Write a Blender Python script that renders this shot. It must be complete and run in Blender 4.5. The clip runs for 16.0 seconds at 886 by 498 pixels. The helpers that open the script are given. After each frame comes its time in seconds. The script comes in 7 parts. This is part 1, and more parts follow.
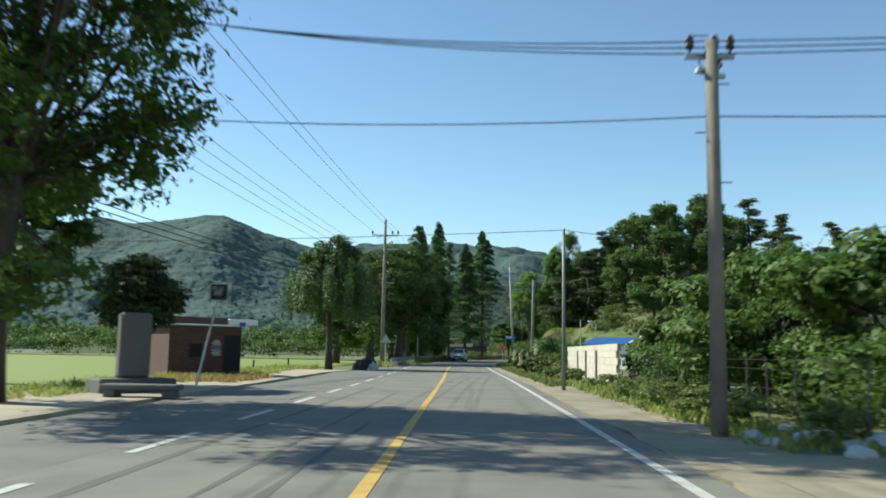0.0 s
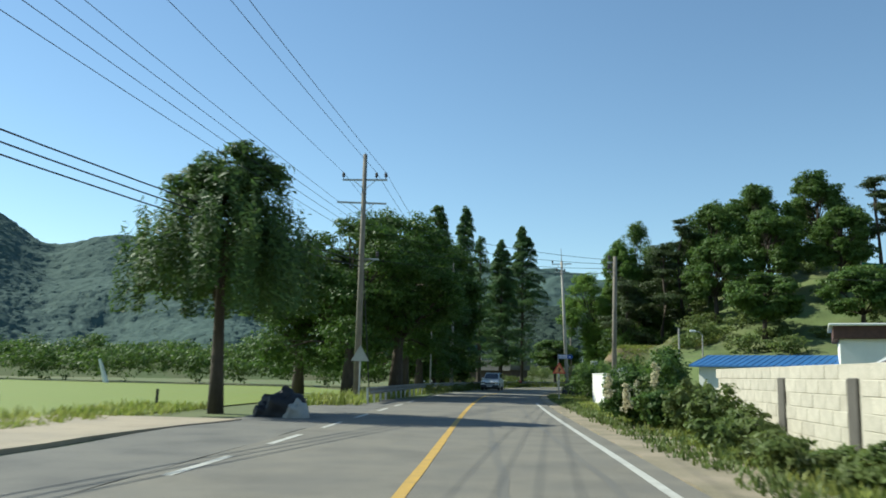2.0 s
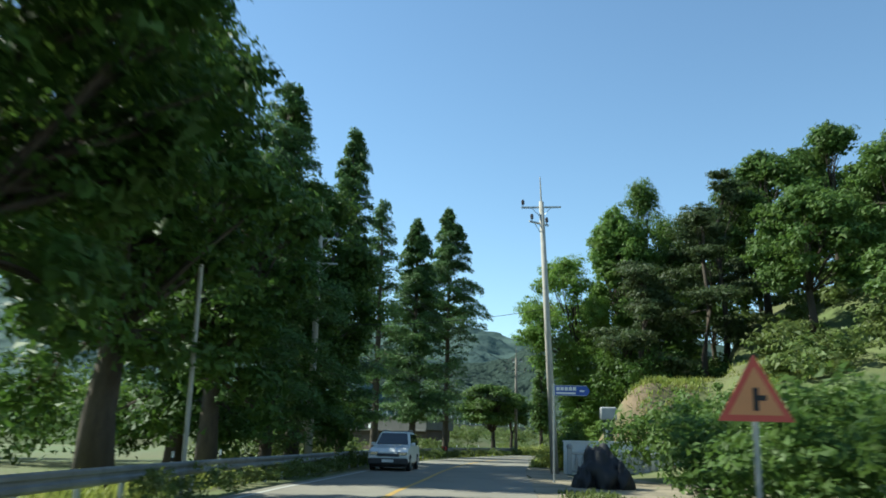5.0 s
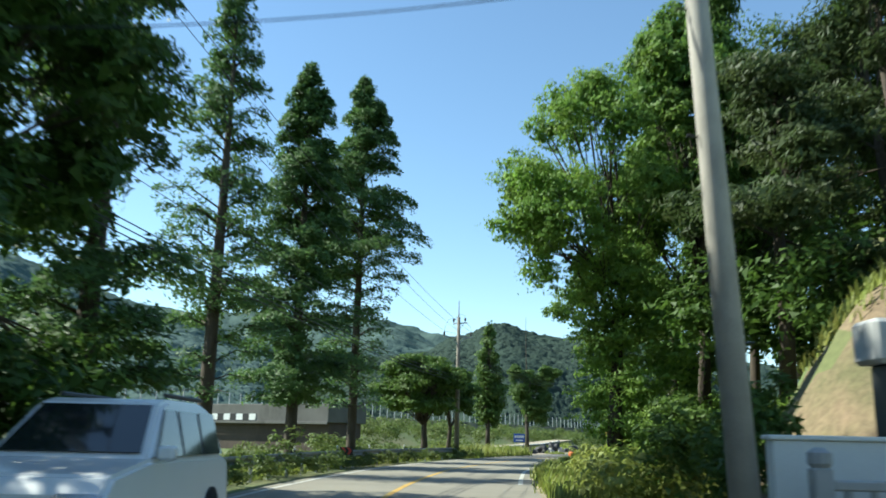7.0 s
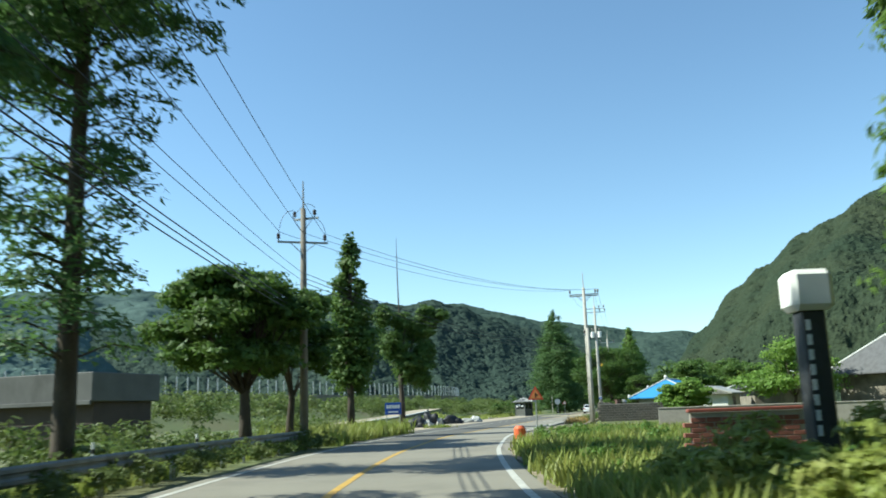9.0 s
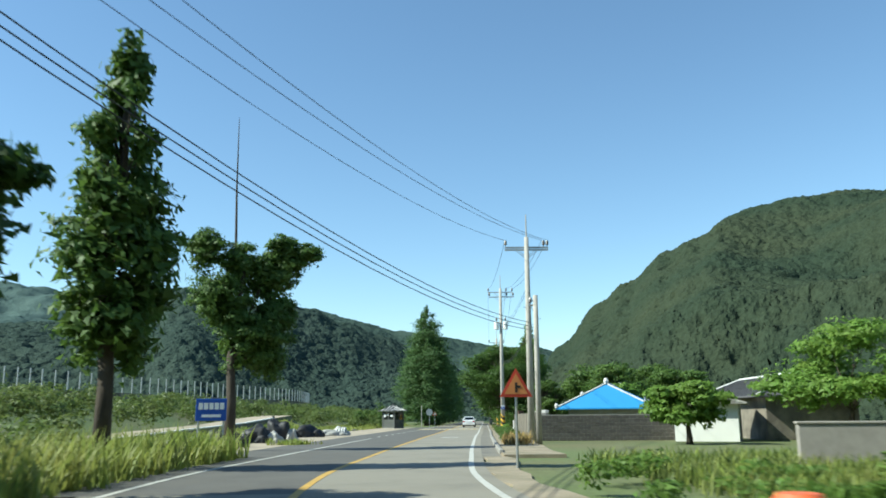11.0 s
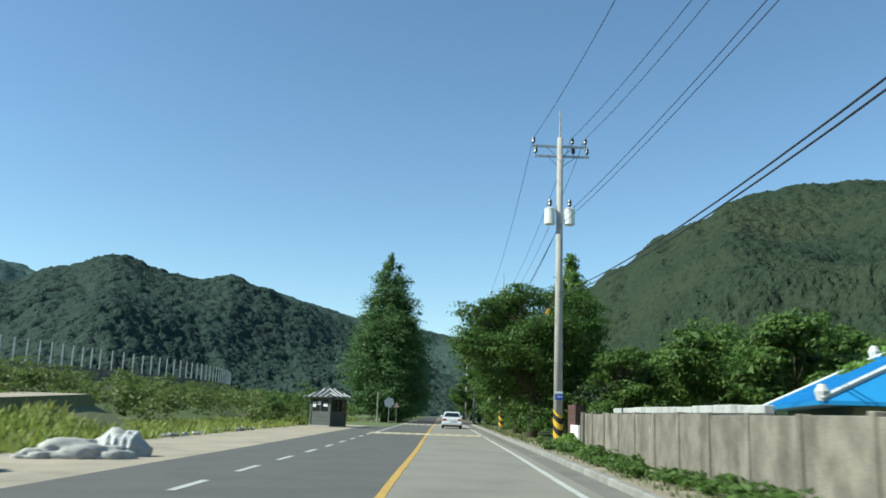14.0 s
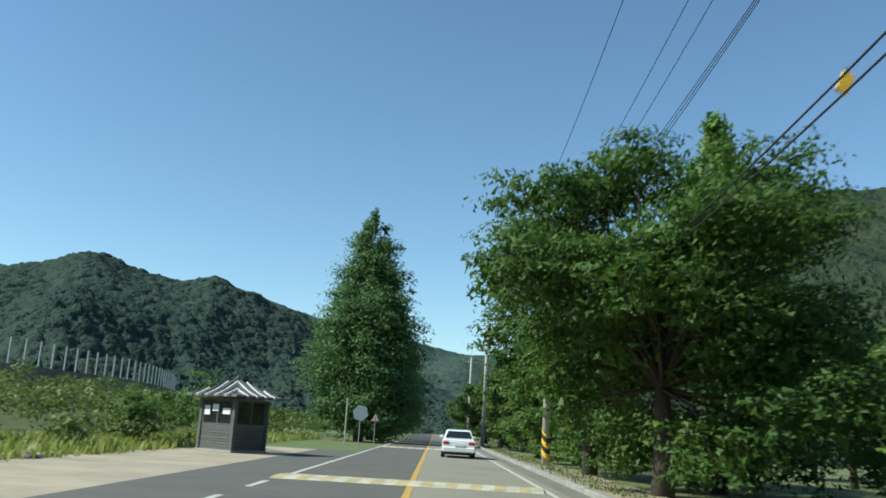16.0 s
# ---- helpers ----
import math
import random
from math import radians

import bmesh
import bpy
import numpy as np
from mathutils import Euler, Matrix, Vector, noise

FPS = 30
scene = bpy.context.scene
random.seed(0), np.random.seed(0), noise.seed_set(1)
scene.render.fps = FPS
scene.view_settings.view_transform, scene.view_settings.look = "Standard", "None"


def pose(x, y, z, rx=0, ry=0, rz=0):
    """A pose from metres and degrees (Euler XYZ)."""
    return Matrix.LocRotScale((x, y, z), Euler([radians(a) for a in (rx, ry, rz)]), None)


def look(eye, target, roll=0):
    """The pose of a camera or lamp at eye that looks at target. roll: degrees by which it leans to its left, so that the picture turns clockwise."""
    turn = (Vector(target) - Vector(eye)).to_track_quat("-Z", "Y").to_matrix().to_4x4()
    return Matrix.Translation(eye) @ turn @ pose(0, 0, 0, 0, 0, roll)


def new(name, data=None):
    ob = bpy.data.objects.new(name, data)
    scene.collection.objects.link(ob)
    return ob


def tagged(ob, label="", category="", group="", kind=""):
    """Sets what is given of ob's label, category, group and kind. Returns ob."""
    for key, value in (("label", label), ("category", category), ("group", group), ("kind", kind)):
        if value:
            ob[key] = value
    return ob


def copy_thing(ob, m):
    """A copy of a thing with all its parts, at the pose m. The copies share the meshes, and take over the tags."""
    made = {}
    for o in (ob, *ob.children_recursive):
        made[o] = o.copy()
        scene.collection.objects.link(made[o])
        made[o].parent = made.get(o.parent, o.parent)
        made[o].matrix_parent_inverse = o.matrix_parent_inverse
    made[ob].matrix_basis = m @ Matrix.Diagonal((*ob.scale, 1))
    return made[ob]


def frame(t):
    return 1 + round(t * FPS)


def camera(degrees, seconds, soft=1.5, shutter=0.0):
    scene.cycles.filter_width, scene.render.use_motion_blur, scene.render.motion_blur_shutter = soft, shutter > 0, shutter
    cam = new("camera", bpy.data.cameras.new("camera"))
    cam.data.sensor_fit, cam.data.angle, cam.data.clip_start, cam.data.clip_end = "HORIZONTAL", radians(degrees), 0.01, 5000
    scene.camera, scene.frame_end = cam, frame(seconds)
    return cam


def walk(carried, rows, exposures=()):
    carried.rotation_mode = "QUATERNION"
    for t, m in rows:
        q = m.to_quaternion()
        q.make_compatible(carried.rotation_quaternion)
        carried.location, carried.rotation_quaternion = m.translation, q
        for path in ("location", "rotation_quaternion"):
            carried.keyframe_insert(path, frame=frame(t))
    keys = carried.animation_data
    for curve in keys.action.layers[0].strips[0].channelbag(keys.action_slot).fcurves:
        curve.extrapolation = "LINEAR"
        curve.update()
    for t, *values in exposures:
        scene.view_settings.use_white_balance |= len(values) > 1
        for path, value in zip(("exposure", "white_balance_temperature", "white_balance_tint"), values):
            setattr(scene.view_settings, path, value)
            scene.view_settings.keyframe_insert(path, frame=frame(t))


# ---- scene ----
cam = camera(56.0, 16.0, soft=1.7, shutter=0.3)
PATH = [
    (0, (1.877, 3.252, 1.341), (1.814, 5.236, 1.585), 1.0),
    (0.5, (1.895, 11.342, 1.332), (1.823, 13.328, 1.555), 2.2),
    (1, (1.959, 18.942, 1.417), (1.829, 20.924, 1.649), 3.0),
    (1.5, (1.923, 26.876, 1.365), (1.747, 28.851, 1.624), 2.5),
    (2, (1.895, 33.973, 1.403), (1.744, 35.945, 1.702), 1.3),
    (2.5, (1.738, 41.748, 1.316), (1.628, 43.712, 1.675), -0.1),
    (3, (1.694, 49.85, 1.283), (1.606, 51.805, 1.692), 0.0),
    (3.5, (1.621, 57.482, 1.289), (1.547, 59.432, 1.727), 0.9),
    (4, (1.579, 64.168, 1.324), (1.533, 66.117, 1.77), 0.7),
    (6.3, (2.122, 99.717, 1.392), (2.305, 101.657, 1.842), 1.6),
    (6.5, (2.462, 102.824, 1.367), (2.659, 104.762, 1.818), 1.2),
    (7, (3.154, 108.829, 1.36), (3.401, 110.763, 1.804), 1.3),
    (7.5, (3.751, 116.319, 1.367), (4.077, 118.25, 1.773), 0.9),
    (8, (4.524, 122.997, 1.35), (4.934, 124.917, 1.728), 0.1),
    (8.5, (5.659, 129.309, 1.439), (6.167, 131.207, 1.814), -1.0),
    (9, (6.767, 135.561, 1.366), (7.398, 137.421, 1.746), -2.1),
    (9.5, (8.335, 142.077, 1.306), (9.109, 143.885, 1.668), -2.6),
    (10, (10.109, 148.734, 1.227), (10.99, 150.49, 1.602), -2.2),
    (10.2, (10.759, 150.739, 1.225), (11.66, 152.484, 1.605), -1.9),
    (12.3, (22.413, 177.545, 1.36), (23.406, 179.231, 1.774), 2.2),
    (12.5, (23.875, 180.089, 1.395), (24.854, 181.784, 1.804), 3.2),
    (13, (27.116, 186.377, 1.417), (28.076, 188.091, 1.793), 3.4),
    (13.5, (30.745, 192.458, 1.334), (31.727, 194.161, 1.701), 1.9),
    (14, (34.5, 198.995, 1.331), (35.519, 200.672, 1.716), 2.0),
    (14.5, (38.67, 205.925, 1.3), (39.697, 207.597, 1.689), 3.0),
    (15, (42.302, 212.125, 1.364), (43.32, 213.803, 1.75), 3.3),
    (15.5, (46.129, 218.417, 1.399), (47.14, 220.094, 1.804), 3.2),
    (16, (49.682, 224.328, 1.359), (50.7, 225.997, 1.783), 3.4),
]
walk(cam, [(t, look(eye, target, roll)) for t, eye, target, roll in PATH],
     [(0, 0.62, 6250, -2), (2, 0.46, 6200, -3), (4, 0.54, 6100, -6), (6.5, 1.2, 6100, -3), (7.2, 1.0, 6150, -4), (8, 0.95, 6150, -5), (9.5, 0.82, 6000, -6), (12.5, 0.68, 5950, -5), (13.4, 0.54, 5900, -5), (16, 0.5, 5950, -5)])


# ---- world, sun, exposure ----
world = bpy.data.worlds.new("sky")
scene.world = world
world.use_nodes = True
wn = world.node_tree.nodes
sky = wn.new("ShaderNodeTexSky")
sky.sky_type, sky.sun_disc = "NISHITA", False
SUN_AZ, SUN_EL = math.atan2(-0.95, 0.31), radians(41)
sky.sun_elevation, sky.sun_rotation = SUN_EL, SUN_AZ
sky.air_density, sky.dust_density, sky.ozone_density = 1.0, 0.05, 2.0
world.node_tree.links.new(sky.outputs[0], wn["Background"].inputs[0])
wn["Background"].inputs[1].default_value = 0.108
sun = new("sun", bpy.data.lights.new("sun", "SUN"))
sun.data.energy, sun.data.angle, sun.data.color = 5.0, radians(0.53), (1.0, 0.94, 0.84)
sun_way = Vector((math.sin(SUN_AZ) * math.cos(SUN_EL), math.cos(SUN_AZ) * math.cos(SUN_EL), math.sin(SUN_EL)))
sun.matrix_world = look((0, 0, 60), Vector((0, 0, 60)) - sun_way)


# ---- materials ----
def material(name, base, rough=0.8, scale=4.0, vary=0.25, fine=60.0, bump=0.15, metal=0.0, tint=None, island=0.0, obrand=0.0,
             translucent=0.0, stretch=(1, 1, 1), stain=0.0, stain_scale=0.6, spec=0.5, depth=0.02):
    """A surface with large blotches, fine grain, relief and, where asked, stains and a change from piece to piece."""
    m = bpy.data.materials.new(name)
    m.use_nodes = True
    nt = m.node_tree
    n, li = nt.nodes, nt.links
    b = n["Principled BSDF"]
    b.inputs["Roughness"].default_value, b.inputs["Metallic"].default_value = rough, metal
    b.inputs["Specular IOR Level"].default_value = spec
    co = n.new("ShaderNodeTexCoord")
    mp = n.new("ShaderNodeMapping")
    mp.inputs["Scale"].default_value = stretch
    li.new(co.outputs["Object"], mp.inputs[0])
    big = n.new("ShaderNodeTexNoise")
    big.inputs["Scale"].default_value, big.inputs["Detail"].default_value = scale, 5
    small = n.new("ShaderNodeTexNoise")
    small.inputs["Scale"].default_value, small.inputs["Detail"].default_value = fine, 4
    for t in (big, small):
        li.new(mp.outputs[0], t.inputs["Vector"])
    tint = tint or tuple(c * 0.55 for c in base)
    mix = n.new("ShaderNodeMix")
    mix.data_type = "RGBA"
    mix.inputs["A"].default_value, mix.inputs["B"].default_value = (*base, 1), (*tint, 1)
    ramp = n.new("ShaderNodeMapRange")
    ramp.inputs["From Min"].default_value, ramp.inputs["From Max"].default_value = 0.38, 0.66
    ramp.inputs["To Max"].default_value = min(1.0, vary * 2.2)
    li.new(big.outputs["Fac"], ramp.inputs["Value"])
    li.new(ramp.outputs[0], mix.inputs["Factor"])
    col = mix.outputs["Result"]
    hsv = n.new("ShaderNodeHueSaturation")
    li.new(col, hsv.inputs["Color"])
    v = n.new("ShaderNodeMapRange")
    v.inputs["To Min"].default_value, v.inputs["To Max"].default_value = 1 - vary, 1 + vary
    li.new(small.outputs["Fac"], v.inputs["Value"])
    val = v.outputs[0]
    for amount, node, out in ((island, "ShaderNodeNewGeometry", "Random Per Island"), (obrand, "ShaderNodeObjectInfo", "Random")):
        if amount:
            r = n.new("ShaderNodeMapRange")
            r.inputs["To Min"].default_value, r.inputs["To Max"].default_value = 1 - amount, 1 + amount
            li.new(n.new(node).outputs[out], r.inputs["Value"])
            mul = n.new("ShaderNodeMath")
            mul.operation = "MULTIPLY"
            li.new(val, mul.inputs[0])
            li.new(r.outputs[0], mul.inputs[1])
            val = mul.outputs[0]
    li.new(val, hsv.inputs["Value"])
    col = hsv.outputs[0]
    if stain:
        st = n.new("ShaderNodeTexNoise")
        st.inputs["Scale"].default_value, st.inputs["Detail"].default_value, st.inputs["Roughness"].default_value = stain_scale, 8, 0.7
        stm = n.new("ShaderNodeMapping")
        stm.inputs["Scale"].default_value = (1, 1, 0.35)
        li.new(co.outputs["Object"], stm.inputs[0])
        li.new(stm.outputs[0], st.inputs["Vector"])
        sr = n.new("ShaderNodeMapRange")
        sr.inputs["From Min"].default_value, sr.inputs["From Max"].default_value, sr.inputs["To Max"].default_value = 0.5, 0.72, stain
        li.new(st.outputs["Fac"], sr.inputs["Value"])
        sm = n.new("ShaderNodeMix")
        sm.data_type = "RGBA"
        sm.inputs["B"].default_value = (base[0] * 0.25, base[1] * 0.24, base[2] * 0.22, 1)
        li.new(col, sm.inputs["A"])
        li.new(sr.outputs[0], sm.inputs["Factor"])
        col = sm.outputs["Result"]
    li.new(col, b.inputs["Base Color"])
    if bump:
        bp = n.new("ShaderNodeBump")
        bp.inputs["Strength"].default_value, bp.inputs["Distance"].default_value = bump, depth
        li.new(small.outputs["Fac"], bp.inputs["Height"])
        li.new(bp.outputs[0], b.inputs["Normal"])
    if translucent:
        tr = n.new("ShaderNodeBsdfTranslucent")
        li.new(col, tr.inputs["Color"])
        ms = n.new("ShaderNodeMixShader")
        ms.inputs[0].default_value = translucent
        li.new(b.outputs[0], ms.inputs[1])
        li.new(tr.outputs[0], ms.inputs[2])
        li.new(ms.outputs[0], n["Material Output"].inputs["Surface"])
    return m


def leafy(name, base, tint, island=0.45, through_light=0.42):
    return material(name, base, 0.55, 0.75, 0.3, 2.2, 0.0, tint=tint, island=island * 0.4, translucent=through_light, spec=0.3)


ASPHALT = material("asphalt", (0.185, 0.167, 0.133), 0.88, 0.7, 0.26, 38, 0.6, tint=(0.118, 0.111, 0.098), stain=0.35, stain_scale=0.5)
ASPHALT_PALE = material("sun_bleached_asphalt", (0.235, 0.213, 0.168), 0.88, 0.4, 0.18, 90, 0.35, tint=(0.185, 0.168, 0.135), stain=0.25, stain_scale=0.4)
ASPHALT_DARK = material("patched_asphalt", (0.108, 0.1, 0.085), 0.87, 0.7, 0.25, 38, 0.35, tint=(0.08, 0.075, 0.066), stain=0.2)
ASPHALT_TRACK = material("tyre_polished_asphalt", (0.15, 0.137, 0.112), 0.75, 0.5, 0.18, 90, 0.3, tint=(0.105, 0.102, 0.096))
WORN_YELLOW = material("worn_yellow_paint", (0.46, 0.37, 0.18), 0.8, 2.2, 0.3, 40, 0.2, tint=(0.26, 0.22, 0.14), stain=0.4, stain_scale=3.0)
WORN_WHITE = material("worn_cream_paint", (0.52, 0.48, 0.36), 0.8, 2.2, 0.3, 40, 0.2, tint=(0.27, 0.25, 0.2), stain=0.4, stain_scale=3.0)
ASPHALT_OLD = material("worn_asphalt", (0.155, 0.144, 0.122), 0.9, 0.6, 0.28, 36, 0.4, tint=(0.1, 0.097, 0.09), stain=0.3)
APRON = material("dusty_concrete", (0.38, 0.31, 0.22), 0.92, 0.45, 0.28, 30, 0.3, tint=(0.235, 0.205, 0.16), stain=0.35)
DIRT = material("dry_dirt", (0.3, 0.245, 0.17), 0.95, 0.8, 0.4, 30, 0.6, tint=(0.18, 0.155, 0.095))
SAND = material("sandy_soil", (0.21, 0.15, 0.09), 0.95, 0.9, 0.5, 9, 1.0, tint=(0.12, 0.11, 0.05), stain=0.6, stain_scale=0.5)
MEADOW = material("rough_meadow", (0.1, 0.135, 0.038), 0.9, 0.09, 0.4, 6, 0.8, tint=(0.13, 0.12, 0.05))
PADDY = material("young_rice", (0.17, 0.205, 0.03), 0.8, 0.12, 0.14, 14, 0.9, tint=(0.15, 0.22, 0.03))
YELLOW = material("yellow_road_paint", (0.52, 0.315, 0.055), 0.7, 3, 0.28, 50, 0.2, tint=(0.3, 0.205, 0.07))
WHITE_LINE = material("white_road_paint", (0.5, 0.485, 0.43), 0.7, 3, 0.25, 50, 0.2, tint=(0.3, 0.285, 0.25))
KERB = material("kerb_concrete", (0.28, 0.265, 0.235), 0.9, 1.5, 0.2, 50, 0.3, obrand=0.12)
CONCRETE = material("weathered_concrete", (0.235, 0.205, 0.16), 0.9, 1.6, 0.4, 26, 0.3, stain=0.85, stain_scale=0.9, obrand=0.12)
BLOCK = material("cement_blockwork", (0.5, 0.455, 0.37), 0.9, 2.2, 0.24, 30, 0.6, tint=(0.35, 0.31, 0.24), obrand=0.08, stain=0.5, stain_scale=1.3)
# Grimy concrete, darkened further to carry the shade on the bridge's near face.
OLD_SHADED_CONCRETE = material("grimy_shaded_concrete", (0.13, 0.125, 0.115), 0.9, 0.5, 0.25, 20, 0.3, stain=0.6, stain_scale=0.4)
# Brown stained concrete, darkened for the shade beneath the bridge deck.
BROWN_SHADED_CONCRETE = material("brown_stained_shaded_concrete", (0.085, 0.062, 0.048), 0.9, 0.4, 0.25, 20, 0.3, stain=0.5, stain_scale=0.5)
DARK_BLOCK = material("dark_cement_block", (0.1, 0.09, 0.076), 0.9, 1.5, 0.2, 45, 0.4, obrand=0.18)
POLE = material("pole_concrete", (0.42, 0.39, 0.34), 0.85, 2.5, 0.14, 50, 0.15, stain=0.35, stain_scale=2.0)
POLE_DARK = material("old_pole_concrete", (0.215, 0.188, 0.153), 0.9, 2.5, 0.2, 50, 0.2, stain=0.4, stain_scale=2.0)
STEEL = material("galvanised_steel", (0.42, 0.43, 0.43), 0.45, 6, 0.12, 60, 0.05, metal=0.7)
DARK_STEEL = material("dark_steel", (0.06, 0.062, 0.065), 0.5, 6, 0.15, 60, 0.05, metal=0.3)
PORCELAIN = material("dark_insulator", (0.035, 0.025, 0.022), 0.35, 10, 0.1, 60, 0.0)
WIRE = material("black_cable", (0.02, 0.02, 0.022), 0.6, 6, 0.1, 60, 0.0)
RAIL = material("dull_galvanised_rail", (0.24, 0.24, 0.225), 0.6, 2, 0.25, 40, 0.1, metal=0.25, stain=0.4, stain_scale=1.5)
BARK = material("grey_brown_bark", (0.075, 0.058, 0.042), 0.95, 5, 0.35, 30, 0.9, stretch=(1, 1, 0.25))
WHITE_WALL = material("white_plaster", (0.78, 0.77, 0.72), 0.85, 1.0, 0.06, 50, 0.1, stain=0.15, stain_scale=0.8)
FLAKED = material("flaking_whitewash", (0.48, 0.47, 0.44), 0.9, 2.0, 0.2, 40, 0.2, tint=(0.3, 0.28, 0.25), stain=0.8, stain_scale=2.2)
GREY_STONE = material("grey_granite", (0.40, 0.40, 0.39), 0.6, 4, 0.12, 90, 0.1)
BRICK = material("red_brick", (0.23, 0.085, 0.06), 0.9, 6, 0.2, 60, 0.3, obrand=0.25)
BROWN_BRICK = material("brown_brick", (0.115, 0.06, 0.048), 0.9, 6, 0.2, 60, 0.3, obrand=0.2)
MORTAR = material("mortar", (0.34, 0.31, 0.27), 0.95, 4, 0.15, 60, 0.3)
BLUE_ROOF = material("blue_sheet_roof", (0.035, 0.24, 0.52), 0.45, 1.2, 0.12, 40, 0.05, tint=(0.03, 0.19, 0.42))
DEEP_BLUE = material("blue_corrugated_sheet", (0.03, 0.12, 0.30), 0.45, 1.2, 0.15, 40, 0.05)
GREEN_NET = material("green_mesh_sheet", (0.03, 0.26, 0.16), 0.7, 1.2, 0.15, 40, 0.05)
TILE_DARK = material("dark_roof_tile", (0.085, 0.083, 0.085), 0.8, 3, 0.25, 40, 0.2, obrand=0.2)
TILE_EDGE = material("pale_ridge_plaster", (0.62, 0.61, 0.58), 0.85, 3, 0.15, 40, 0.1)
BOOTH_WOOD = material("dark_stained_timber", (0.10, 0.105, 0.095), 0.75, 4, 0.25, 50, 0.3, stretch=(1, 1, 6), obrand=0.15)
# Near-black that stands for the shade inside openings.
INTERIOR_SHADE = material("interior_shade_black", (0.012, 0.012, 0.012), 0.9, 3, 0.1, 40, 0.0)
CLAY = material("orange_clay_plaster", (0.42, 0.17, 0.085), 0.9, 2, 0.15, 40, 0.2)
RED_TILE = material("red_roof_sheet", (0.42, 0.05, 0.06), 0.6, 2, 0.15, 40, 0.1)
RED_TRIM = material("terracotta_tile_trim", (0.26, 0.075, 0.05), 0.8, 3, 0.2, 40, 0.2, obrand=0.15)
BLACK_SHEET = material("black_plastic_sheet", (0.018, 0.018, 0.02), 0.62, 3, 0.2, 25, 0.4)
WHITE_SHEET = material("pale_plastic_sheet", (0.42, 0.4, 0.35), 0.55, 3, 0.15, 25, 0.4)
CAR_WHITE = material("white_car_paint", (0.74, 0.74, 0.73), 0.22, 2, 0.02, 50, 0.0, spec=0.6)
GLASS_DARK = material("tinted_glass", (0.012, 0.015, 0.017), 0.05, 2, 0.05, 50, 0.0, spec=0.8)
RUBBER = material("tyre_rubber", (0.015, 0.015, 0.015), 0.85, 8, 0.2, 60, 0.1)
CHROME = material("bright_metal", (0.6, 0.6, 0.6), 0.2, 8, 0.05, 60, 0.0, metal=1.0)
TAIL = material("red_lamp_glass", (0.35, 0.015, 0.012), 0.2, 8, 0.05, 60, 0.0)
SIGN_BLUE = material("blue_sign_sheet", (0.018, 0.075, 0.36), 0.4, 3, 0.06, 50, 0.0)
SIGN_WHITE = material("white_sign_sheet", (0.75, 0.75, 0.73), 0.45, 3, 0.06, 50, 0.0)
SIGN_RED = material("red_sign_sheet", (0.55, 0.06, 0.035), 0.45, 3, 0.08, 50, 0.0)
SIGN_AMBER = material("faded_amber_sign_sheet", (0.62, 0.24, 0.08), 0.45, 3, 0.08, 50, 0.0)
SIGN_YELLOW = material("yellow_sign_sheet", (0.72, 0.42, 0.03), 0.45, 3, 0.1, 50, 0.0)
ORANGE = material("orange_plastic", (0.72, 0.14, 0.045), 0.55, 3, 0.12, 50, 0.05)
MATT_BLACK = material("black_paint", (0.016, 0.016, 0.016), 0.7, 3, 0.1, 50, 0.0)
STRAW = material("dry_straw", (0.42, 0.30, 0.11), 0.9, 1, 0.25, 8, 0.0, island=0.35, translucent=0.25)
GRASS = leafy("grass_blades", (0.25, 0.31, 0.06), (0.33, 0.31, 0.1), 0.45)
WEEDS = leafy("weed_leaves", (0.115, 0.165, 0.04), (0.17, 0.19, 0.062), 0.45)
LEAF_DARK = leafy("deep_green_leaves", (0.064, 0.122, 0.022), (0.095, 0.15, 0.028))
LEAF_MID = leafy("mid_green_leaves", (0.086, 0.152, 0.031), (0.125, 0.185, 0.038))
LEAF_FRESH = leafy("fresh_green_leaves", (0.165, 0.28, 0.05), (0.215, 0.3, 0.058), 0.45, 0.5)
LEAF_LIGHT = leafy("light_green_leaves", (0.125, 0.22, 0.042), (0.18, 0.255, 0.05), 0.45, 0.48)
LEAF_META = leafy("feathery_conifer_leaves", (0.085, 0.155, 0.046), (0.12, 0.195, 0.06))
LEAF_PINE = leafy("pine_needles", (0.058, 0.09, 0.03), (0.085, 0.1, 0.036))
LEAF_WILLOW = leafy("willow_leaves", (0.075, 0.13, 0.034), (0.105, 0.16, 0.042))
BLOSSOM = leafy("cream_blossom", (0.62, 0.58, 0.40), (0.5, 0.45, 0.28), 0.2)
# Forest base colour lifted and blued slightly, standing in for haze.
FOREST = material("hazed_hillside_forest", (0.033, 0.051, 0.041), 0.9, 0.012, 0.4, 0.7, 0.8, tint=(0.042, 0.06, 0.047), spec=0.05, depth=1.6)
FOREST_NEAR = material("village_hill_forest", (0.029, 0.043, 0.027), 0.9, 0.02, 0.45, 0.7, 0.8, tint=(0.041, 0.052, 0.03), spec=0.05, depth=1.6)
# Paler, bluer base colours: distance haze is put into these two forests.
FOREST_BACK = material("hazed_middle_distance_forest", (0.046, 0.07, 0.056), 0.9, 0.01, 0.3, 0.35, 0.8, tint=(0.058, 0.084, 0.066), spec=0.05, depth=2.0)
FOREST_FAR = material("hazed_distant_forest", (0.072, 0.108, 0.095), 0.9, 0.008, 0.2, 0.3, 0.8, tint=(0.084, 0.118, 0.105), spec=0.05, depth=1.5)
UNDERGROWTH = material("forest_floor", (0.03, 0.045, 0.018), 0.95, 0.05, 0.3, 1.0, 0.4, spec=0.2)


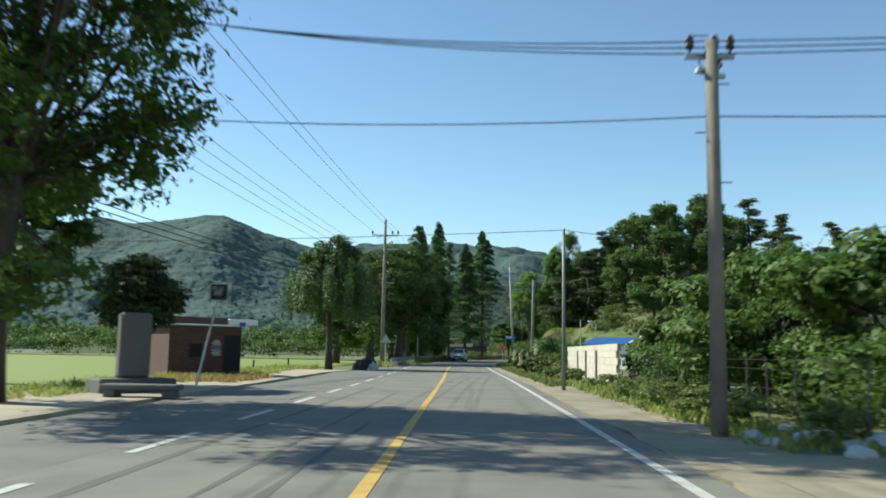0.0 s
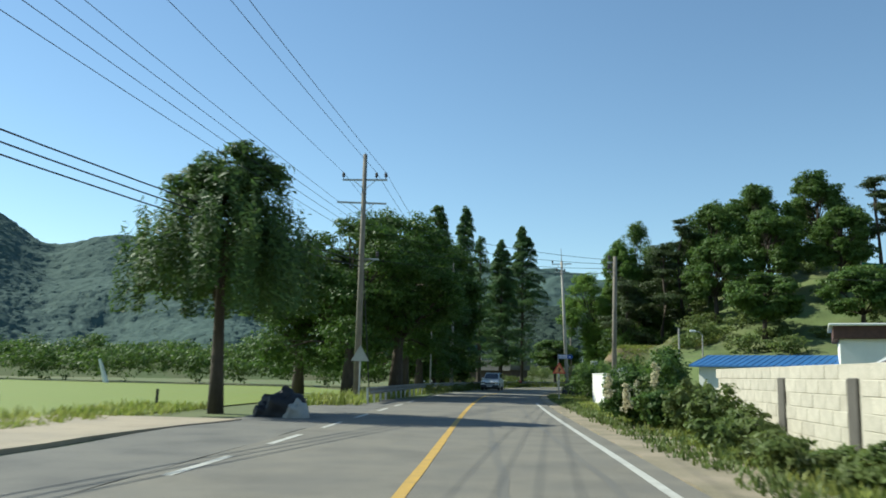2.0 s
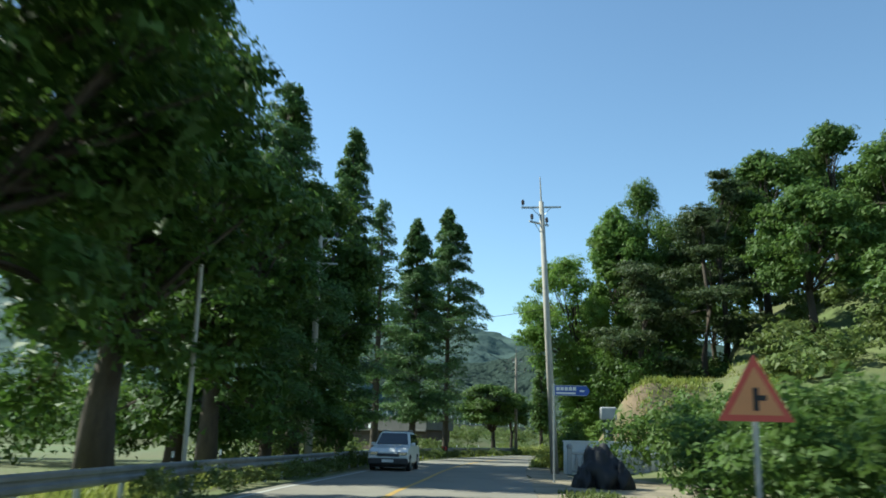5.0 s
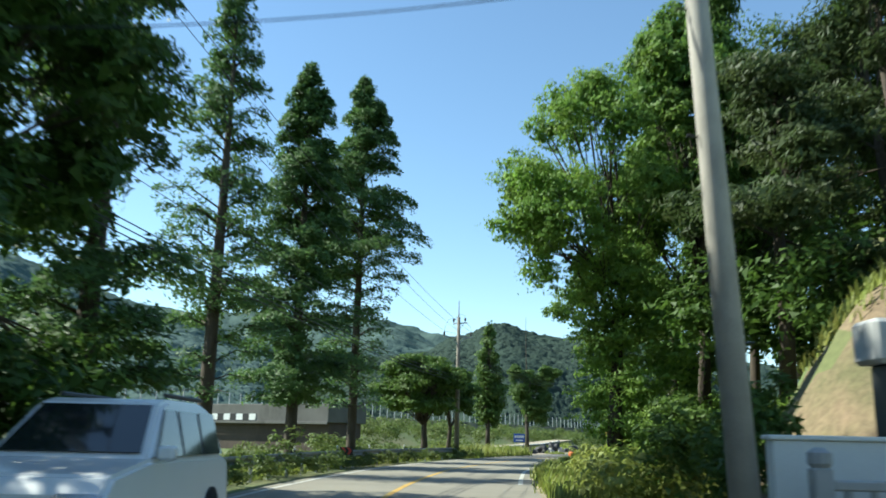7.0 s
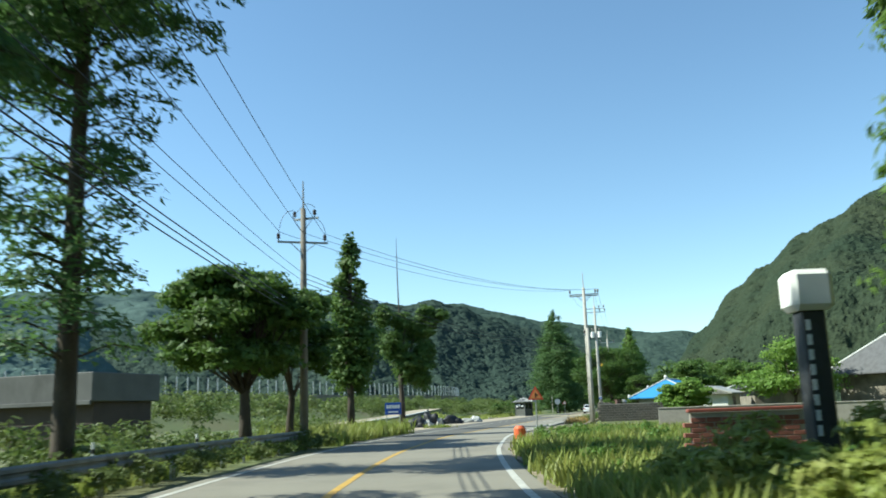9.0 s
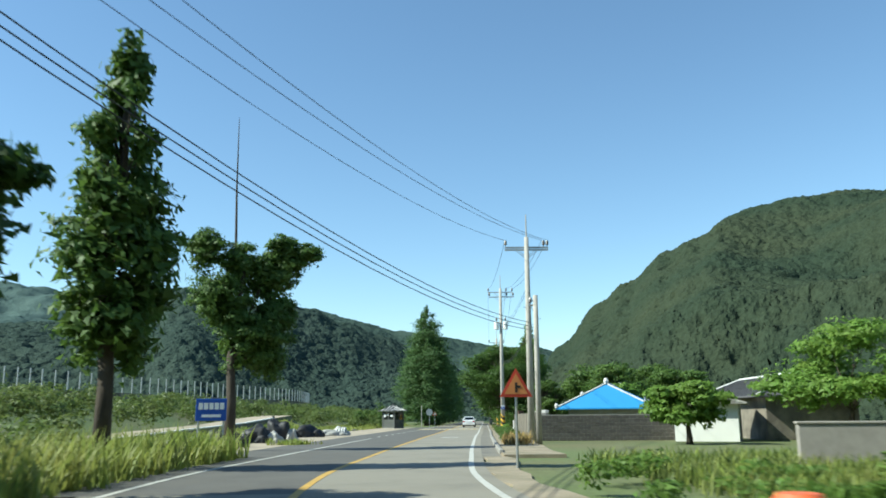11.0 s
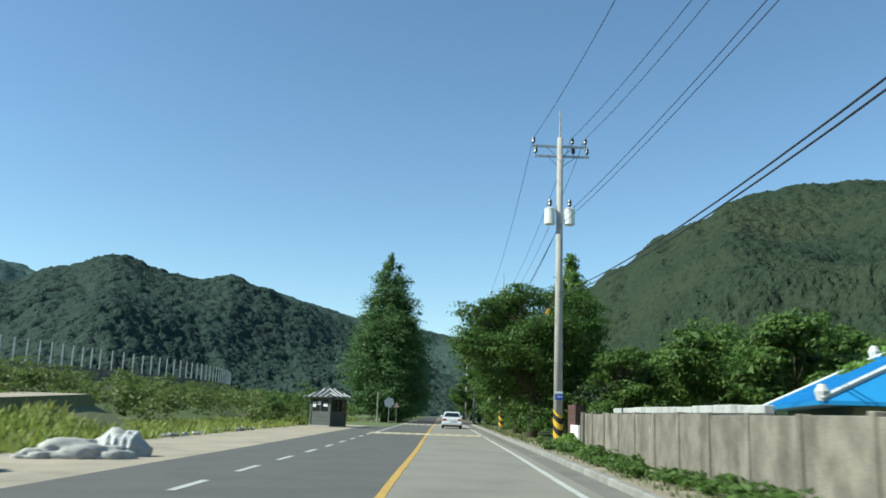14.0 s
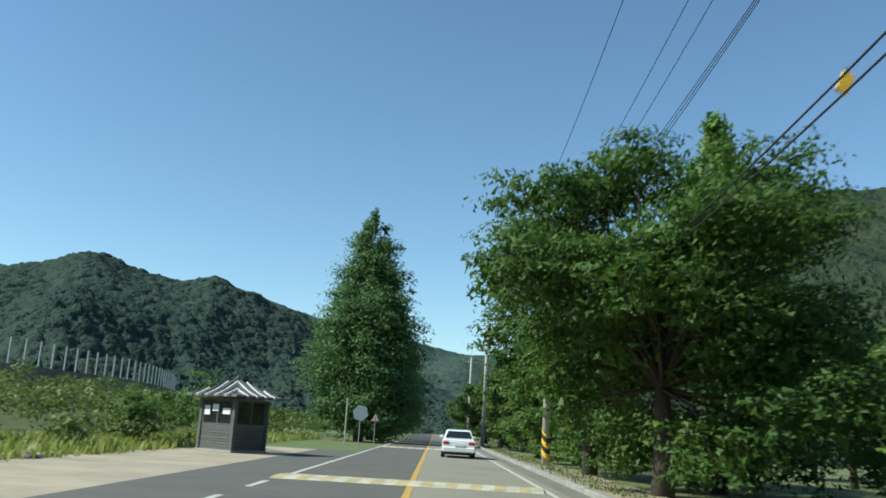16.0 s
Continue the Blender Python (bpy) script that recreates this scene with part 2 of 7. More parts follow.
# ---- shapes ----
def link(name, me, mat, parent=None, label=""):
    me.materials.append(mat)
    ob = new(name, me)
    ob.parent = parent
    if label:
        ob["label"] = label
    return ob


def part(name, bm, mat, parent=None, label="", smooth=False):
    """A bmesh as one mesh object under a thing, or as a thing of its own."""
    me = bpy.data.meshes.new(name)
    bm.to_mesh(me)
    bm.free()
    if smooth:
        me.polygons.foreach_set("use_smooth", [True] * len(me.polygons))
    return link(name, me, mat, parent, label)


def thing(name, place, label, category, group="", turn=0.0, kind=""):
    ob = new(name)
    ob.empty_display_size = 0.2
    ob.matrix_world = pose(*place, 0, 0, turn)
    return tagged(ob, label, category, group, kind)


def box(bm, x0, x1, y0, y1, z0, z1, bevel=0.0, m=None):
    r = bmesh.ops.create_cube(bm, size=1)
    vs = r["verts"]
    for v in vs:
        v.co = Vector((x0 + (v.co.x + 0.5) * (x1 - x0), y0 + (v.co.y + 0.5) * (y1 - y0), z0 + (v.co.z + 0.5) * (z1 - z0)))
    if bevel:
        es = list({e for v in vs for e in v.link_edges})
        out = bmesh.ops.bevel(bm, geom=es, offset=bevel, segments=1, affect="EDGES")
        vs = list({v for f in out["faces"] for v in f.verts} | {v for v in vs if v.is_valid})
    if m is not None:
        bmesh.ops.transform(bm, matrix=m, verts=[v for v in vs if v.is_valid])
    return bm


def tube(bm, points, radii, sides=8, cap=True):
    """A tapered limb through points."""
    rings = []
    pts = [Vector(p) for p in points]
    for i, p in enumerate(pts):
        way = (pts[min(i + 1, len(pts) - 1)] - pts[max(i - 1, 0)]).normalized()
        a = way.orthogonal().normalized() if abs(way.z) < 0.95 else Vector((1, 0, 0))
        a = (a - way * a.dot(way)).normalized()
        b = way.cross(a)
        r = radii[i] if isinstance(radii, (list, tuple)) else radii
        rings.append([bm.verts.new(p + r * (math.cos(k * 2 * math.pi / sides) * a + math.sin(k * 2 * math.pi / sides) * b)) for k in range(sides)])
    for u, w in zip(rings, rings[1:]):
        best = min(range(sides), key=lambda k: (w[k].co - u[0].co).length)
        for k in range(sides):
            bm.faces.new((u[k], u[(k + 1) % sides], w[(best + k + 1) % sides], w[(best + k) % sides]))
    if cap:
        bm.faces.new(rings[0][::-1])
        bm.faces.new(rings[-1])
    return bm


def raw_mesh(name, verts, faces):
    me = bpy.data.meshes.new(name)
    me.from_pydata(verts, [], faces)
    me.update()
    return me


def leaf_mesh(name, centres, size, seed, aspect=0.6, droop=0.0, upward=0.3):
    """Many single leaves, each a small folded rhomb at its own angle."""
    rs = np.random.RandomState(seed)
    n = len(centres)
    c = np.asarray(centres, float)
    d = rs.normal(size=(n, 3))
    d[:, 2] = d[:, 2] * (1 - min(1, abs(droop))) - droop
    d /= np.linalg.norm(d, axis=1, keepdims=True) + 1e-9
    nrm = rs.normal(size=(n, 3))
    nrm[:, 2] += upward
    if c.shape[1] == 6:
        nrm = c[:, 3:] * 1.25 + rs.normal(size=(n, 3)) * 0.52 + np.array([0, 0, 0.4])
        c = c[:, :3]
        nrm /= np.linalg.norm(nrm, axis=1, keepdims=True) + 1e-9
        d -= nrm * (d * nrm).sum(1, keepdims=True) * 0.8
        d /= np.linalg.norm(d, axis=1, keepdims=True) + 1e-9
    side = np.cross(d, nrm)
    side /= np.linalg.norm(side, axis=1, keepdims=True) + 1e-9
    up = np.cross(side, d)
    s = (np.asarray(size) * (0.6 + 0.8 * rs.rand(n)))[:, None]
    k = rs.rand(n, 1) * 0.6 - 0.3
    v = np.empty((n, 3, 3))
    v[:, 0] = c - d * s * 0.5 + side * s * aspect * k
    v[:, 1] = c + side * s * aspect * 0.6 + d * s * k
    v[:, 2] = c + d * s * 0.55 - side * s * aspect * 0.5 + up * s * 0.12
    me = bpy.data.meshes.new(name)
    me.vertices.add(3 * n)
    me.vertices.foreach_set("co", v.reshape(-1))
    me.loops.add(3 * n)
    me.loops.foreach_set("vertex_index", np.arange(3 * n, dtype=np.int32))
    me.polygons.add(n)
    me.polygons.foreach_set("loop_start", np.arange(0, 3 * n, 3, dtype=np.int32))
    me.update()
    return me


def lobes_cloud(lobes, n, seed, clumps=26, spread=0.3, fill=0.12):
    """Leaf places: clumps that sit on the skins of lobes (x, y, z, rx, ry, rz), and a thin filling."""
    rs = np.random.RandomState(seed)
    w = np.array([(l[3] * l[4] + l[4] * l[5] + l[3] * l[5]) ** 0.8 for l in lobes])
    out = []
    for l, share in zip(lobes, w / w.sum()):
        c, r = np.array(l[:3]), np.array(l[3:6])
        k = max(4, int(clumps))
        u = rs.normal(size=(k, 3))
        u[:, 2] = np.where(rs.rand(k) < 0.62, np.abs(u[:, 2]), u[:, 2])
        u /= np.linalg.norm(u, axis=1, keepdims=True)
        u *= (0.72 + 0.33 * rs.rand(k, 1))
        m = int(n * share)
        pick = rs.randint(0, k, m)
        off = rs.normal(size=(m, 3))
        off /= np.linalg.norm(off, axis=1, keepdims=True)
        off[:, 2] = np.where(rs.rand(m) < 0.7, np.abs(off[:, 2]), off[:, 2])
        off *= rs.rand(m, 1) ** 0.5 * 1.55
        p = u[pick] + off * spread * (0.55 + 0.9 * rs.rand(k)[pick][:, None]) * np.array([1.2, 1.2, 0.7])
        inner = rs.rand(m) < fill
        p[inner] = rs.normal(size=(inner.sum(), 3)).clip(-2, 2) * 0.4
        way = (p / r) / (np.linalg.norm(p / r, axis=1, keepdims=True) + 1e-6) * 0.55 + off * 0.75
        out.append(np.concatenate([c + p * r, way], 1))
    return np.concatenate(out)


def tree(name, x, y, z, lobes, trunk, radius, mat, n, leaf, label, category="tree", group="", seed=1, clumps=34, spread=0.21, droop=0.0,
         aspect=0.6, limbs=True, extra=None, bark=None, turn=0.0, fill=0.12):
    """A tree with a tapered, slightly bent trunk, limbs that reach into the lobes of its crown, and single leaves."""
    rs = random.Random(seed)
    t = thing(name, (x, y, z), label, category, group, turn)
    bm = bmesh.new()
    top = trunk
    pts = [Vector((0, 0, -0.15))] + [Vector((rs.uniform(-1, 1) * 0.05 * top * k / 4, rs.uniform(-1, 1) * 0.05 * top * k / 4, top * k / 4)) for k in range(1, 5)]
    tube(bm, pts, [radius * 1.35, radius, radius * 0.8, radius * 0.62, radius * 0.4], 9)
    part("trunk", bm, bark or BARK, t, smooth=True)
    bm = bmesh.new()
    if limbs:
        for l in lobes if limbs is True else lobes[:limbs]:
            end = Vector(l[:3])
            k = rs.randint(2, 4)
            start = pts[k]
            if start.z > end.z:
                start = pts[max(2, min(range(len(pts)), key=lambda i: abs(pts[i].z - end.z * 0.75)))]
            mid = start.lerp(end, 0.5) + Vector((rs.uniform(-0.3, 0.3), rs.uniform(-0.3, 0.3), rs.uniform(0, 0.4)))
            tube(bm, [start, mid, end], [radius * 0.3, radius * 0.17, radius * 0.06], 5)
            for _ in range(2):
                tip = end + Vector((rs.uniform(-1, 1) * l[3], rs.uniform(-1, 1) * l[4], rs.uniform(-0.4, 0.9) * l[5])) * 0.8
                tube(bm, [mid, mid.lerp(tip, 0.55) + Vector((0, 0, 0.1)), tip], [radius * 0.12, radius * 0.07, radius * 0.03], 4, cap=False)
    if limbs:
        tagged(part("branchwork", bm, bark or BARK, t, smooth=True), kind="stuff")
    else:
        bm.free()
    cloud = lobes_cloud(lobes, n, seed, clumps, spread, fill)
    core = lobes_cloud([(*l[:3], l[3] * 0.62, l[4] * 0.62, l[5] * 0.62) for l in lobes], n // 5, seed + 1, 8, 0.4, 0.5)
    sizes = np.concatenate([np.full(len(cloud), leaf), np.full(len(core), leaf * 1.8)])
    cloud = np.concatenate([cloud, core])
    if extra is not None:
        extra = np.concatenate([extra, extra * [0.3, 0.3, 0] + [0, 0, 0.2]], 1)
        cloud = np.concatenate([cloud, extra])
        sizes = np.concatenate([sizes, np.full(len(extra), leaf)])
    link("crown", leaf_mesh("crown", cloud, sizes, seed, aspect, droop), mat, t)
    return t


def cone_lobes(h0, h1, r, tiers, seed, per=5, power=0.8, flat=0.55):
    """Lobes of a pointed crown, tier over tier, uneven in reach."""
    rs = random.Random(seed)
    out = []
    for i in range(tiers):
        f = i / (tiers - 1)
        z = h0 + (h1 - h0) * f
        reach = r * ((1 - f) ** power) + 0.3
        if f < 0.12:
            reach *= 0.75
        k = max(2, round(per * (0.35 + 0.65 * (1 - f))))
        off = rs.uniform(0, 6.3)
        for j in range(k):
            a = off + j * 6.283 / k + rs.uniform(-0.4, 0.4)
            q = reach * rs.uniform(0.38, 0.7)
            s = max(0.4, reach * rs.uniform(0.36, 0.58))
            out.append((q * math.cos(a), q * math.sin(a), z + rs.uniform(-0.4, 0.4), s, s, max(0.35, s * flat + 0.25)))
    out += [(0, 0, h1, 0.4, 0.4, 0.9), (0, 0, h1 - 1.2, 0.6, 0.6, 0.9)]
    return out


def round_lobes(cx, cy, cz, rx, ry, rz, count, seed, size=0.42):
    """Lobes spread over a rounded crown."""
    rs = random.Random(seed)
    out = []
    for i in range(count):
        a, u = i * 2.39996 + rs.uniform(-0.3, 0.3), rs.uniform(-0.75, 1.0)
        q = math.sqrt(max(0, 1 - min(1, u * u))) * rs.uniform(0.55, 0.95)
        s = size * rs.uniform(0.7, 1.25)
        out.append((cx + rx * q * math.cos(a) * 0.8, cy + ry * q * math.sin(a) * 0.8, cz + rz * u * 0.72, rx * s, ry * s, rz * s * 0.8))
    return out




# ---- the road's centre line ----
KNOTS = [(1.0, -90), (0.98, -40), (0.92, 0), (0.82, 25), (0.68, 45), (0.42, 62), (0.32, 76), (0.45, 90), (0.95, 100), (1.95, 109), (2.75, 116.5), (3.6, 123.2),
         (4.6, 129.6), (5.85, 136), (7.4, 142.6), (9.2, 149.3), (13.4, 161.0), (17.0, 169.5), (21.0, 178.0), (26.0, 186.6), (30.8, 194.6), (40.8, 211), (49.5, 225.0),
         (58.4, 239.5), (69.3, 257.2), (76.8, 269.4), (100, 307), (160, 405), (260, 568), (420, 828)]


def spline(knots, step):
    """A smooth line through knots, in steps of about that many metres."""
    p = [Vector((*k, 0)) for k in knots]
    p = [2 * p[0] - p[1]] + p + [2 * p[-1] - p[-2]]
    out = []
    for a, b, c, d in zip(p, p[1:], p[2:], p[3:]):
        n = max(1, round((c - b).length / step))
        for i in range(n):
            u = i / n
            out.append(0.5 * (2 * b + (c - a) * u + (2 * a - 5 * b + 4 * c - d) * u * u + (3 * b - a - 3 * c + d) * u ** 3))
    out.append(p[-2])
    return out


ROAD = spline(KNOTS, 1.5)
ROAD_AT = [0.0]
for a, b in zip(ROAD, ROAD[1:]):
    ROAD_AT.append(ROAD_AT[-1] + (b - a).length)


def along(s, d=0.0, z=0.0):
    """The place s metres along the road's centre line and d metres to its right."""
    i = int(np.clip(np.searchsorted(ROAD_AT, s) - 1, 0, len(ROAD) - 2))
    u = (s - ROAD_AT[i]) / (ROAD_AT[i + 1] - ROAD_AT[i])
    way = (ROAD[min(i + 2, len(ROAD) - 1)] - ROAD[max(i - 1, 0)]).normalized()
    p = ROAD[i].lerp(ROAD[i + 1], u)
    return Vector((p.x + way.y * d, p.y - way.x * d, z))


def s_of(x, y):
    """How far along the road a place lies, and how far to its right."""
    i = min(range(len(ROAD)), key=lambda k: (ROAD[k].x - x) ** 2 + (ROAD[k].y - y) ** 2)
    best = None
    for s in np.linspace(ROAD_AT[max(0, i - 1)], ROAD_AT[min(len(ROAD) - 1, i + 1)], 25):
        q = along(float(s))
        e = (q.x - x) ** 2 + (q.y - y) ** 2
        if best is None or e < best[0]:
            best = (e, float(s))
    s = best[1]
    q, r = along(s), along(s, 1.0)
    return s, (x - q.x) * (r.x - q.x) + (y - q.y) * (r.y - q.y)


def heading(s):
    a, b = along(s - 0.5), along(s + 0.5)
    return math.degrees(math.atan2(-(b.x - a.x), b.y - a.y))


def S(y):
    """Metres along the road where it reaches y."""
    k = next(i for i in range(len(ROAD)) if ROAD[i].y >= y)
    a, b = ROAD[k - 1], ROAD[k]
    return ROAD_AT[k - 1] + (ROAD_AT[k] - ROAD_AT[k - 1]) * (y - a.y) / (b.y - a.y)


def band(name, s0, s1, d0, d1, z, mat, step=1.5, wobble=0.0, seed=0, thick=0.0, parent=None):
    """A band of ground along the road between two distances from its centre line, which may be functions of s."""
    rs = random.Random(seed)
    f0 = d0 if callable(d0) else (lambda s: d0)
    f1 = d1 if callable(d1) else (lambda s: d1)
    n = max(1, int((s1 - s0) / step))
    vs, fs = [], []
    for i in range(n + 1):
        s = s0 + (s1 - s0) * i / n
        vs += [along(s, f0(s) + rs.uniform(-wobble, wobble), z), along(s, f1(s) + rs.uniform(-wobble, wobble), z)]
        if i:
            k = 2 * i
            fs.append((k - 2, k - 1, k + 1, k))
    if thick:
        m = len(vs)
        vs += [v - Vector((0, 0, thick)) for v in vs]
        for i in range(n):
            k = 2 * i
            fs += [(k, k + 2, k + 2 + m, k + m), (k + 3, k + 1, k + 1 + m, k + 3 + m)]
        fs += [(1, 0, m, m + 1), (m - 2, m - 1, 2 * m - 1, 2 * m - 2)]
    return link(name, raw_mesh(name, vs, fs), mat, parent)


def tufts(name, places, height, seed, mat, label, per=9, spread=0.12, width=0.05, category="grass"):
    """Grass: blades that rise and bend out from each place (x, y, z)."""
    rs = np.random.RandomState(seed)
    p = np.repeat(np.asarray(places, float), per, axis=0)
    n = len(p)
    p[:, :2] += rs.normal(size=(n, 2)) * spread
    a = rs.rand(n) * 6.283
    h = height * (0.45 + 0.9 * rs.rand(n)) * (0.6 + 0.8 * np.repeat(rs.rand(len(places)), per))
    lean = h * (0.2 + 0.6 * rs.rand(n))
    w = np.stack([-np.sin(a), np.cos(a), 0 * a], 1) * (width * (0.6 + 0.8 * rs.rand(n)))[:, None]
    out = np.stack([np.cos(a), np.sin(a), 0 * a], 1)
    v = np.empty((n, 5, 3))
    v[:, 0], v[:, 1] = p - w * 0.5, p + w * 0.5
    mid = p + out * (lean * 0.35)[:, None] + np.array([0, 0, 1]) * (h * 0.62)[:, None]
    v[:, 2], v[:, 3] = mid + w * 0.4, mid - w * 0.4
    v[:, 4] = p + out * lean[:, None] + np.array([0, 0, 1]) * h[:, None]
    me = bpy.data.meshes.new(name)
    me.vertices.add(5 * n)
    me.vertices.foreach_set("co", v.reshape(-1))
    base = np.arange(n, dtype=np.int32)[:, None] * 5
    me.loops.add(7 * n)
    me.loops.foreach_set("vertex_index", (base + np.array([0, 1, 2, 3, 3, 2, 4], dtype=np.int32)).reshape(-1))
    me.polygons.add(2 * n)
    me.polygons.foreach_set("loop_start", (np.arange(n, dtype=np.int32)[:, None] * 7 + np.array([0, 4], dtype=np.int32)).reshape(-1))
    me.update()
    return tagged(link(name, me, mat), label, category, kind="stuff")


def shrub_belt(name, places, seed, mat, label, n=260, leaf=0.2, category="shrubs"):
    """Bushes that cannot be told apart: places (x, y, z, radius, height)."""
    rs = random.Random(seed)
    clouds = []
    for i, (x, y, z, r, h) in enumerate(places):
        lobes = [(x + rs.uniform(-0.5, 0.5) * r, y + rs.uniform(-0.5, 0.5) * r, z + h * rs.uniform(0.3, 0.72), r * rs.uniform(0.4, 0.7), r * rs.uniform(0.4, 0.7), h * rs.uniform(0.28, 0.45)) for _ in range(4)]
        clouds.append(lobes_cloud(lobes, n, seed * 1000 + i, 10, 0.3))
    return tagged(link(name, leaf_mesh(name, np.concatenate(clouds), leaf, seed), mat), label, category, kind="stuff")


# ---- ground and road ----
def ground_sheet():
    xs = [-4500, -2000, -900, -400] + list(range(-200, 401, 20)) + [600, 1000, 2000, 4500]
    ys = [-4500, -2000, -600, -200] + list(range(-100, 521, 20)) + [700, 1000, 2000, 4500]
    vs = [(x, y, -0.07 + 0.02 * math.sin(x * 0.13) * math.sin(y * 0.11)) for y in ys for x in xs]
    w = len(xs)
    fs = [(j * w + i, j * w + i + 1, (j + 1) * w + i + 1, (j + 1) * w + i) for j in range(len(ys) - 1) for i in range(w - 1)]
    return tagged(link("ground", raw_mesh("ground", vs, fs), MEADOW), "rough green meadow on the valley floor", "ground", kind="structure")


ground_sheet()
tagged(band("road", 0, S(98), -3.6, 3.75, 0.0, ASPHALT, thick=0.12), "grey two-lane asphalt road with worn tyre tracks", "road", kind="structure")
tagged(band("road", S(98), S(174), -3.6, 3.75, 0.0, ASPHALT_PALE, thick=0.12), "pale weathered two-lane asphalt road", "road", kind="structure")
tagged(band("road", S(174), ROAD_AT[-1] - 2, 0.0, 3.75, 0.0, ASPHALT_PALE, thick=0.12), "pale dusty asphalt lane", "road", kind="structure")
tagged(band("road", S(174), ROAD_AT[-1] - 2, -3.6, 0.0, 0.0, ASPHALT_DARK, thick=0.12), "darker patched asphalt lane", "road", kind="structure")
for d, w, y0, y1 in ((-2.55, 0.13, -8, 34), (-1.35, 0.09, 6, 30), (-0.75, 0.1, 3, 19), (1.0, 0.16, 20, 84), (2.45, 0.16, 20, 84), (1.1, 0.2, 142, 150)):
    tagged(band("tyre_track", S(y0), S(y1), lambda s: d + 0.18 * math.sin(s * 0.11), lambda s: d + w + 0.18 * math.sin(s * 0.11), 0.003, ASPHALT_DARK if w < 0.15 else ASPHALT_TRACK, wobble=w * 0.25, seed=int(w * 100)), "dark sealed seam along the lane", "road", kind="structure")
tagged(band("road_verge", S(-60), S(82), lambda s: -6.6, -3.6, -0.004, ASPHALT_OLD, wobble=0.08, seed=2, thick=0.1), "worn paler asphalt bay beside the road", "pavement", kind="structure")
tagged(band("dirt_shoulder", S(-60), S(130), 3.75, 5.6, -0.012, DIRT, wobble=0.2, seed=3, thick=0.1), "dusty brown dirt shoulder", "ground", kind="structure")
tagged(band("dirt_shoulder", S(130), S(190), 3.75, 4.6, -0.012, DIRT, wobble=0.2, seed=4, thick=0.1), "dusty dirt shoulder under tall grass", "ground", kind="structure")
tagged(band("concrete_apron", S(-30), S(58), lambda s: -11.5, lambda s: -7.0 + 1.0 * max(0, min(1, (s - S(52)) / 7)), 0.03, APRON, wobble=0.06, seed=5, thick=0.15), "dusty pale concrete forecourt", "pavement", kind="structure")
tagged(band("concrete_apron", S(176), S(263), lambda s: -8.8 - 1.6 * max(0, min(1, (s - S(196)) / 45)), -5.5, -0.004, APRON, wobble=0.1, seed=6, thick=0.1), "pale dusty concrete lay-by beside the road", "pavement", kind="structure")
tagged(band("road_bay", S(174), S(263), -5.6, -3.6, 0.0, ASPHALT_DARK, seed=9, thick=0.12), "dark asphalt margin beside the broken line", "road", kind="structure")
tagged(band("asphalt_gutter", S(186), S(330), 3.75, 4.35, -0.008, ASPHALT, seed=7, thick=0.1), "dark asphalt strip along the kerb", "road", kind="structure")
tagged(band("dirt_shoulder", S(186), S(330), 4.5, 6.4, 0.05, DIRT, wobble=0.1, seed=8, thick=0.2), "dry dirt verge behind the kerb", "ground", kind="structure")


def marking(name, s0, s1, d, width, mat, label, z=0.006):
    return tagged(band(name, s0, s1, d - width / 2, d + width / 2, z, mat, step=1.0, wobble=0.006, seed=int(s0 * 7) % 97), label, "road marking", kind="structure")


marking("centre_line", S(-60), S(380), 0.0, 0.16, YELLOW, "solid yellow centre line, scuffed")
marking("edge_line", S(-60), S(80), 3.3, 0.15, WHITE_LINE, "white edge line of the carriageway")
marking("edge_line", S(136), S(330), 3.38, 0.15, WHITE_LINE, "white edge line of the carriageway")
marking("edge_line", S(86), S(172), -3.2, 0.15, WHITE_LINE, "white edge line beside the guard rail")
marking("edge_line", S(172), S(208), -3.2, 0.15, WHITE_LINE, "white edge line beside the lay-by")
marking("edge_line", S(244), S(330), -3.2, 0.15, WHITE_LINE, "white edge line beyond the lay-by")
first = marking("lane_dash", S(-1.7), S(-1.7) + 2.7, -3.25, 0.15, WHITE_LINE, "white dash of the broken edge line")
first["group"] = "dashes of the broken edge line"
for i, (y0, y1) in enumerate([(3.5 + 5.2 * k, 6.2 + 5.2 * k) for k in range(15)] + [(210.9 + 3.6 * k, 212.6 + 3.6 * k) for k in range(9)]):
    tagged(marking("lane_dash", S(y0), S(y1), -3.25, 0.15, WHITE_LINE, "white dash of the broken edge line"), group="dashes of the broken edge line")


def diamond_mark():
    bm = bmesh.new()
    out = [Vector((0, 1.9, 0)), Vector((0.62, 0, 0)), Vector((0, -1.9, 0)), Vector((-0.62, 0, 0))]
    a = [bm.verts.new(v) for v in out]
    b = [bm.verts.new(v * 0.62) for v in out]
    for i in range(4):
        bm.faces.new((a[i], b[i], b[(i + 1) % 4], a[(i + 1) % 4]))
    ob = part("diamond_marking", bm, WHITE_LINE)
    s = S(208.6) + 0.9
    ob.matrix_world = Matrix.Translation(along(s, 1.75, 0.006)) @ pose(0, 0, 0, 0, 0, heading(s))
    tagged(ob, "white diamond painted on the lane", "road marking", kind="structure")


diamond_mark()


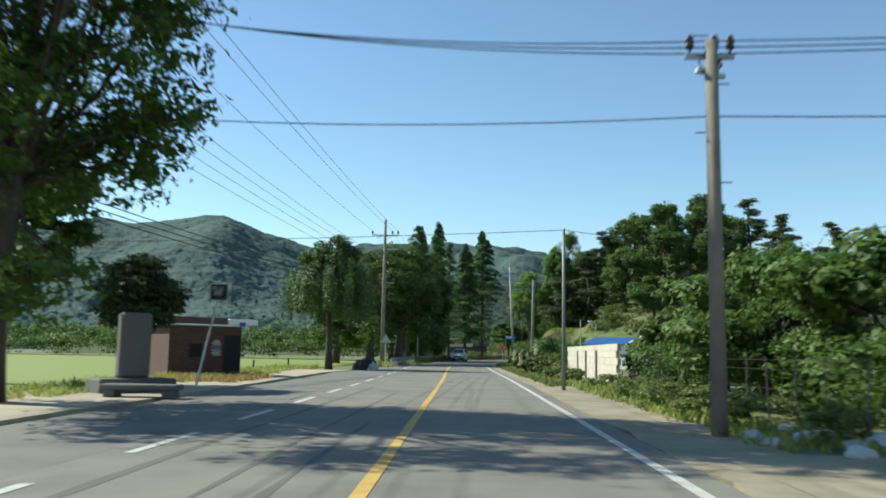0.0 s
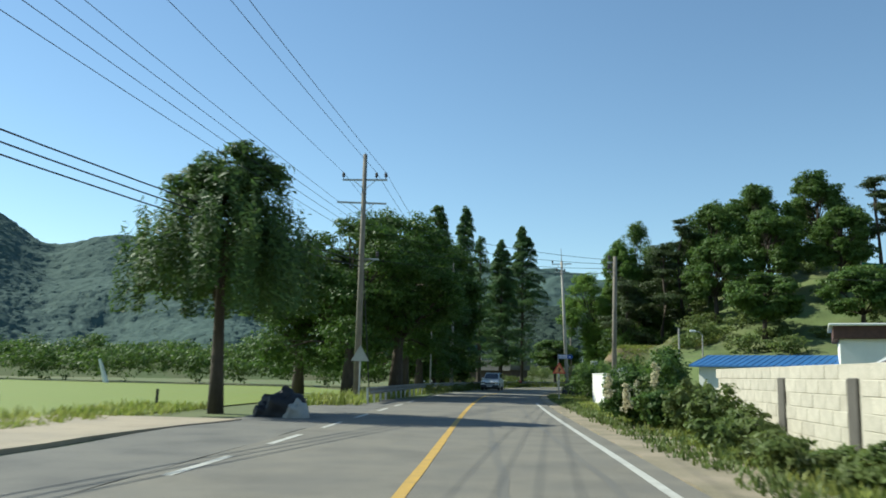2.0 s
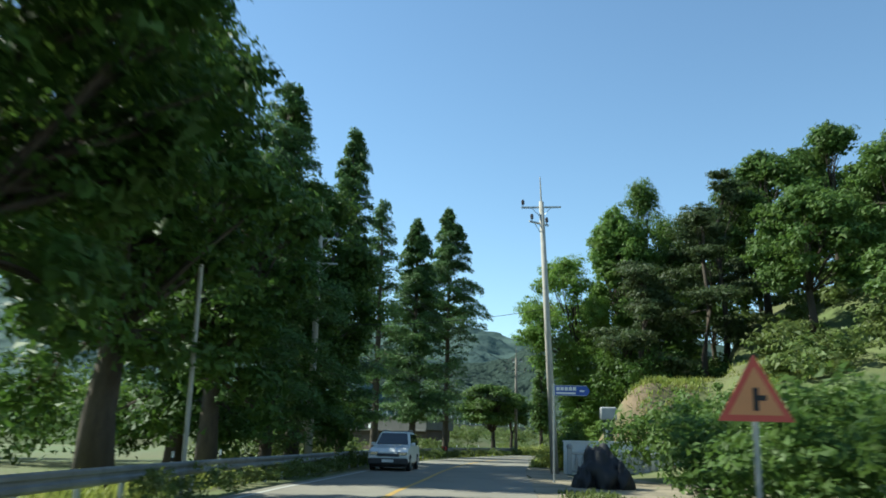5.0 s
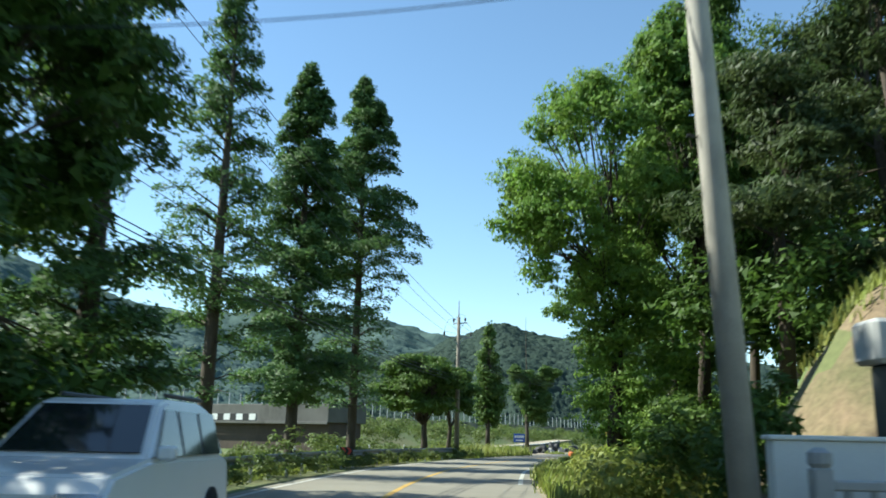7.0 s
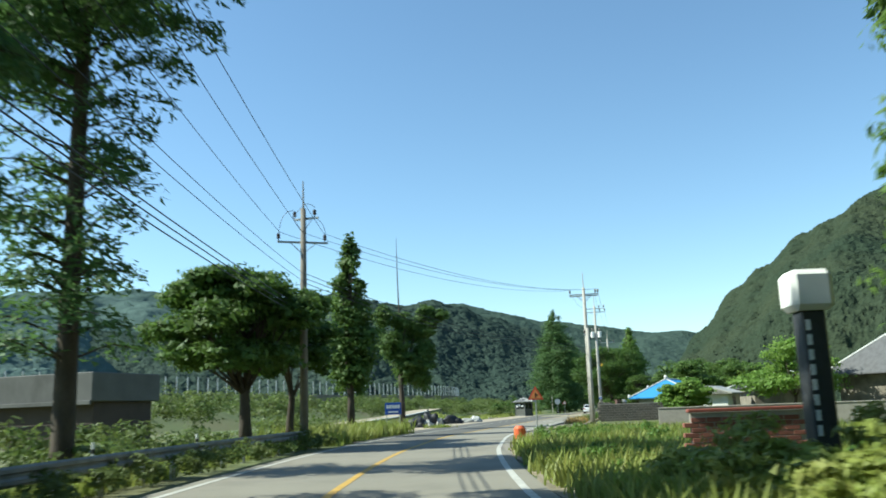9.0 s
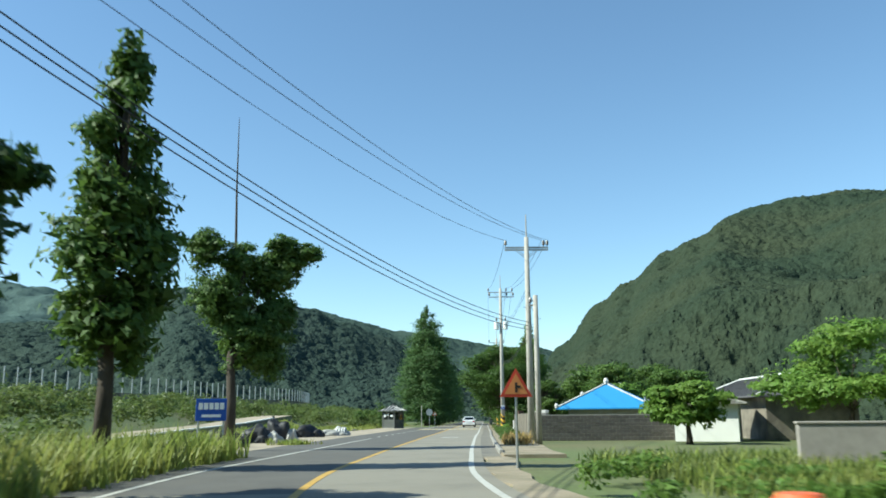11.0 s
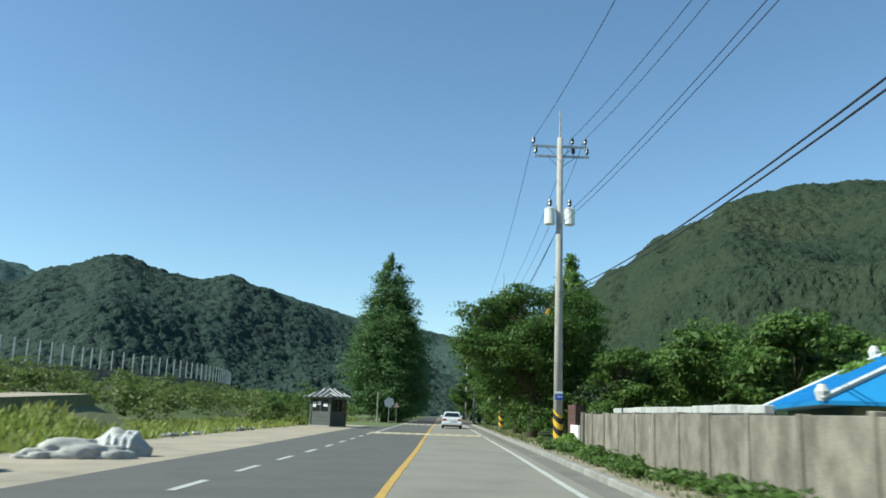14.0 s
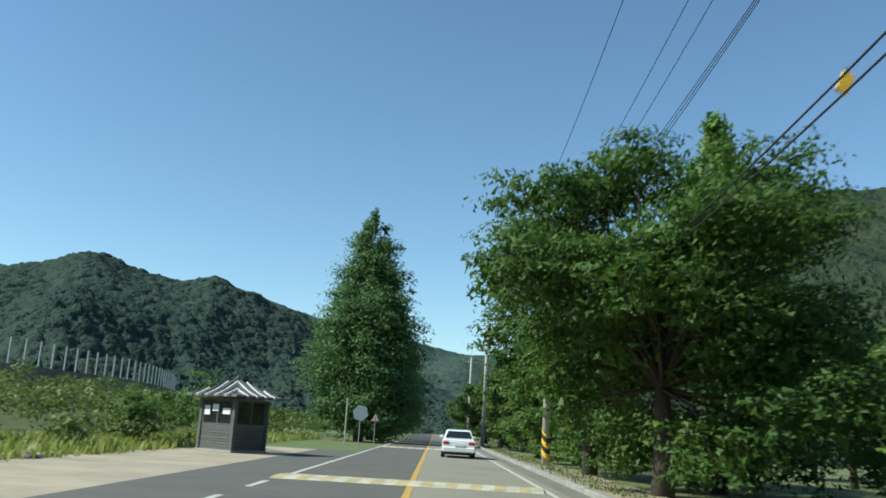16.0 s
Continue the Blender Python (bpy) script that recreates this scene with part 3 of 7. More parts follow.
def speed_hump(s, label):
    """A low hump across the road with yellow and white slanting stripes."""
    prof = [(-1.0, 0.004), (-0.6, 0.045), (0, 0.065), (0.6, 0.045), (1.0, 0.004)]
    n = 22
    base = tagged(new("speed_hump"), label, "speed hump", kind="structure")
    for k in range(n):
        d0, d1 = -3.3 + 6.6 * k / n, -3.3 + 6.6 * (k + 1) / n - 0.0
        vs, fs = [], []
        for i, (u, z) in enumerate(prof):
            sk = 0.3 * u
            vs += [along(s + u, d0 + sk * 0.3, z), along(s + u, d1 + sk * 0.3, z)]
            if i:
                fs.append((2 * i - 2, 2 * i - 1, 2 * i + 1, 2 * i))
        link("stripe", raw_mesh("stripe", vs, fs), (WORN_YELLOW, WORN_WHITE)[k % 2], base)


speed_hump(S(243.2) - 0.2, "low speed hump with worn yellow and white stripes")
speed_hump(S(275), "far speed hump with worn pale stripes")
for k in range(0, 118):
    s = S(188) + k * 1.02
    if k == 0:
        bm = box(bmesh.new(), -0.075, 0.075, -0.5, 0.5, -0.1, 0.14, 0.02)
        kerb = part("kerb_stone", bm, KERB)
        tagged(kerb, "worn grey concrete kerb stone", "kerb", "kerb stones", "structure")
        kerb.matrix_world = Matrix.Translation(along(s, 4.43)) @ pose(0, 0, 0, 0, 0, heading(s))
    else:
        copy_thing(kerb, Matrix.Translation(along(s, 4.43, random.uniform(-0.015, 0.01))) @ pose(0, 0, 0, 0, 0, heading(s) + random.uniform(-0.6, 0.6)))


def field(name, pts, z, mat, label):
    bm = bmesh.new()
    f = bm.faces.new([bm.verts.new((*p, z)) for p in pts])
    return tagged(part(name, bm, mat), label, "field", kind="structure")


field("rice_field", [(-12.5, 28), (-9.6, 62), (-8.6, 96), (-16, 112), (-120, 118), (-130, 20)], -0.02, PADDY, "bright green field of young rice")
field("dirt_drive", [(5.3, -8), (16, -8), (14, 13.6), (7.6, 15.2), (5.3, 15.6)], -0.006, DIRT, "open patch of dry dirt beside the road")
field("bare_slope", [(5.2, 96), (7, 96), (30, 104), (40, 128), (12.5, 126), (7, 112)], -0.03, DIRT, "bare earth beside the side road")


# ---- hills ----
def hill(name, ridge, front, back, mat, label, blobs, blob_r, seed, rows=10, pw=1.25, facets=1):
    """A wooded hill: ridge points (x, y, z) joined down to a front line and a back line, grown over with tree crowns."""
    rs = random.Random(seed)
    pts = []
    for i in range(len(ridge) - 1):
        for k in range(6):
            u = k / 6
            u2 = u * u * (3 - 2 * u)
            a, b = Vector(ridge[i]), Vector(ridge[i + 1])
            p = a.lerp(b, u)
            p.z = a.z + (b.z - a.z) * u2
            pts.append(p)
    pts.append(Vector(ridge[-1]))
    vs, fs = [], []
    cols = 2 * rows + 1
    for p in pts:
        foot = Vector((front[0] + (p.x - front[0]) * front[2], front[1] + (p.y - front[1]) * front[2], -1.0))
        far = Vector((front[0] + (p.x - front[0]) * back, front[1] + (p.y - front[1]) * back, -1.0))
        for j in range(cols):
            u = j / rows
            if u <= 1:
                q = foot.lerp(p, u)
                q.z = -1.0 + (p.z + 1.0) * (1 - (1 - u) ** pw)
            else:
                q = p.lerp(far, u - 1)
            nz = noise.noise(Vector((q.x, q.y, 0)) * 0.018 + Vector((seed, 0, 0))) * 0.13 * p.z * min(1, 4 * abs(u * (2 - u)) * (1.0 if abs(u - 1) > 0.02 else 0.15))
            vs.append(Vector((q.x, q.y, q.z + nz - 1.2 * blob_r)))
    n = len(pts)
    for i in range(n - 1):
        for j in range(cols - 1):
            k = i * cols + j
            fs.append((k, k + 1, k + cols + 1, k + cols))
    tagged(link(name, raw_mesh(name, vs, fs), UNDERGROWTH), label, "hill", kind="structure")
    # the closed canopy: crown beside crown, domed and uneven
    step = blob_r * 0.62
    run = [0.0]
    for a, b in zip(pts, pts[1:]):
        run.append(run[-1] + math.hypot(b.x - a.x, b.y - a.y))
    wide = int(run[-1] / step)
    deep = int((pts[n // 2] - Vector((front[0], front[1], 0))).to_2d().length * (1 - front[2]) / step)
    V = np.array([v[:] for v in vs]).reshape(n, cols, 3)
    ci = np.interp(np.linspace(0, run[-1], wide), run, np.arange(n))
    cj = np.linspace(0, rows + 1.2, deep + 6)
    i0, j0 = np.minimum(ci.astype(int), n - 2), np.minimum(cj.astype(int), cols - 2)
    fi, fj = (ci - i0)[:, None, None], (cj - j0)[None, :, None]
    A = V[i0][:, j0] * (1 - fi) + V[i0 + 1][:, j0] * fi
    B = V[i0][:, j0 + 1] * (1 - fi) + V[i0 + 1][:, j0 + 1] * fi
    P = (A * (1 - fj) + B * fj).reshape(-1, 3)
    rn = np.random.RandomState(seed)
    P[:, :2] += rn.normal(size=(len(P), 2)) * step * 0.22
    size = blob_r * 2.5
    for q in P:
        near = noise.voronoi(Vector((q[0] / size, q[1] / size, seed)))[0][0]
        dome = blob_r * (1.2 if blob_r < 3 else 0.5) * (1 - min(1.2, near * 1.15) ** 2) + blob_r * 0.5 * noise.noise(Vector((q[0], q[1], 0)) * (0.11 / blob_r))
        away = math.hypot(q[0] - front[0], q[1] - front[1])
        q[0] -= (q[0] - front[0]) / away * dome * 0.7
        q[1] -= (q[1] - front[1]) / away * dome * 0.7
        q[2] += 0.6 * blob_r + dome * 0.75
    P[:, 2] += rn.normal(size=len(P)) * blob_r * (0.14 if blob_r < 3 else 0.05)
    h2 = len(cj)
    k = (np.arange(wide - 1)[:, None] * h2 + np.arange(h2 - 1)[None, :]).reshape(-1)
    me = raw_mesh("hill_forest", P.tolist(), np.stack([k, k + 1, k + h2 + 1, k + h2], 1).tolist())
    me.polygons.foreach_set("use_smooth", [True] * len(me.polygons))
    tagged(link("hill_forest", me, mat), "dense woodland covering the hill, crown beside crown", "forest", kind="stuff")


def polar(eye, rows):
    """Ridge points from bearings, rises (degrees) and distances at an eye."""
    return [(eye[0] + d * math.sin(radians(a)), eye[1] + d * math.cos(radians(a)), 1.34 + d * math.tan(radians(e))) for a, e, d in rows]


# The far hills carry their haze in the forest colour.
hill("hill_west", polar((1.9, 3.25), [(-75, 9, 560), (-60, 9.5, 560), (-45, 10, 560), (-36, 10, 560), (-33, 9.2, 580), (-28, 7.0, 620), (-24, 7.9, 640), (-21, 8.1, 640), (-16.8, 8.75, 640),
     (-13.6, 7.8, 650), (-9, 6.5, 680), (-4, 5.0, 720), (0, 2.0, 760)]), (1.9, 3.25, 0.42), 1.5, FOREST_FAR, "wooded mountain behind the fields, blue-green from painted haze", 0, 3.1, 11)
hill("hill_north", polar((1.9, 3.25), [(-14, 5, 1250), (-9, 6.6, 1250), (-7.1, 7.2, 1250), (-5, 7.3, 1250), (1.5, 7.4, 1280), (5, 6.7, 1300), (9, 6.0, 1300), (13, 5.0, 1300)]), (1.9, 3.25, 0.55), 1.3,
     FOREST_FAR, "distant wooded ridge at the valley's end, paled by painted haze", 4500, 7.6, 12)
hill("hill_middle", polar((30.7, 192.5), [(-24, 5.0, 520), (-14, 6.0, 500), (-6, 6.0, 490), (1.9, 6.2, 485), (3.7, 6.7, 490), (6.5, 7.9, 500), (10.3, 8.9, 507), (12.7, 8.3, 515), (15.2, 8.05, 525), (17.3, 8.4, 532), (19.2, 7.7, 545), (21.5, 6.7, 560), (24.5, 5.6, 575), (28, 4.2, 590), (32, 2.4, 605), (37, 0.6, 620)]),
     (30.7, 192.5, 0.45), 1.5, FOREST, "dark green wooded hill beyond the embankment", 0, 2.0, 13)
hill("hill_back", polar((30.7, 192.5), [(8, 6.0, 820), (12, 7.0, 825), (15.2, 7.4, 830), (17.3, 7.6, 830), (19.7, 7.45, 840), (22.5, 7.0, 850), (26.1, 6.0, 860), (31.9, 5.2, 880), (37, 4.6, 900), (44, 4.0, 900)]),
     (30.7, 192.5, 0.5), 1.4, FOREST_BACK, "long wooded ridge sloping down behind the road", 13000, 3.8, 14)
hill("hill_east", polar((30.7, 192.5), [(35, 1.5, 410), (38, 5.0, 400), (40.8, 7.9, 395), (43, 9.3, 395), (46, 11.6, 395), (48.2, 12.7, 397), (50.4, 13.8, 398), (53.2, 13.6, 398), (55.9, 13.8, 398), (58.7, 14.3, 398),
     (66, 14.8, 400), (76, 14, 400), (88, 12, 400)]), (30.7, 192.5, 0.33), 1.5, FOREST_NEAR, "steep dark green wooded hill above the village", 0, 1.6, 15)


def knoll_z(x, y):
    """Height of the near wooded knoll."""
    h = 13.0 * math.exp(-(((x - 42) / 22) ** 2) - ((y - 141) / 24) ** 2)
    edge = min(1, max(0, (x - 8.9 - max(0, (y - 122) * 0.42) - max(0, (112 - y) * 0.6)) / 9))
    cut = min(1, max(0, (160 - y) / 12))
    back = min(1, max(0, (79 - x) / 16)) * min(1, max(0, (y - 86) / 10))
    rise = min(1, max(0, (y - 118.6) / 5))
    side = min(1, max(0, (x - 9.2 - 0.5 * max(0, y - 123)) / 4.8))
    fade = min(1, max(0, (150 - y) / 22)) * min(1, max(0, (34 - x) / 10))
    bank = (1.25 + 3.6 * rise * rise * (3 - 2 * rise)) * side * side * (3 - 2 * side) * fade if y > 118.6 else 0.0
    return max(bank - 0.08, -0.08 + (h + 2.6 * edge) * back * edge * edge * cut * cut * (3 - 2 * cut))


def knoll():
    """The near wooded knoll: turf with a sandy scar at its foot."""
    vs, fs = [], []
    nx, ny = 149, 167
    for j in range(ny):
        for i in range(nx):
            x, y = 8.4 + i * 0.5, 83.7 + j * 0.475
            z = knoll_z(x, y)
            vs.append((x, y, z + min(0.5, max(0, z) * 0.3) * (noise.noise(Vector((x, y, 0)) * 0.3) + 0.4 * noise.noise(Vector((x, y, 3)) * 0.8) + 0.25 * noise.noise(Vector((x, y, 9)) * 1.7))))
    for j in range(ny - 1):
        for i in range(nx - 1):
            k = j * nx + i
            fs.append((k, k + 1, k + nx + 1, k + nx))
    ob = link("knoll", raw_mesh("knoll", vs, fs), MEADOW)
    ob.data.materials.append(SAND)
    for f in ob.data.polygons:
        c = f.center
        f.use_smooth = True
        if 118.4 < c.y + 2.5 * noise.noise(c * 0.4) < 127 and 0.3 < c.z < 4.7 + 0.8 * noise.noise(c * 0.5) and 9.4 < c.x + 2 * noise.noise(c * 0.3) < 15.5 + 0.45 * (c.y - 120) and noise.noise(c * 0.7) < 0.12 + 0.1 * (4 - c.z):
            f.material_index = 1
    tagged(ob, "wooded knoll of dry turf with a sandy scar", "hill", kind="structure")


knoll()


# ---- poles and wires ----
def insulator(bm, x, y, z, s=1.0):
    tube(bm, [(x, y, z), (x, y, z + 0.12 * s)], 0.02 * s, 6)
    tube(bm, [(x, y, z + 0.1 * s), (x, y, z + 0.14 * s), (x, y, z + 0.22 * s), (x, y, z + 0.26 * s), (x, y, z + 0.36 * s)], [0.05 * s, 0.09 * s, 0.07 * s, 0.09 * s, 0.05 * s], 8)


def utility_pole(x, y, height, arms, label, mat=POLE, r0=0.19, r1=0.11, lean=(0, 0), turn=0.0, rod=1.3, group="utility poles", cans=None, stripes=False, steps=True):
    """A round pole; arms: (height, length, offset, turn, places of insulators along the arm)."""
    t = thing("utility_pole", (x, y, 0), label, "utility pole", group, turn)
    t.matrix_world = t.matrix_world @ pose(0, 0, 0, lean[0], lean[1], 0)
    part("shaft", tube(bmesh.new(), [(0, 0, -0.3), (0, 0, height * 0.5), (0, 0, height)], [r0, (r0 + r1) / 2, r1], 14), mat, t, smooth=True)
    if rod:
        part("lightning_rod", tube(bmesh.new(), [(0, 0, height - 0.5), (0, 0, height + rod)], [0.05, 0.025], 7), mat, t)
    for z, length, off, aturn, ins in arms:
        m = pose(0, 0, 0, 0, 0, aturn)
        bm = bmesh.new()
        box(bm, off - length / 2, off + length / 2, 0.09, 0.17, z - 0.045, z + 0.045, 0.008, m)
        a = part("crossarm", bm, STEEL, t)
        bm = bmesh.new()
        for u in (-0.5, 0.5):
            tube(bm, [m @ Vector((0, 0.1, z - 0.55)), m @ Vector((off + u * length * 0.5, 0.1, z - 0.03))], 0.018, 5)
        part("brace", bm, STEEL, t)
        for u in ins:
            bm = bmesh.new()
            q = m @ Vector((u, 0.13, z + 0.04))
            insulator(bm, q.x, q.y, q.z)
            part("insulator", bm, PORCELAIN, a)
    if steps:
        for k in range(6):
            bm = tube(bmesh.new(), [(-0.32 if k % 2 else 0.05, 0, 2.6 + k * 0.9), (-0.05 if k % 2 else 0.32, 0, 2.6 + k * 0.9)], 0.012, 5)
            part("step_bolt", bm, DARK_STEEL, t)
    if stripes:
        for k in range(9):
            z = 0.5 + k * 0.12
            bm = tube(bmesh.new(), [(0, 0, z), (0, 0, z + 0.12)], r0 + 0.004, 14, cap=False)
            for v in bm.verts:
                v.co.z += 0.22 * math.sin(math.atan2(v.co.y, v.co.x)) * 0.9
            part("stripe", bm, (SIGN_YELLOW, MATT_BLACK)[(k // 2) % 2], t)
    return t


def wire(pts, sag, r, parent, n=14):
    """A cable that hangs between places."""
    for a, b in zip(pts, pts[1:]):
        a, b = Vector(a), Vector(b)
        line = [a.lerp(b, i / n) - Vector((0, 0, sag * 4 * (i / n) * (1 - i / n))) for i in range(n + 1)]
        part("wire", tube(bmesh.new(), line, r, 5, cap=False), WIRE, parent)


pole_a = utility_pole(-5.62, 76.6, 12.9, [(11.55, 2.4, 0, 0, (-1.15, 0.62, 1.12)), (10.3, 2.6, -0.1, 8, ()), (7.3, 0.9, 0.45, 0, (0.8,))], "old brown concrete power pole with two steel crossarms", POLE_DARK, 0.19, 0.11, rod=0.1)
utility_pole(6.2, 17.9, 7.0, [(6.75, 0.9, 0, 0, (-0.35, 0.1, 0.38)), (6.45, 0.7, 0.1, 30, (0.3,))], "weathered grey concrete pole with a crown of insulators", POLE_DARK, 0.145, 0.11, rod=0)
utility_pole(5.46, 34.75, 6.05, [], "slim grey steel telephone pole", RAIL, 0.07, 0.055, rod=0, steps=False)
utility_pole(7.62, 78.9, 7.9, [(7.6, 0.5, -0.15, 0, (-0.3,)), (7.1, 0.5, -0.15, 0, (-0.3,))], "brown concrete pole behind the white gate", POLE_DARK, 0.135, 0.11, rod=0, lean=(0, 0.9))
utility_pole(8.13, 118.6, 13.1, [(12.85, 2.0, 0, 0, (-0.9,)), (12.0, 1.4, -0.1, 40, (-0.6, 0.5))], "tall pale concrete power pole, slightly leaning", POLE, 0.19, 0.12, lean=(0, -2.6))
utility_pole(-3.6, 120.8, 12.3, [(11.4, 2.0, 0, 0, (-0.8, 0.8)), (10.1, 1.5, 0.2, 0, (-0.4, 0.7))], "concrete power pole among the roadside trees", POLE, 0.2, 0.12)
pole_d = utility_pole(12.65, 172.5, 10.6, [(9.06, 2.3, 0, 0, (-1.1, 0, 1.0)), (10.15, 1.2, 0.1, -35, (-0.5, 0.5))], "brown concrete power pole behind the guard rail", POLE_DARK, 0.2, 0.12)
utility_pole(39.95, 197.25, 11.0, [(10.45, 2.4, 0, -29, (-1.15, 0.95, 1.15)), (10.32, 2.4, 0, -29, ())], "grey concrete power pole with a wide crossarm", POLE, 0.2, 0.12)
utility_pole(38.85, 195.0, 7.4, [(6.9, 0.4, -0.15, -29, (-0.25,))], "short pale pole with a meter box", POLE, 0.15, 0.12, rod=0)
pole_f = utility_pole(56.83, 226.2, 13.3, [(12.95, 2.4, 0, -31, (-1.15, 0.55, 1.12)), (12.5, 2.4, 0.1, -31, (-1.05, 0.6, 1.2))], "tall pale concrete pole with two transformers", POLE, 0.2, 0.12, stripes=True)
utility_pole(75.0, 255.6, 11.8, [(11.2, 2.2, 0, -31, (-1.0, 0.5, 1.0))], "pale concrete power pole with a striped foot", POLE, 0.2, 0.12, stripes=True)
utility_pole(96, 291, 11.8, [(11.2, 2.2, 0, -31, (-1.0, 0.5, 1.0))], "far concrete power pole along the road", POLE, 0.2, 0.12)
utility_pole(117, 325, 11.8, [(11.2, 2.2, 0, -31, (-1.0, 0.5, 1.0))], "far concrete power pole along the road", POLE, 0.2, 0.12)
for a, b, c in (((-1.1, 0, 9.45), (-1.0, -0.05, 10.5), (-0.45, -0.2, 10.45)), ((1.0, 0, 9.45), (0.95, -0.1, 10.1), (0.42, 0.3, 10.3)), ((-0.4, 0.3, 10.2), (0.1, 0.1, 11.2), (0.5, -0.3, 10.6)), ((0.0, 0.1, 9.5), (-0.35, 0.1, 9.9), (-0.42, 0.25, 10.2))):
    a, b, c = Vector(a), Vector(b), Vector(c)
    part("jumper", tube(bmesh.new(), [a * (1 - u) ** 2 + b * 2 * u * (1 - u) + c * u * u for u in [k / 10 for k in range(11)]], 0.012, 5), WIRE, pole_d, "slack black jumper wire")
for u in (-0.42, 0.42):
    m = pose(0, 0, 0, 0, 0, -31)
    bm = bmesh.new()
    c = m @ Vector((u, -0.05, 9.75))
    tube(bm, [(c.x, c.y, c.z - 0.36), (c.x, c.y, c.z - 0.34), (c.x, c.y, c.z + 0.3), (c.x, c.y, c.z + 0.33), (c.x, c.y, c.z + 0.37)], [0.2, 0.23, 0.23, 0.25, 0.18], 16)
    can = part("transformer", bm, WHITE_WALL, pole_f, "cream cylindrical transformer", smooth=False)
    bm = bmesh.new()
    insulator(bm, c.x, c.y, c.z + 0.36, 1.1)
    part("bushing", bm, PORCELAIN, can)
bm = bmesh.new()
box(bm, -0.17, 0.17, -0.225, -0.205, 2.0, 2.24, 0.004, pose(0, 0, 0, 0, 0, -31))
plate = part("number_plate", bm, SIGN_BLUE, pole_f, "small blue plate with white figures")
part("reflector", box(bmesh.new(), -0.15, 0.15, -0.222, -0.206, 2.25, 2.34, 0.004, pose(0, 0, 0, 0, 0, -31)), SIGN_WHITE, pole_f, "white strip above the plate")


def wires(name, label, spans):
    t = thing(name, (0, 0, 0), label, "cable")
    for pts, sag, r in spans:
        wire(pts, sag, r, t)
    return t


A_TIPS = [(-6.78, 76.75, 11.95), (-5.0, 76.75, 11.95), (-4.5, 76.75, 11.95)]
BACK = [(-9.0, -12, 12.0), (-7.6, -12, 12.2), (-6.9, -12, 12.0)]
D_TIPS = [(11.6, 172.6, 9.5), (12.65, 172.6, 9.5), (13.6, 172.6, 9.5)]
M_TIPS = [(-4.4, 120.9, 11.8), (-3.6, 120.9, 12.4), (-2.8, 120.9, 11.8)]
E_TIPS = [(38.95, 197.9, 10.85), (40.75, 196.9, 10.85), (40.95, 196.75, 10.85)]
F_TIPS = [(55.9, 226.9, 13.3), (57.3, 226.0, 13.3), (57.8, 225.7, 13.3)]
H_TIPS = [(74.2, 256.2, 11.6), (75.4, 255.4, 11.6), (75.9, 255.1, 11.6)]
I_TIPS = [(95.2, 291.6, 11.6), (96.4, 290.8, 11.6), (96.9, 290.5, 11.6)]
wires("power_line", "three thin overhead power wires along the road", [((a, b), 0.9, 0.011) for a, b in zip(BACK, A_TIPS)])
wires("power_line", "three thin overhead power wires past the trees", [((a, b), 0.8, 0.011) for a, b in zip(A_TIPS, M_TIPS)])
wires("power_line", "three thin overhead power wires past the trees", [((a, b), 0.8, 0.011) for a, b in zip(M_TIPS, D_TIPS)])
wires("power_line", "three power wires crossing over the road", [((a, b), 0.9, 0.011) for a, b in zip(D_TIPS, E_TIPS)])
wires("power_line", "three thin overhead power wires along the road", [((a, b), 0.6, 0.011) for a, b in zip(E_TIPS, F_TIPS)])
wires("power_line", "three thin overhead power wires along the road", [((a, b), 0.6, 0.011) for a, b in zip(F_TIPS, H_TIPS)])
wires("power_line", "three thin overhead power wires along the road", [((a, b), 0.7, 0.011) for a, b in zip(H_TIPS, I_TIPS)])
wires("telephone_line", "slack low-voltage wires beside the road", [(((-9.5 + k * 0.45, -12, 8.2 + k * 0.3), (-5.7, 76.6, 8.4 + 0.35 * k)), 0.9, 0.009) for k in range(4)])
wires("telephone_line", "thick black telephone cables", [(((-13.5, 20, 6.4 + k * 0.25), (-5.7, 76.6, 6.9 + 0.3 * k)), 0.7, 0.022) for k in range(3)])
wires("service_line", "overhead wires crossing the road between poles", [(((-14, 24, 11.6 + 0.12 * k), (6.2, 17.9, 7.0 - 0.12 * k)), 0.8, 0.014) for k in range(3)]
      + [(((6.2, 17.9, 7.0 - 0.12 * k), (30, 14, 7.2)), 0.3, 0.013) for k in range(3)] + [(((-14, 24, 8.0), (6.2, 17.9, 5.6)), 0.5, 0.013), (((6.2, 17.9, 5.6), (30, 12, 5.5)), 0.4, 0.013)])
wires("service_line", "single black wire across the road", [(((-34, 37, 5.6), (5.46, 34.75, 6.0)), 0.35, 0.012), (((5.46, 34.75, 6.0), (24, 31, 5.0)), 0.5, 0.012)])
wires("service_line", "wires slung across the road to the pole by the gate", [(((-5.6, 76.6, 9.6 - 0.75 * k), (7.8, 78.9, 7.7 - 0.22 * k)), 0.35, 0.011) for k in range(4)] + [(((7.8, 78.9, 7.6), (24, 80, 7.0)), 0.3, 0.011)])
wires("service_line", "black wire across the road among the trees", [(((-3.6, 120.8, 7.0), (8.0, 118.6, 7.75)), 0.35, 0.013)])
wires("telephone_line", "thick black telephone cables behind the roadside conifers", [(((-3.6, 120.8, 5.8 + 0.16 * k), (12.65, 172.5, 5.65 + 0.2 * k)), 0.5, 0.016) for k in range(3)])
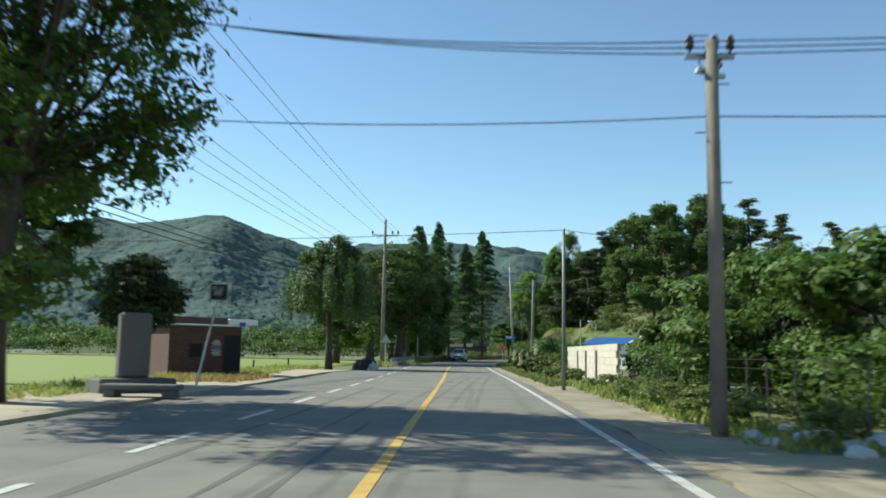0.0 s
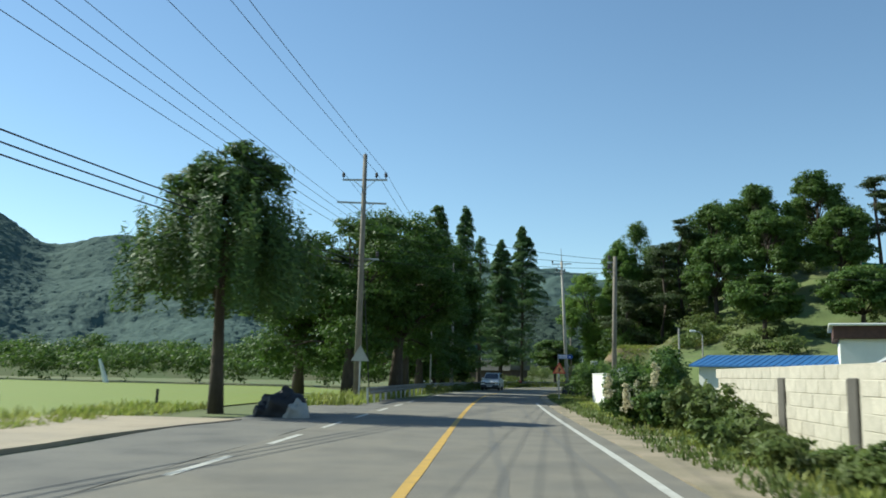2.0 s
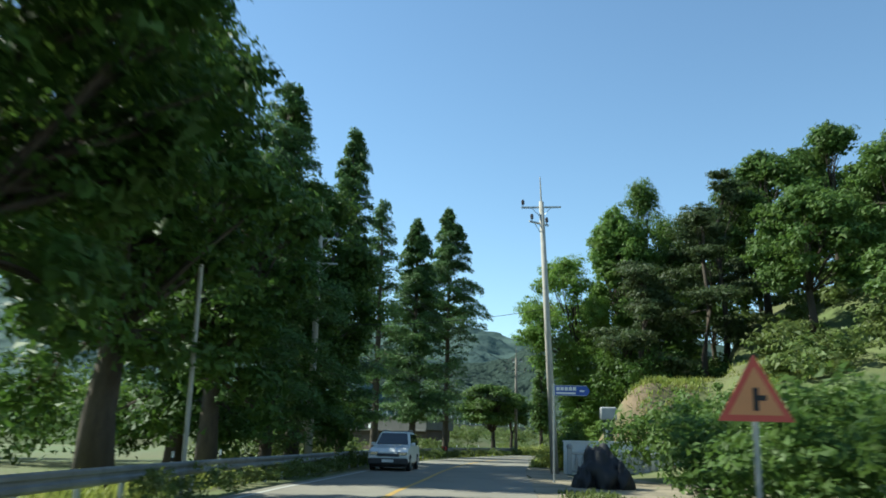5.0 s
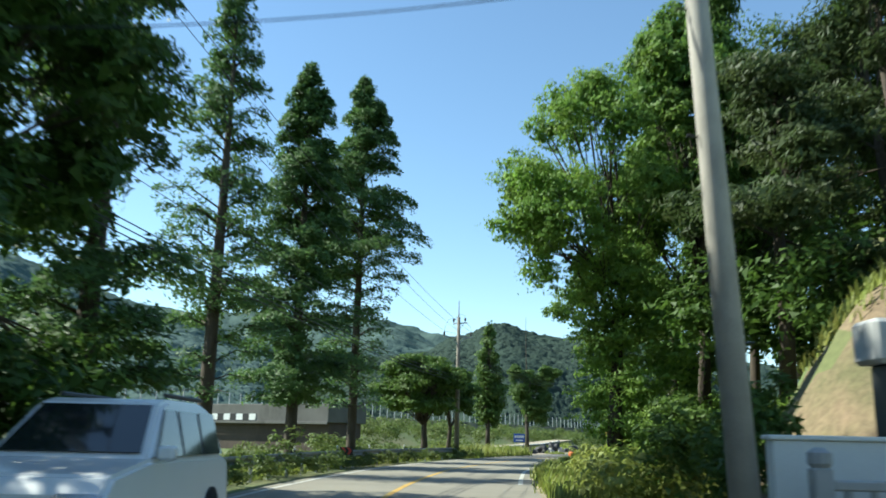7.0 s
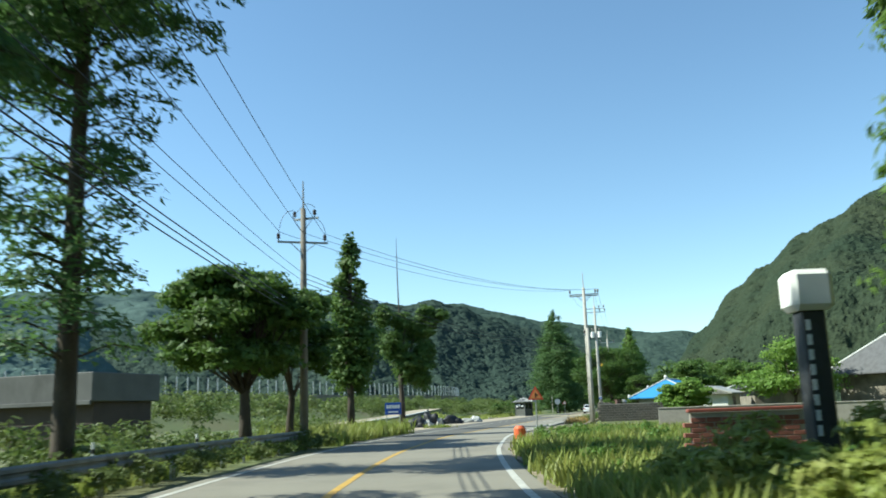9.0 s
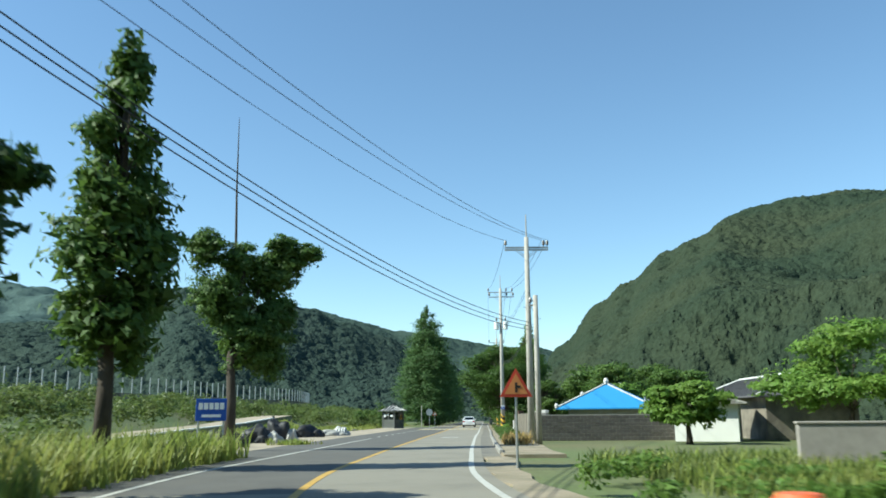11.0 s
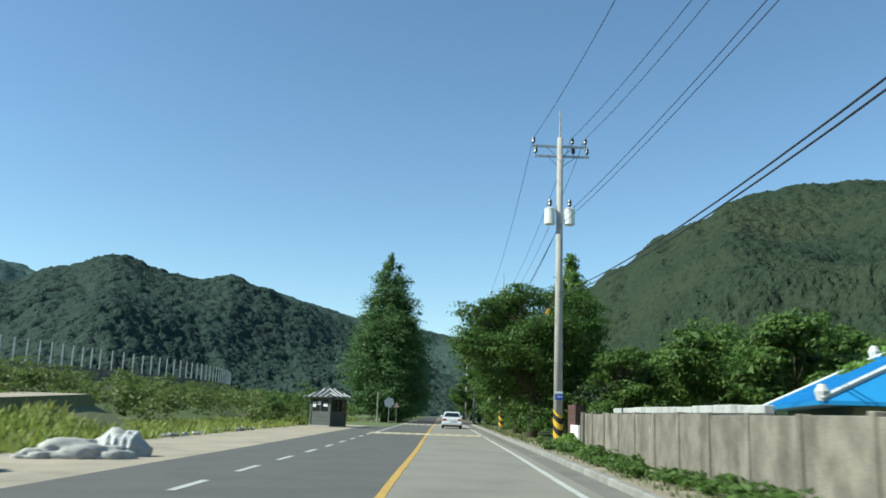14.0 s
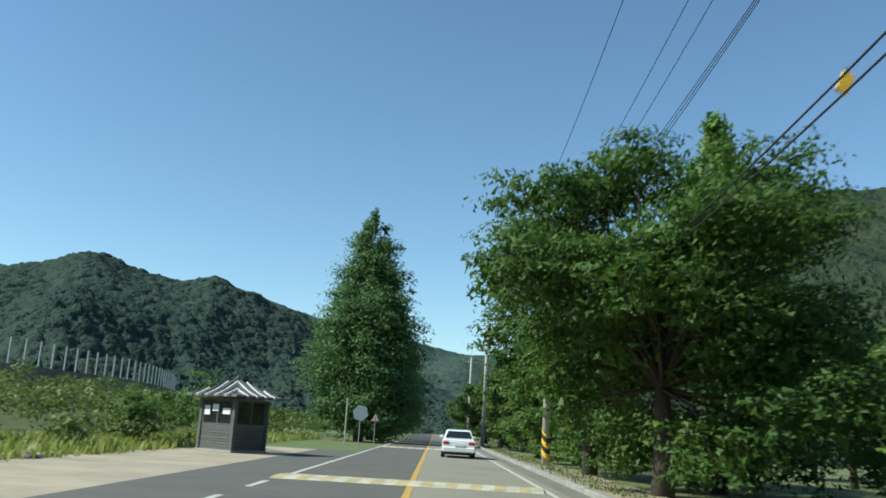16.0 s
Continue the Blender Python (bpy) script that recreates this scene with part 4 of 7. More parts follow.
wires("service_line", "pair of thin low-voltage wires behind the conifers", [(((-3.6, 120.8, 7.3 + 0.45 * k), (12.65, 172.5, 7.25 + 0.35 * k)), 0.75, 0.01) for k in range(2)])
wires("telephone_line", "bundle of thick black telephone cables", [(((12.65, 172.5, 7.2 + 0.22 * k), (39.95, 197.25, 5.9 + 0.2 * k)), 0.9, 0.016) for k in range(3)]
      + [(((39.95, 197.25, 5.75 + 0.14 * k), (56.83, 226.2, 6.3 + 0.16 * k)), 0.6, 0.018) for k in range(2)] + [(((56.83, 226.2, 6.3 + 0.3 * k), (75, 255.6, 6.2)), 0.6, 0.018) for k in range(2)])
t = thing("cable_marker", (59.74, 230.55, 6.32), "small orange marker flag on the telephone cable", "cable marker", turn=-31)
part("flag", box(bmesh.new(), -0.09, 0.09, -0.012, 0.012, -0.2, 0.14, 0.008, pose(0, 0, 0, 0, 22, 0)), SIGN_YELLOW, t)
part("clip", tube(bmesh.new(), [(0, 0, 0.1), (0, 0, 0.2)], 0.02, 6), DARK_STEEL, t)
wires("service_line", "thin service wires to the village houses", [(((56.83, 226.2, 9.6 - 0.25 * k), (39.95, 197.25, 8.3 - 0.22 * k)), 0.4, 0.01) for k in range(2)] + [(((56.83, 226.2, 9.4), (75, 255.6, 9.2 - 0.3 * k)), 0.5, 0.009) for k in range(3)] + [(((39.95, 197.25, 8.0), (38.85, 195.0, 7.0)), 0.1, 0.012)])
wires("stay_wire", "steel stay of the pole", [(((-5.62, 76.6, 8.2), (-5.1, 77.6, 0.0)), 0.0, 0.03)])


# ---- walls ----
def pieces(name, parent, mesh, mat, spots):
    """Like pieces of one thing that share a mesh; spots are poses in the parent's frame."""
    mesh.materials.append(mat)
    for m in spots:
        o = new(name, mesh)
        o.parent = parent
        o.matrix_basis = m


def piece_mesh(name, w, d, h, bevel=0.008):
    bm = box(bmesh.new(), -w / 2, w / 2, -d / 2, d / 2, 0, h, bevel)
    me = bpy.data.meshes.new(name)
    bm.to_mesh(me)
    bm.free()
    return me


def block_wall(name, a, b, height, label, bw=0.4, bh=0.2, mat=BLOCK, core=MORTAR, thick=0.16, slots=(), slot=0.28, cap=None, z0=-0.06, kind=""):
    """A wall laid of single blocks with sunk joints; slots: distances along it of tall dark boxes for shaded slots."""
    a, b = Vector((*a, z0)), Vector((*b, z0))
    length = (b - a).length
    t = thing(name, a, label, "wall", turn=math.degrees(math.atan2(b.y - a.y, b.x - a.x)), kind=kind)
    part("core", box(bmesh.new(), 0, length, -thick / 2 + 0.012, thick / 2 - 0.012, 0, height - 0.01), core, t)
    me = piece_mesh("block", bw - 0.016, thick, bh - 0.014)
    rows = int(height / bh)
    spots = []
    for r in range(rows):
        u = bw / 2 - (bw / 2 if r % 2 else 0)
        while u < length:
            if not any(abs(u - s) < slot / 2 + bw * 0.3 for s in slots):
                spots.append(pose(u, random.uniform(-0.004, 0.004), r * bh + 0.007))
            u += bw
    pieces("block", t, me, mat, spots)
    # Each slot's inner shade is added as a proud dark box.
    for s in slots:
        part("post", box(bmesh.new(), s - slot / 2, s + slot / 2, -thick / 2 - 0.05, thick / 2 + 0.05, 0, height - 0.28, 0.02), DARK_BLOCK, t, "dark box standing for a shaded slot in the wall")
    if cap:
        part("coping", box(bmesh.new(), -0.05, length + 0.05, -thick / 2 - 0.05, thick / 2 + 0.05, height, height + 0.07, 0.015), cap, t)
    return t


block_wall("block_wall", (8.2, 38.9), (8.95, 62.2), 1.86, "pale cement block wall along the verge, dark boxes for its shaded slots", slots=(6.8, 11.6, 16.2), slot=0.5, bw=0.8, bh=0.31, mat=BLOCK, core=BLOCK)


def plain_wall(name, a, b, height, thick, mat, label, z0=-0.06, cap=0.0, category="wall"):
    a, b = Vector((*a, z0)), Vector((*b, z0))
    t = thing(name, a, label, category, turn=math.degrees(math.atan2(b.y - a.y, b.x - a.x)))
    length = (b - a).length
    part("body", box(bmesh.new(), 0, length, -thick / 2, thick / 2, 0, height, 0.015), mat, t)
    if cap:
        part("coping", box(bmesh.new(), -cap, length + cap, -thick / 2 - cap, thick / 2 + cap, height, height + 0.06, 0.012), mat, t)
    return t


plain_wall("garden_wall", (7.15, 84.1), (7.1, 78.8), 1.68, 0.2, WHITE_WALL, "white plastered garden wall beside the gate", cap=0.03)
plain_wall("garden_wall", (7.2, 73.6), (6.95, 66.0), 1.68, 0.2, WHITE_WALL, "white plastered garden wall beside the gate", cap=0.03)
plain_wall("garden_wall", (7.26, 84.1), (10.5, 84.4), 1.66, 0.2, WHITE_WALL, "white plastered side wall of the yard")
for gx, gy in ((7.32, 78.5), (7.42, 73.88)):
    t = thing("gate_pillar", (gx, gy, -0.06), "white square gate pillar with a flat cap", "pillar", "gate pillars")
    part("shaft", box(bmesh.new(), -0.3, 0.3, -0.3, 0.3, 0, 1.68, 0.02), WHITE_WALL, t)
    part("cap", box(bmesh.new(), -0.33, 0.33, -0.33, 0.33, 1.68, 1.75, 0.02), WHITE_WALL, t)
gate = thing("yard_gate", (7.65, 74.2, 0), "pale grey steel double gate, closed", "gate")
for k, y0 in enumerate((0.0, 2.0)):
    leaf = part("gate_leaf", box(bmesh.new(), -0.02, 0.02, y0, y0 + 1.95, 0.05, 1.55, 0.01), STEEL, gate)
    for j in range(9):
        part("bar", tube(bmesh.new(), [(0, y0 + 0.1 + j * 0.22, 1.55), (0, y0 + 0.1 + j * 0.22, 1.95)], 0.014, 6), STEEL, leaf)
    part("handle", box(bmesh.new(), -0.06, -0.02, y0 + (1.75 if k == 0 else 0.1), y0 + (1.85 if k == 0 else 0.2), 0.8, 1.1, 0.01), DARK_STEEL, leaf)


def gable_house(name, x, y, w, d, wall_h, ridge_h, turn, wall_mat, roof_mat, label, over=0.45, hip=0.0, trim=None, ribs=0, openings=(), z0=-0.06):
    """A small house: walls with door and window openings set in, and a roof of sheets with ridge and eaves."""
    t = thing(name, (x, y, z0), label, "house", turn=turn)
    body = part("wall", box(bmesh.new(), -w / 2, w / 2, -d / 2, d / 2, 0, wall_h, 0.01), wall_mat, t)
    bm = bmesh.new()
    a, b = w / 2 + over, d / 2 + over
    r = a - hip
    e = [bm.verts.new(v) for v in ((-a, -b, wall_h), (a, -b, wall_h), (a, b, wall_h), (-a, b, wall_h))]
    g = [bm.verts.new(v) for v in ((-r, 0, ridge_h), (r, 0, ridge_h))]
    fs = [bm.faces.new(f) for f in ((e[0], e[1], g[1], g[0]), (e[2], e[3], g[0], g[1]), (e[1], e[2], g[1]), (e[3], e[0], g[0]))]
    bm.faces.new((e[3], e[2], e[1], e[0]))
    ex = bmesh.ops.extrude_face_region(bm, geom=fs)
    bmesh.ops.translate(bm, vec=(0, 0, 0.09), verts=[v for v in ex["geom"] if isinstance(v, bmesh.types.BMVert)])
    roof = part("roof", bm, roof_mat, t)
    if ribs:
        bm = bmesh.new()
        for i in range(ribs + 1):
            u = -a + 2 * a * i / ribs
            lim = 1.0 if abs(u) <= r else max(0.0, (a - abs(u)) / max(hip, 1e-3))
            for side in (-1, 1):
                tube(bm, [(u, side * b, wall_h + 0.1), (u, side * b * (1 - lim), wall_h + 0.1 + (ridge_h - wall_h) * lim)], 0.022, 4)
        part("rib", bm, roof_mat, roof)
    if trim:
        bm = bmesh.new()
        tube(bm, [(-r, 0, ridge_h + 0.1), (r, 0, ridge_h + 0.1)], 0.09, 6)
        for sx in (-1, 1):
            for sy in (-1, 1):
                tube(bm, [(sx * r, 0, ridge_h + 0.1), (sx * a, sy * b, wall_h + 0.12)], 0.07, 6)
        part("ridge", bm, trim, roof)
    for side, u, z, ow, oh, nm in openings:
        bm = bmesh.new()
        if side == "-x":
            box(bm, -w / 2 - 0.03, -w / 2 + 0.02, u - ow / 2, u + ow / 2, z, z + oh, 0.01)
        elif side == "-y":
            box(bm, u - ow / 2, u + ow / 2, -d / 2 - 0.03, -d / 2 + 0.02, z, z + oh, 0.01)
        p = part(nm, bm, GLASS_DARK if nm == "window" else DARK_STEEL, t)
        bm = bmesh.new()
        for q in (z - 0.05, z + oh):
            if side == "-x":
                box(bm, -w / 2 - 0.05, -w / 2, u - ow / 2 - 0.05, u + ow / 2 + 0.05, q, q + 0.05)
            else:
                box(bm, u - ow / 2 - 0.05, u + ow / 2 + 0.05, -d / 2 - 0.05, -d / 2, q, q + 0.05)
        part("frame", bm, WHITE_WALL, p)
    return t


gable_house("clay_outhouse", 13.9, 46.6, 5.2, 3.4, 1.7, 2.2, 0, CLAY, RED_TILE, "small clay outhouse with a red tiled roof", over=0.3, ribs=14)
gable_house("farm_house", 19.6, 85.0, 11.0, 5.0, 2.3, 3.0, -37, WHITE_WALL, DEEP_BLUE, "white farmhouse with a blue corrugated sheet roof", ribs=28, openings=(("-y", -3, 0.9, 1.6, 1.0, "window"), ("-y", 1.5, 0, 0.9, 2.0, "door")))
gable_house("brick_house", 15.2, 54.0, 7.0, 5.4, 1.9, 3.6, 90, BROWN_BRICK, BROWN_BRICK, "brown house with a steep tiled gable and white eaves", over=0.4, trim=WHITE_WALL, openings=(("-x", 0, 0.9, 1.6, 1.2, "window"),))
t = thing("flat_roof_annex", (22.5, 80.3, 0.1), "white annex with a brown parapet band", "house", turn=-20)
part("wall", box(bmesh.new(), -2.6, 6, -3, 3, 0, 3.6, 0.02), WHITE_WALL, t)
part("parapet", box(bmesh.new(), -2.9, 6.2, -3.3, 3.3, 3.6, 4.25, 0.03), BROWN_BRICK, t)
part("roof_slab", box(bmesh.new(), -3.1, 6.3, -3.5, 3.5, 4.25, 4.37, 0.03), WHITE_WALL, t)
blue_house = gable_house("blue_roof_house", 58.3, 212.2, 11.0, 5.5, 1.85, 3.62, 43.4, MORTAR, BLUE_ROOF, "low village house with a bright blue sheet roof", hip=1.4, trim=TILE_EDGE, ribs=36, over=0.8, openings=(("-y", 0, 0.7, 1.4, 1.0, "window"),))
for x, y, z, q in ((-4.9, 0, 3.72, 0.2), (4.9, 0, 3.72, 0.2), (-6.2, -3.5, 1.98, 0.16), (6.2, -3.5, 1.98, 0.16), (-6.2, 3.5, 1.98, 0.16), (-5.5, 1.7, 2.85, 0.14)):
    part("ridge_end", tube(bmesh.new(), [(x, y, z - 0.05), (x, y, z + q), (x, y, z + 2 * q)], [q * 0.7, q, q * 0.45], 8), TILE_EDGE, blue_house, "pale plaster roof ornament")
part("vent_pipe", tube(bmesh.new(), [(-3.0, -2.6, 2.1), (-3.0, -2.6, 2.75), (-3.0, -2.6, 2.9)], [0.07, 0.07, 0.12], 8), STEEL, blue_house)
gable_house("tiled_house", 62.0, 184.0, 13.0, 7.0, 2.9, 5.6, 10, CONCRETE, TILE_DARK, "old village house with a dark tiled roof edged in white", hip=2.0, trim=TILE_EDGE, ribs=34, over=0.9, openings=(("-y", -2, 0.8, 1.4, 1.1, "window"), ("-y", 2, 0, 0.9, 1.9, "door")))
gable_house("tiled_house", 57.0, 196.0, 12.0, 5.0, 2.3, 3.6, 60, CONCRETE, TILE_DARK, "long low house with a dark tiled roof", hip=1.2, trim=TILE_EDGE, ribs=34, over=0.7)
gable_house("farm_shed", 49.0, 193.5, 4.2, 3.2, 1.9, 2.5, 40, WHITE_WALL, WHITE_SHEET, "small pale shed with a low roof", openings=(("-y", 0, 0, 0.9, 1.7, "door"),))


def shed():
    """The little brick hut on the forecourt with its overhanging slab."""
    t = thing("brick_shed", (-8.9, 42.9, 0.0), "derelict brown brick hut with a pale roof slab", "shed", turn=39)
    w, d, h = 3.5, 2.8, 2.33
    part("core", box(bmesh.new(), -w + 0.02, -0.02, 0.02, d - 0.02, 0, h - 0.01), BROWN_BRICK, t)
    me = piece_mesh("brick", 0.212, 0.1, 0.064, 0.004)
    spots = []
    for r in range(int(h / 0.075)):
        o = 0.11 if r % 2 else 0.0
        for k in range(int(w / 0.22)):
            u = -w + 0.11 + k * 0.22 + o
            if u < -0.08 and not (-2.55 < u < -1.95 and 0.85 < r * 0.075 < 1.5) and not (-1.5 < u < -1.0 and 0.9 < r * 0.075 < 1.7) and not (u > -0.9 and r * 0.075 < 1.9):
                spots.append(pose(u, 0.0, r * 0.075))
    pieces("brick", t, me, BROWN_BRICK, spots[:300])
    bm = bmesh.new()
    for m in spots[300:]:
        box(bm, -0.106, 0.106, -0.05, 0.05, 0, 0.064, 0, m)
    tagged(part("brickwork", bm, BROWN_BRICK, t), kind="stuff")
    # Window, front and doorway are black plates painted as interior shade.
    part("window", box(bmesh.new(), -2.55, -1.95, -0.03, 0.05, 0.85, 1.5), INTERIOR_SHADE, t, "black plate for the shade in a broken window")
    bm = box(bmesh.new(), -1.5, -1.0, -0.025, 0.05, 0.9, 1.45)
    tube(bm, [(-1.25, -0.025, 1.45), (-1.25, 0.05, 1.45)], 0.25, 16)
    part("arched_window", bm, MORTAR, t, "arched opening with a pale inner wall")
    part("open_front_shade", box(bmesh.new(), -0.9, -0.08, -0.03, 0.05, 0.05, 1.9), INTERIOR_SHADE, t, "black plate for the shade in the hut's open front")
    part("doorway", box(bmesh.new(), -0.03, 0.015, 0.7, 1.6, 0.02, 1.95), INTERIOR_SHADE, t, "black plate for the shade in the doorway")
    part("roof_slab", box(bmesh.new(), -w - 0.25, 0.1, -0.2, d + 0.3, h, h + 0.08, 0.02), WHITE_WALL, t)
    part("canopy", box(bmesh.new(), -0.75, 0.7, -0.22, d + 0.3, h + 0.085, h + 0.36, 0.03), WHITE_WALL, t, "thick white slab end")
    part("meter_box", box(bmesh.new(), -0.25, 0.05, -0.3, -0.225, h + 0.02, h + 0.2, 0.02), SIGN_BLUE, t, "small blue box under the slab")
    part("parapet", box(bmesh.new(), -w, -0.76, -0.05, d, h + 0.085, h + 0.4, 0.02), BROWN_BRICK, t)


shed()


def panel_wall():
    """The concrete panel wall before the village: posts with panels between."""
    pts = [(42.0, 199.7), (58.2, 226.2)]
    a, b = Vector((*pts[0], 0)), Vector((*pts[1], 0))
    length = (b - a).length
    n = 13
    t = thing("panel_wall", (a.x, a.y, 0.03), "stained grey concrete panel wall with square posts", "wall", turn=math.degrees(math.atan2(b.y - a.y, b.x - a.x)))
    for k in range(n + 1):
        part("post", box(bmesh.new(), k * length / n - 0.09, k * length / n + 0.09, -0.1, 0.1, 0, 1.5 + random.uniform(-0.03, 0.03), 0.015), CONCRETE, t)
    for k in range(n):
        part("panel", box(bmesh.new(), k * length / n + 0.085, (k + 1) * length / n - 0.085, -0.06, 0.06, 0, 1.46 + random.uniform(-0.02, 0.02), 0.012), CONCRETE, t)
    block_wall("block_wall", (42.0, 199.6), (49.5, 195.4), 1.45, "grey rough block wall of the yard", mat=DARK_BLOCK)
    plain_wall("block_wall", (58.3, 226.6), (59.6, 228.6), 1.05, 0.12, WHITE_WALL, "white painted panel beside the wall's end")

    inner = plain_wall("inner_wall", (51.6, 212.0), (60.6, 226.8), 1.62, 0.2, OLD_SHADED_CONCRETE, "older grey wall with a flaking white coping behind the panels")
    for k in range(9):
        part("coping", box(bmesh.new(), 0.05 + k * 1.92, 1.9 + k * 1.92, -0.13, 0.13, 1.62, 1.84 + random.uniform(-0.03, 0.02), 0.02), FLAKED, inner)


panel_wall()
block_wall("brick_wall", (16.9, 150.3), (18.9, 149.35), 1.2, "red brick garden wall with a tiled coping", bw=0.3, bh=0.1, mat=BRICK, thick=0.2, cap=RED_TRIM)
plain_wall("yard_wall", (31.0, 173.5), (44.0, 164.0), 1.1, 0.2, MORTAR, "low beige cement wall round the village yards", cap=0.03)
t = thing("brick_pillar", (61.9, 231.0, 0), "dark red brick gate pillar under the trees", "pillar")
part("core", box(bmesh.new(), -0.26, 0.26, -0.26, 0.26, 0, 1.9), MORTAR, t)
me = piece_mesh("brick", 0.27, 0.56, 0.068, 0.005)
pieces("brick", t, me, BROWN_BRICK, [pose(0.145 * (1 if k % 2 else -1), 0, j * 0.08, 0, 0, 0) for j in range(24) for k in range(2)])


# ---- guard rail, embankment ----
def guard_rail(s0, s1, d, label):
    """A W-beam rail on posts along the road."""
    t = tagged(new("guard_rail"), label, "guard rail")
    prof = [(0.0, 0.42), (0.045, 0.47), (0.045, 0.53), (0.0, 0.57), (0.0, 0.61), (0.045, 0.65), (0.045, 0.71), (0.0, 0.75)]
    n = int((s1 - s0) / 4)
    for k in range(n):
        a, b = s0 + (s1 - s0) * k / n, s0 + (s1 - s0) * (k + 1) / n
        vs, fs = [], []
        for i in range(5):
            s = a + (b - a) * i / 4
            vs += [along(s, d + q, z) for q, z in prof]
            if i:
                for j in range(len(prof) - 1):
                    o = (i - 1) * len(prof) + j
                    fs.append((o, o + 1, o + 1 + len(prof), o + len(prof)))
        m = len(vs)
        link("beam", raw_mesh("beam", vs, fs), RAIL, t)
        for q in (a + 0.1, (a + b) / 2):
            p = along(q, d - 0.08)
            part("post", tube(bmesh.new(), [(p.x, p.y, -0.2), (p.x, p.y, 0.74)], 0.06, 8), STEEL, t)
    return t


guard_rail(S(73.2), S(169.5), -4.75, "long galvanised steel guard rail beside the road")


def embankment():
    """The raised highway: a concrete edge on a grassy bank, with barrier posts on top."""
    line = spline([(-75, 150), (-45, 182), (-16, 215), (20, 257), (50, 292), (69, 316), (82, 350), (92, 400), (98, 460)], 4.0)
    vs, fs = [], []
    prof = [(9.0, -0.2), (6.0, 1.0), (1.2, 3.2), (0.0, 3.4), (0.0, 4.5), (-0.4, 4.5), (-0.5, 4.0), (-14, 4.0)]
    for i, p in enumerate(line):
        way = (line[min(i + 1, len(line) - 1)] - line[max(i - 1, 0)]).normalized()
        for q, z in prof:
            vs.append(Vector((p.x + way.y * q, p.y - way.x * q, z)))
        if i:
            m = len(prof)
            for j in range(m - 1):
                o = (i - 1) * m + j
                fs.append((o, o + 1, o + 1 + m, o + m))
    ob = link("highway_embankment", raw_mesh("highway_embankment", vs, fs), MEADOW)
    ob.data.materials.append(CONCRETE)
    for k, f in enumerate(ob.data.polygons):
        if k % (len(prof) - 1) in (3, 4, 5):
            f.material_index = 1
    tagged(ob, "grassy highway bank with a concrete parapet", "embankment", kind="structure")
    fence = tagged(new("noise_barrier"), "unfinished noise barrier of pale steel posts on the parapet", "barrier")
    k, left = 0, 0.0
    for i in range(len(line) - 1):
        a, b = line[i], line[i + 1]
        n = max(1, round((b - a).length / 2.0))
        way = (b - a).normalized()
        for j in range(n):
            p = a.lerp(b, j / n)
            if 196 < p.y < 352:
                bm = bmesh.new()
                box(bm, -0.06, 0.06, -0.06, 0.06, 4.5, 6.6)
                o = part("post", bm, STEEL, fence)
                o.matrix_basis = pose(p.x - way.y * 0.2, p.y + way.x * 0.2, 0, 0, 0, math.degrees(math.atan2(way.y, way.x)))


embankment()


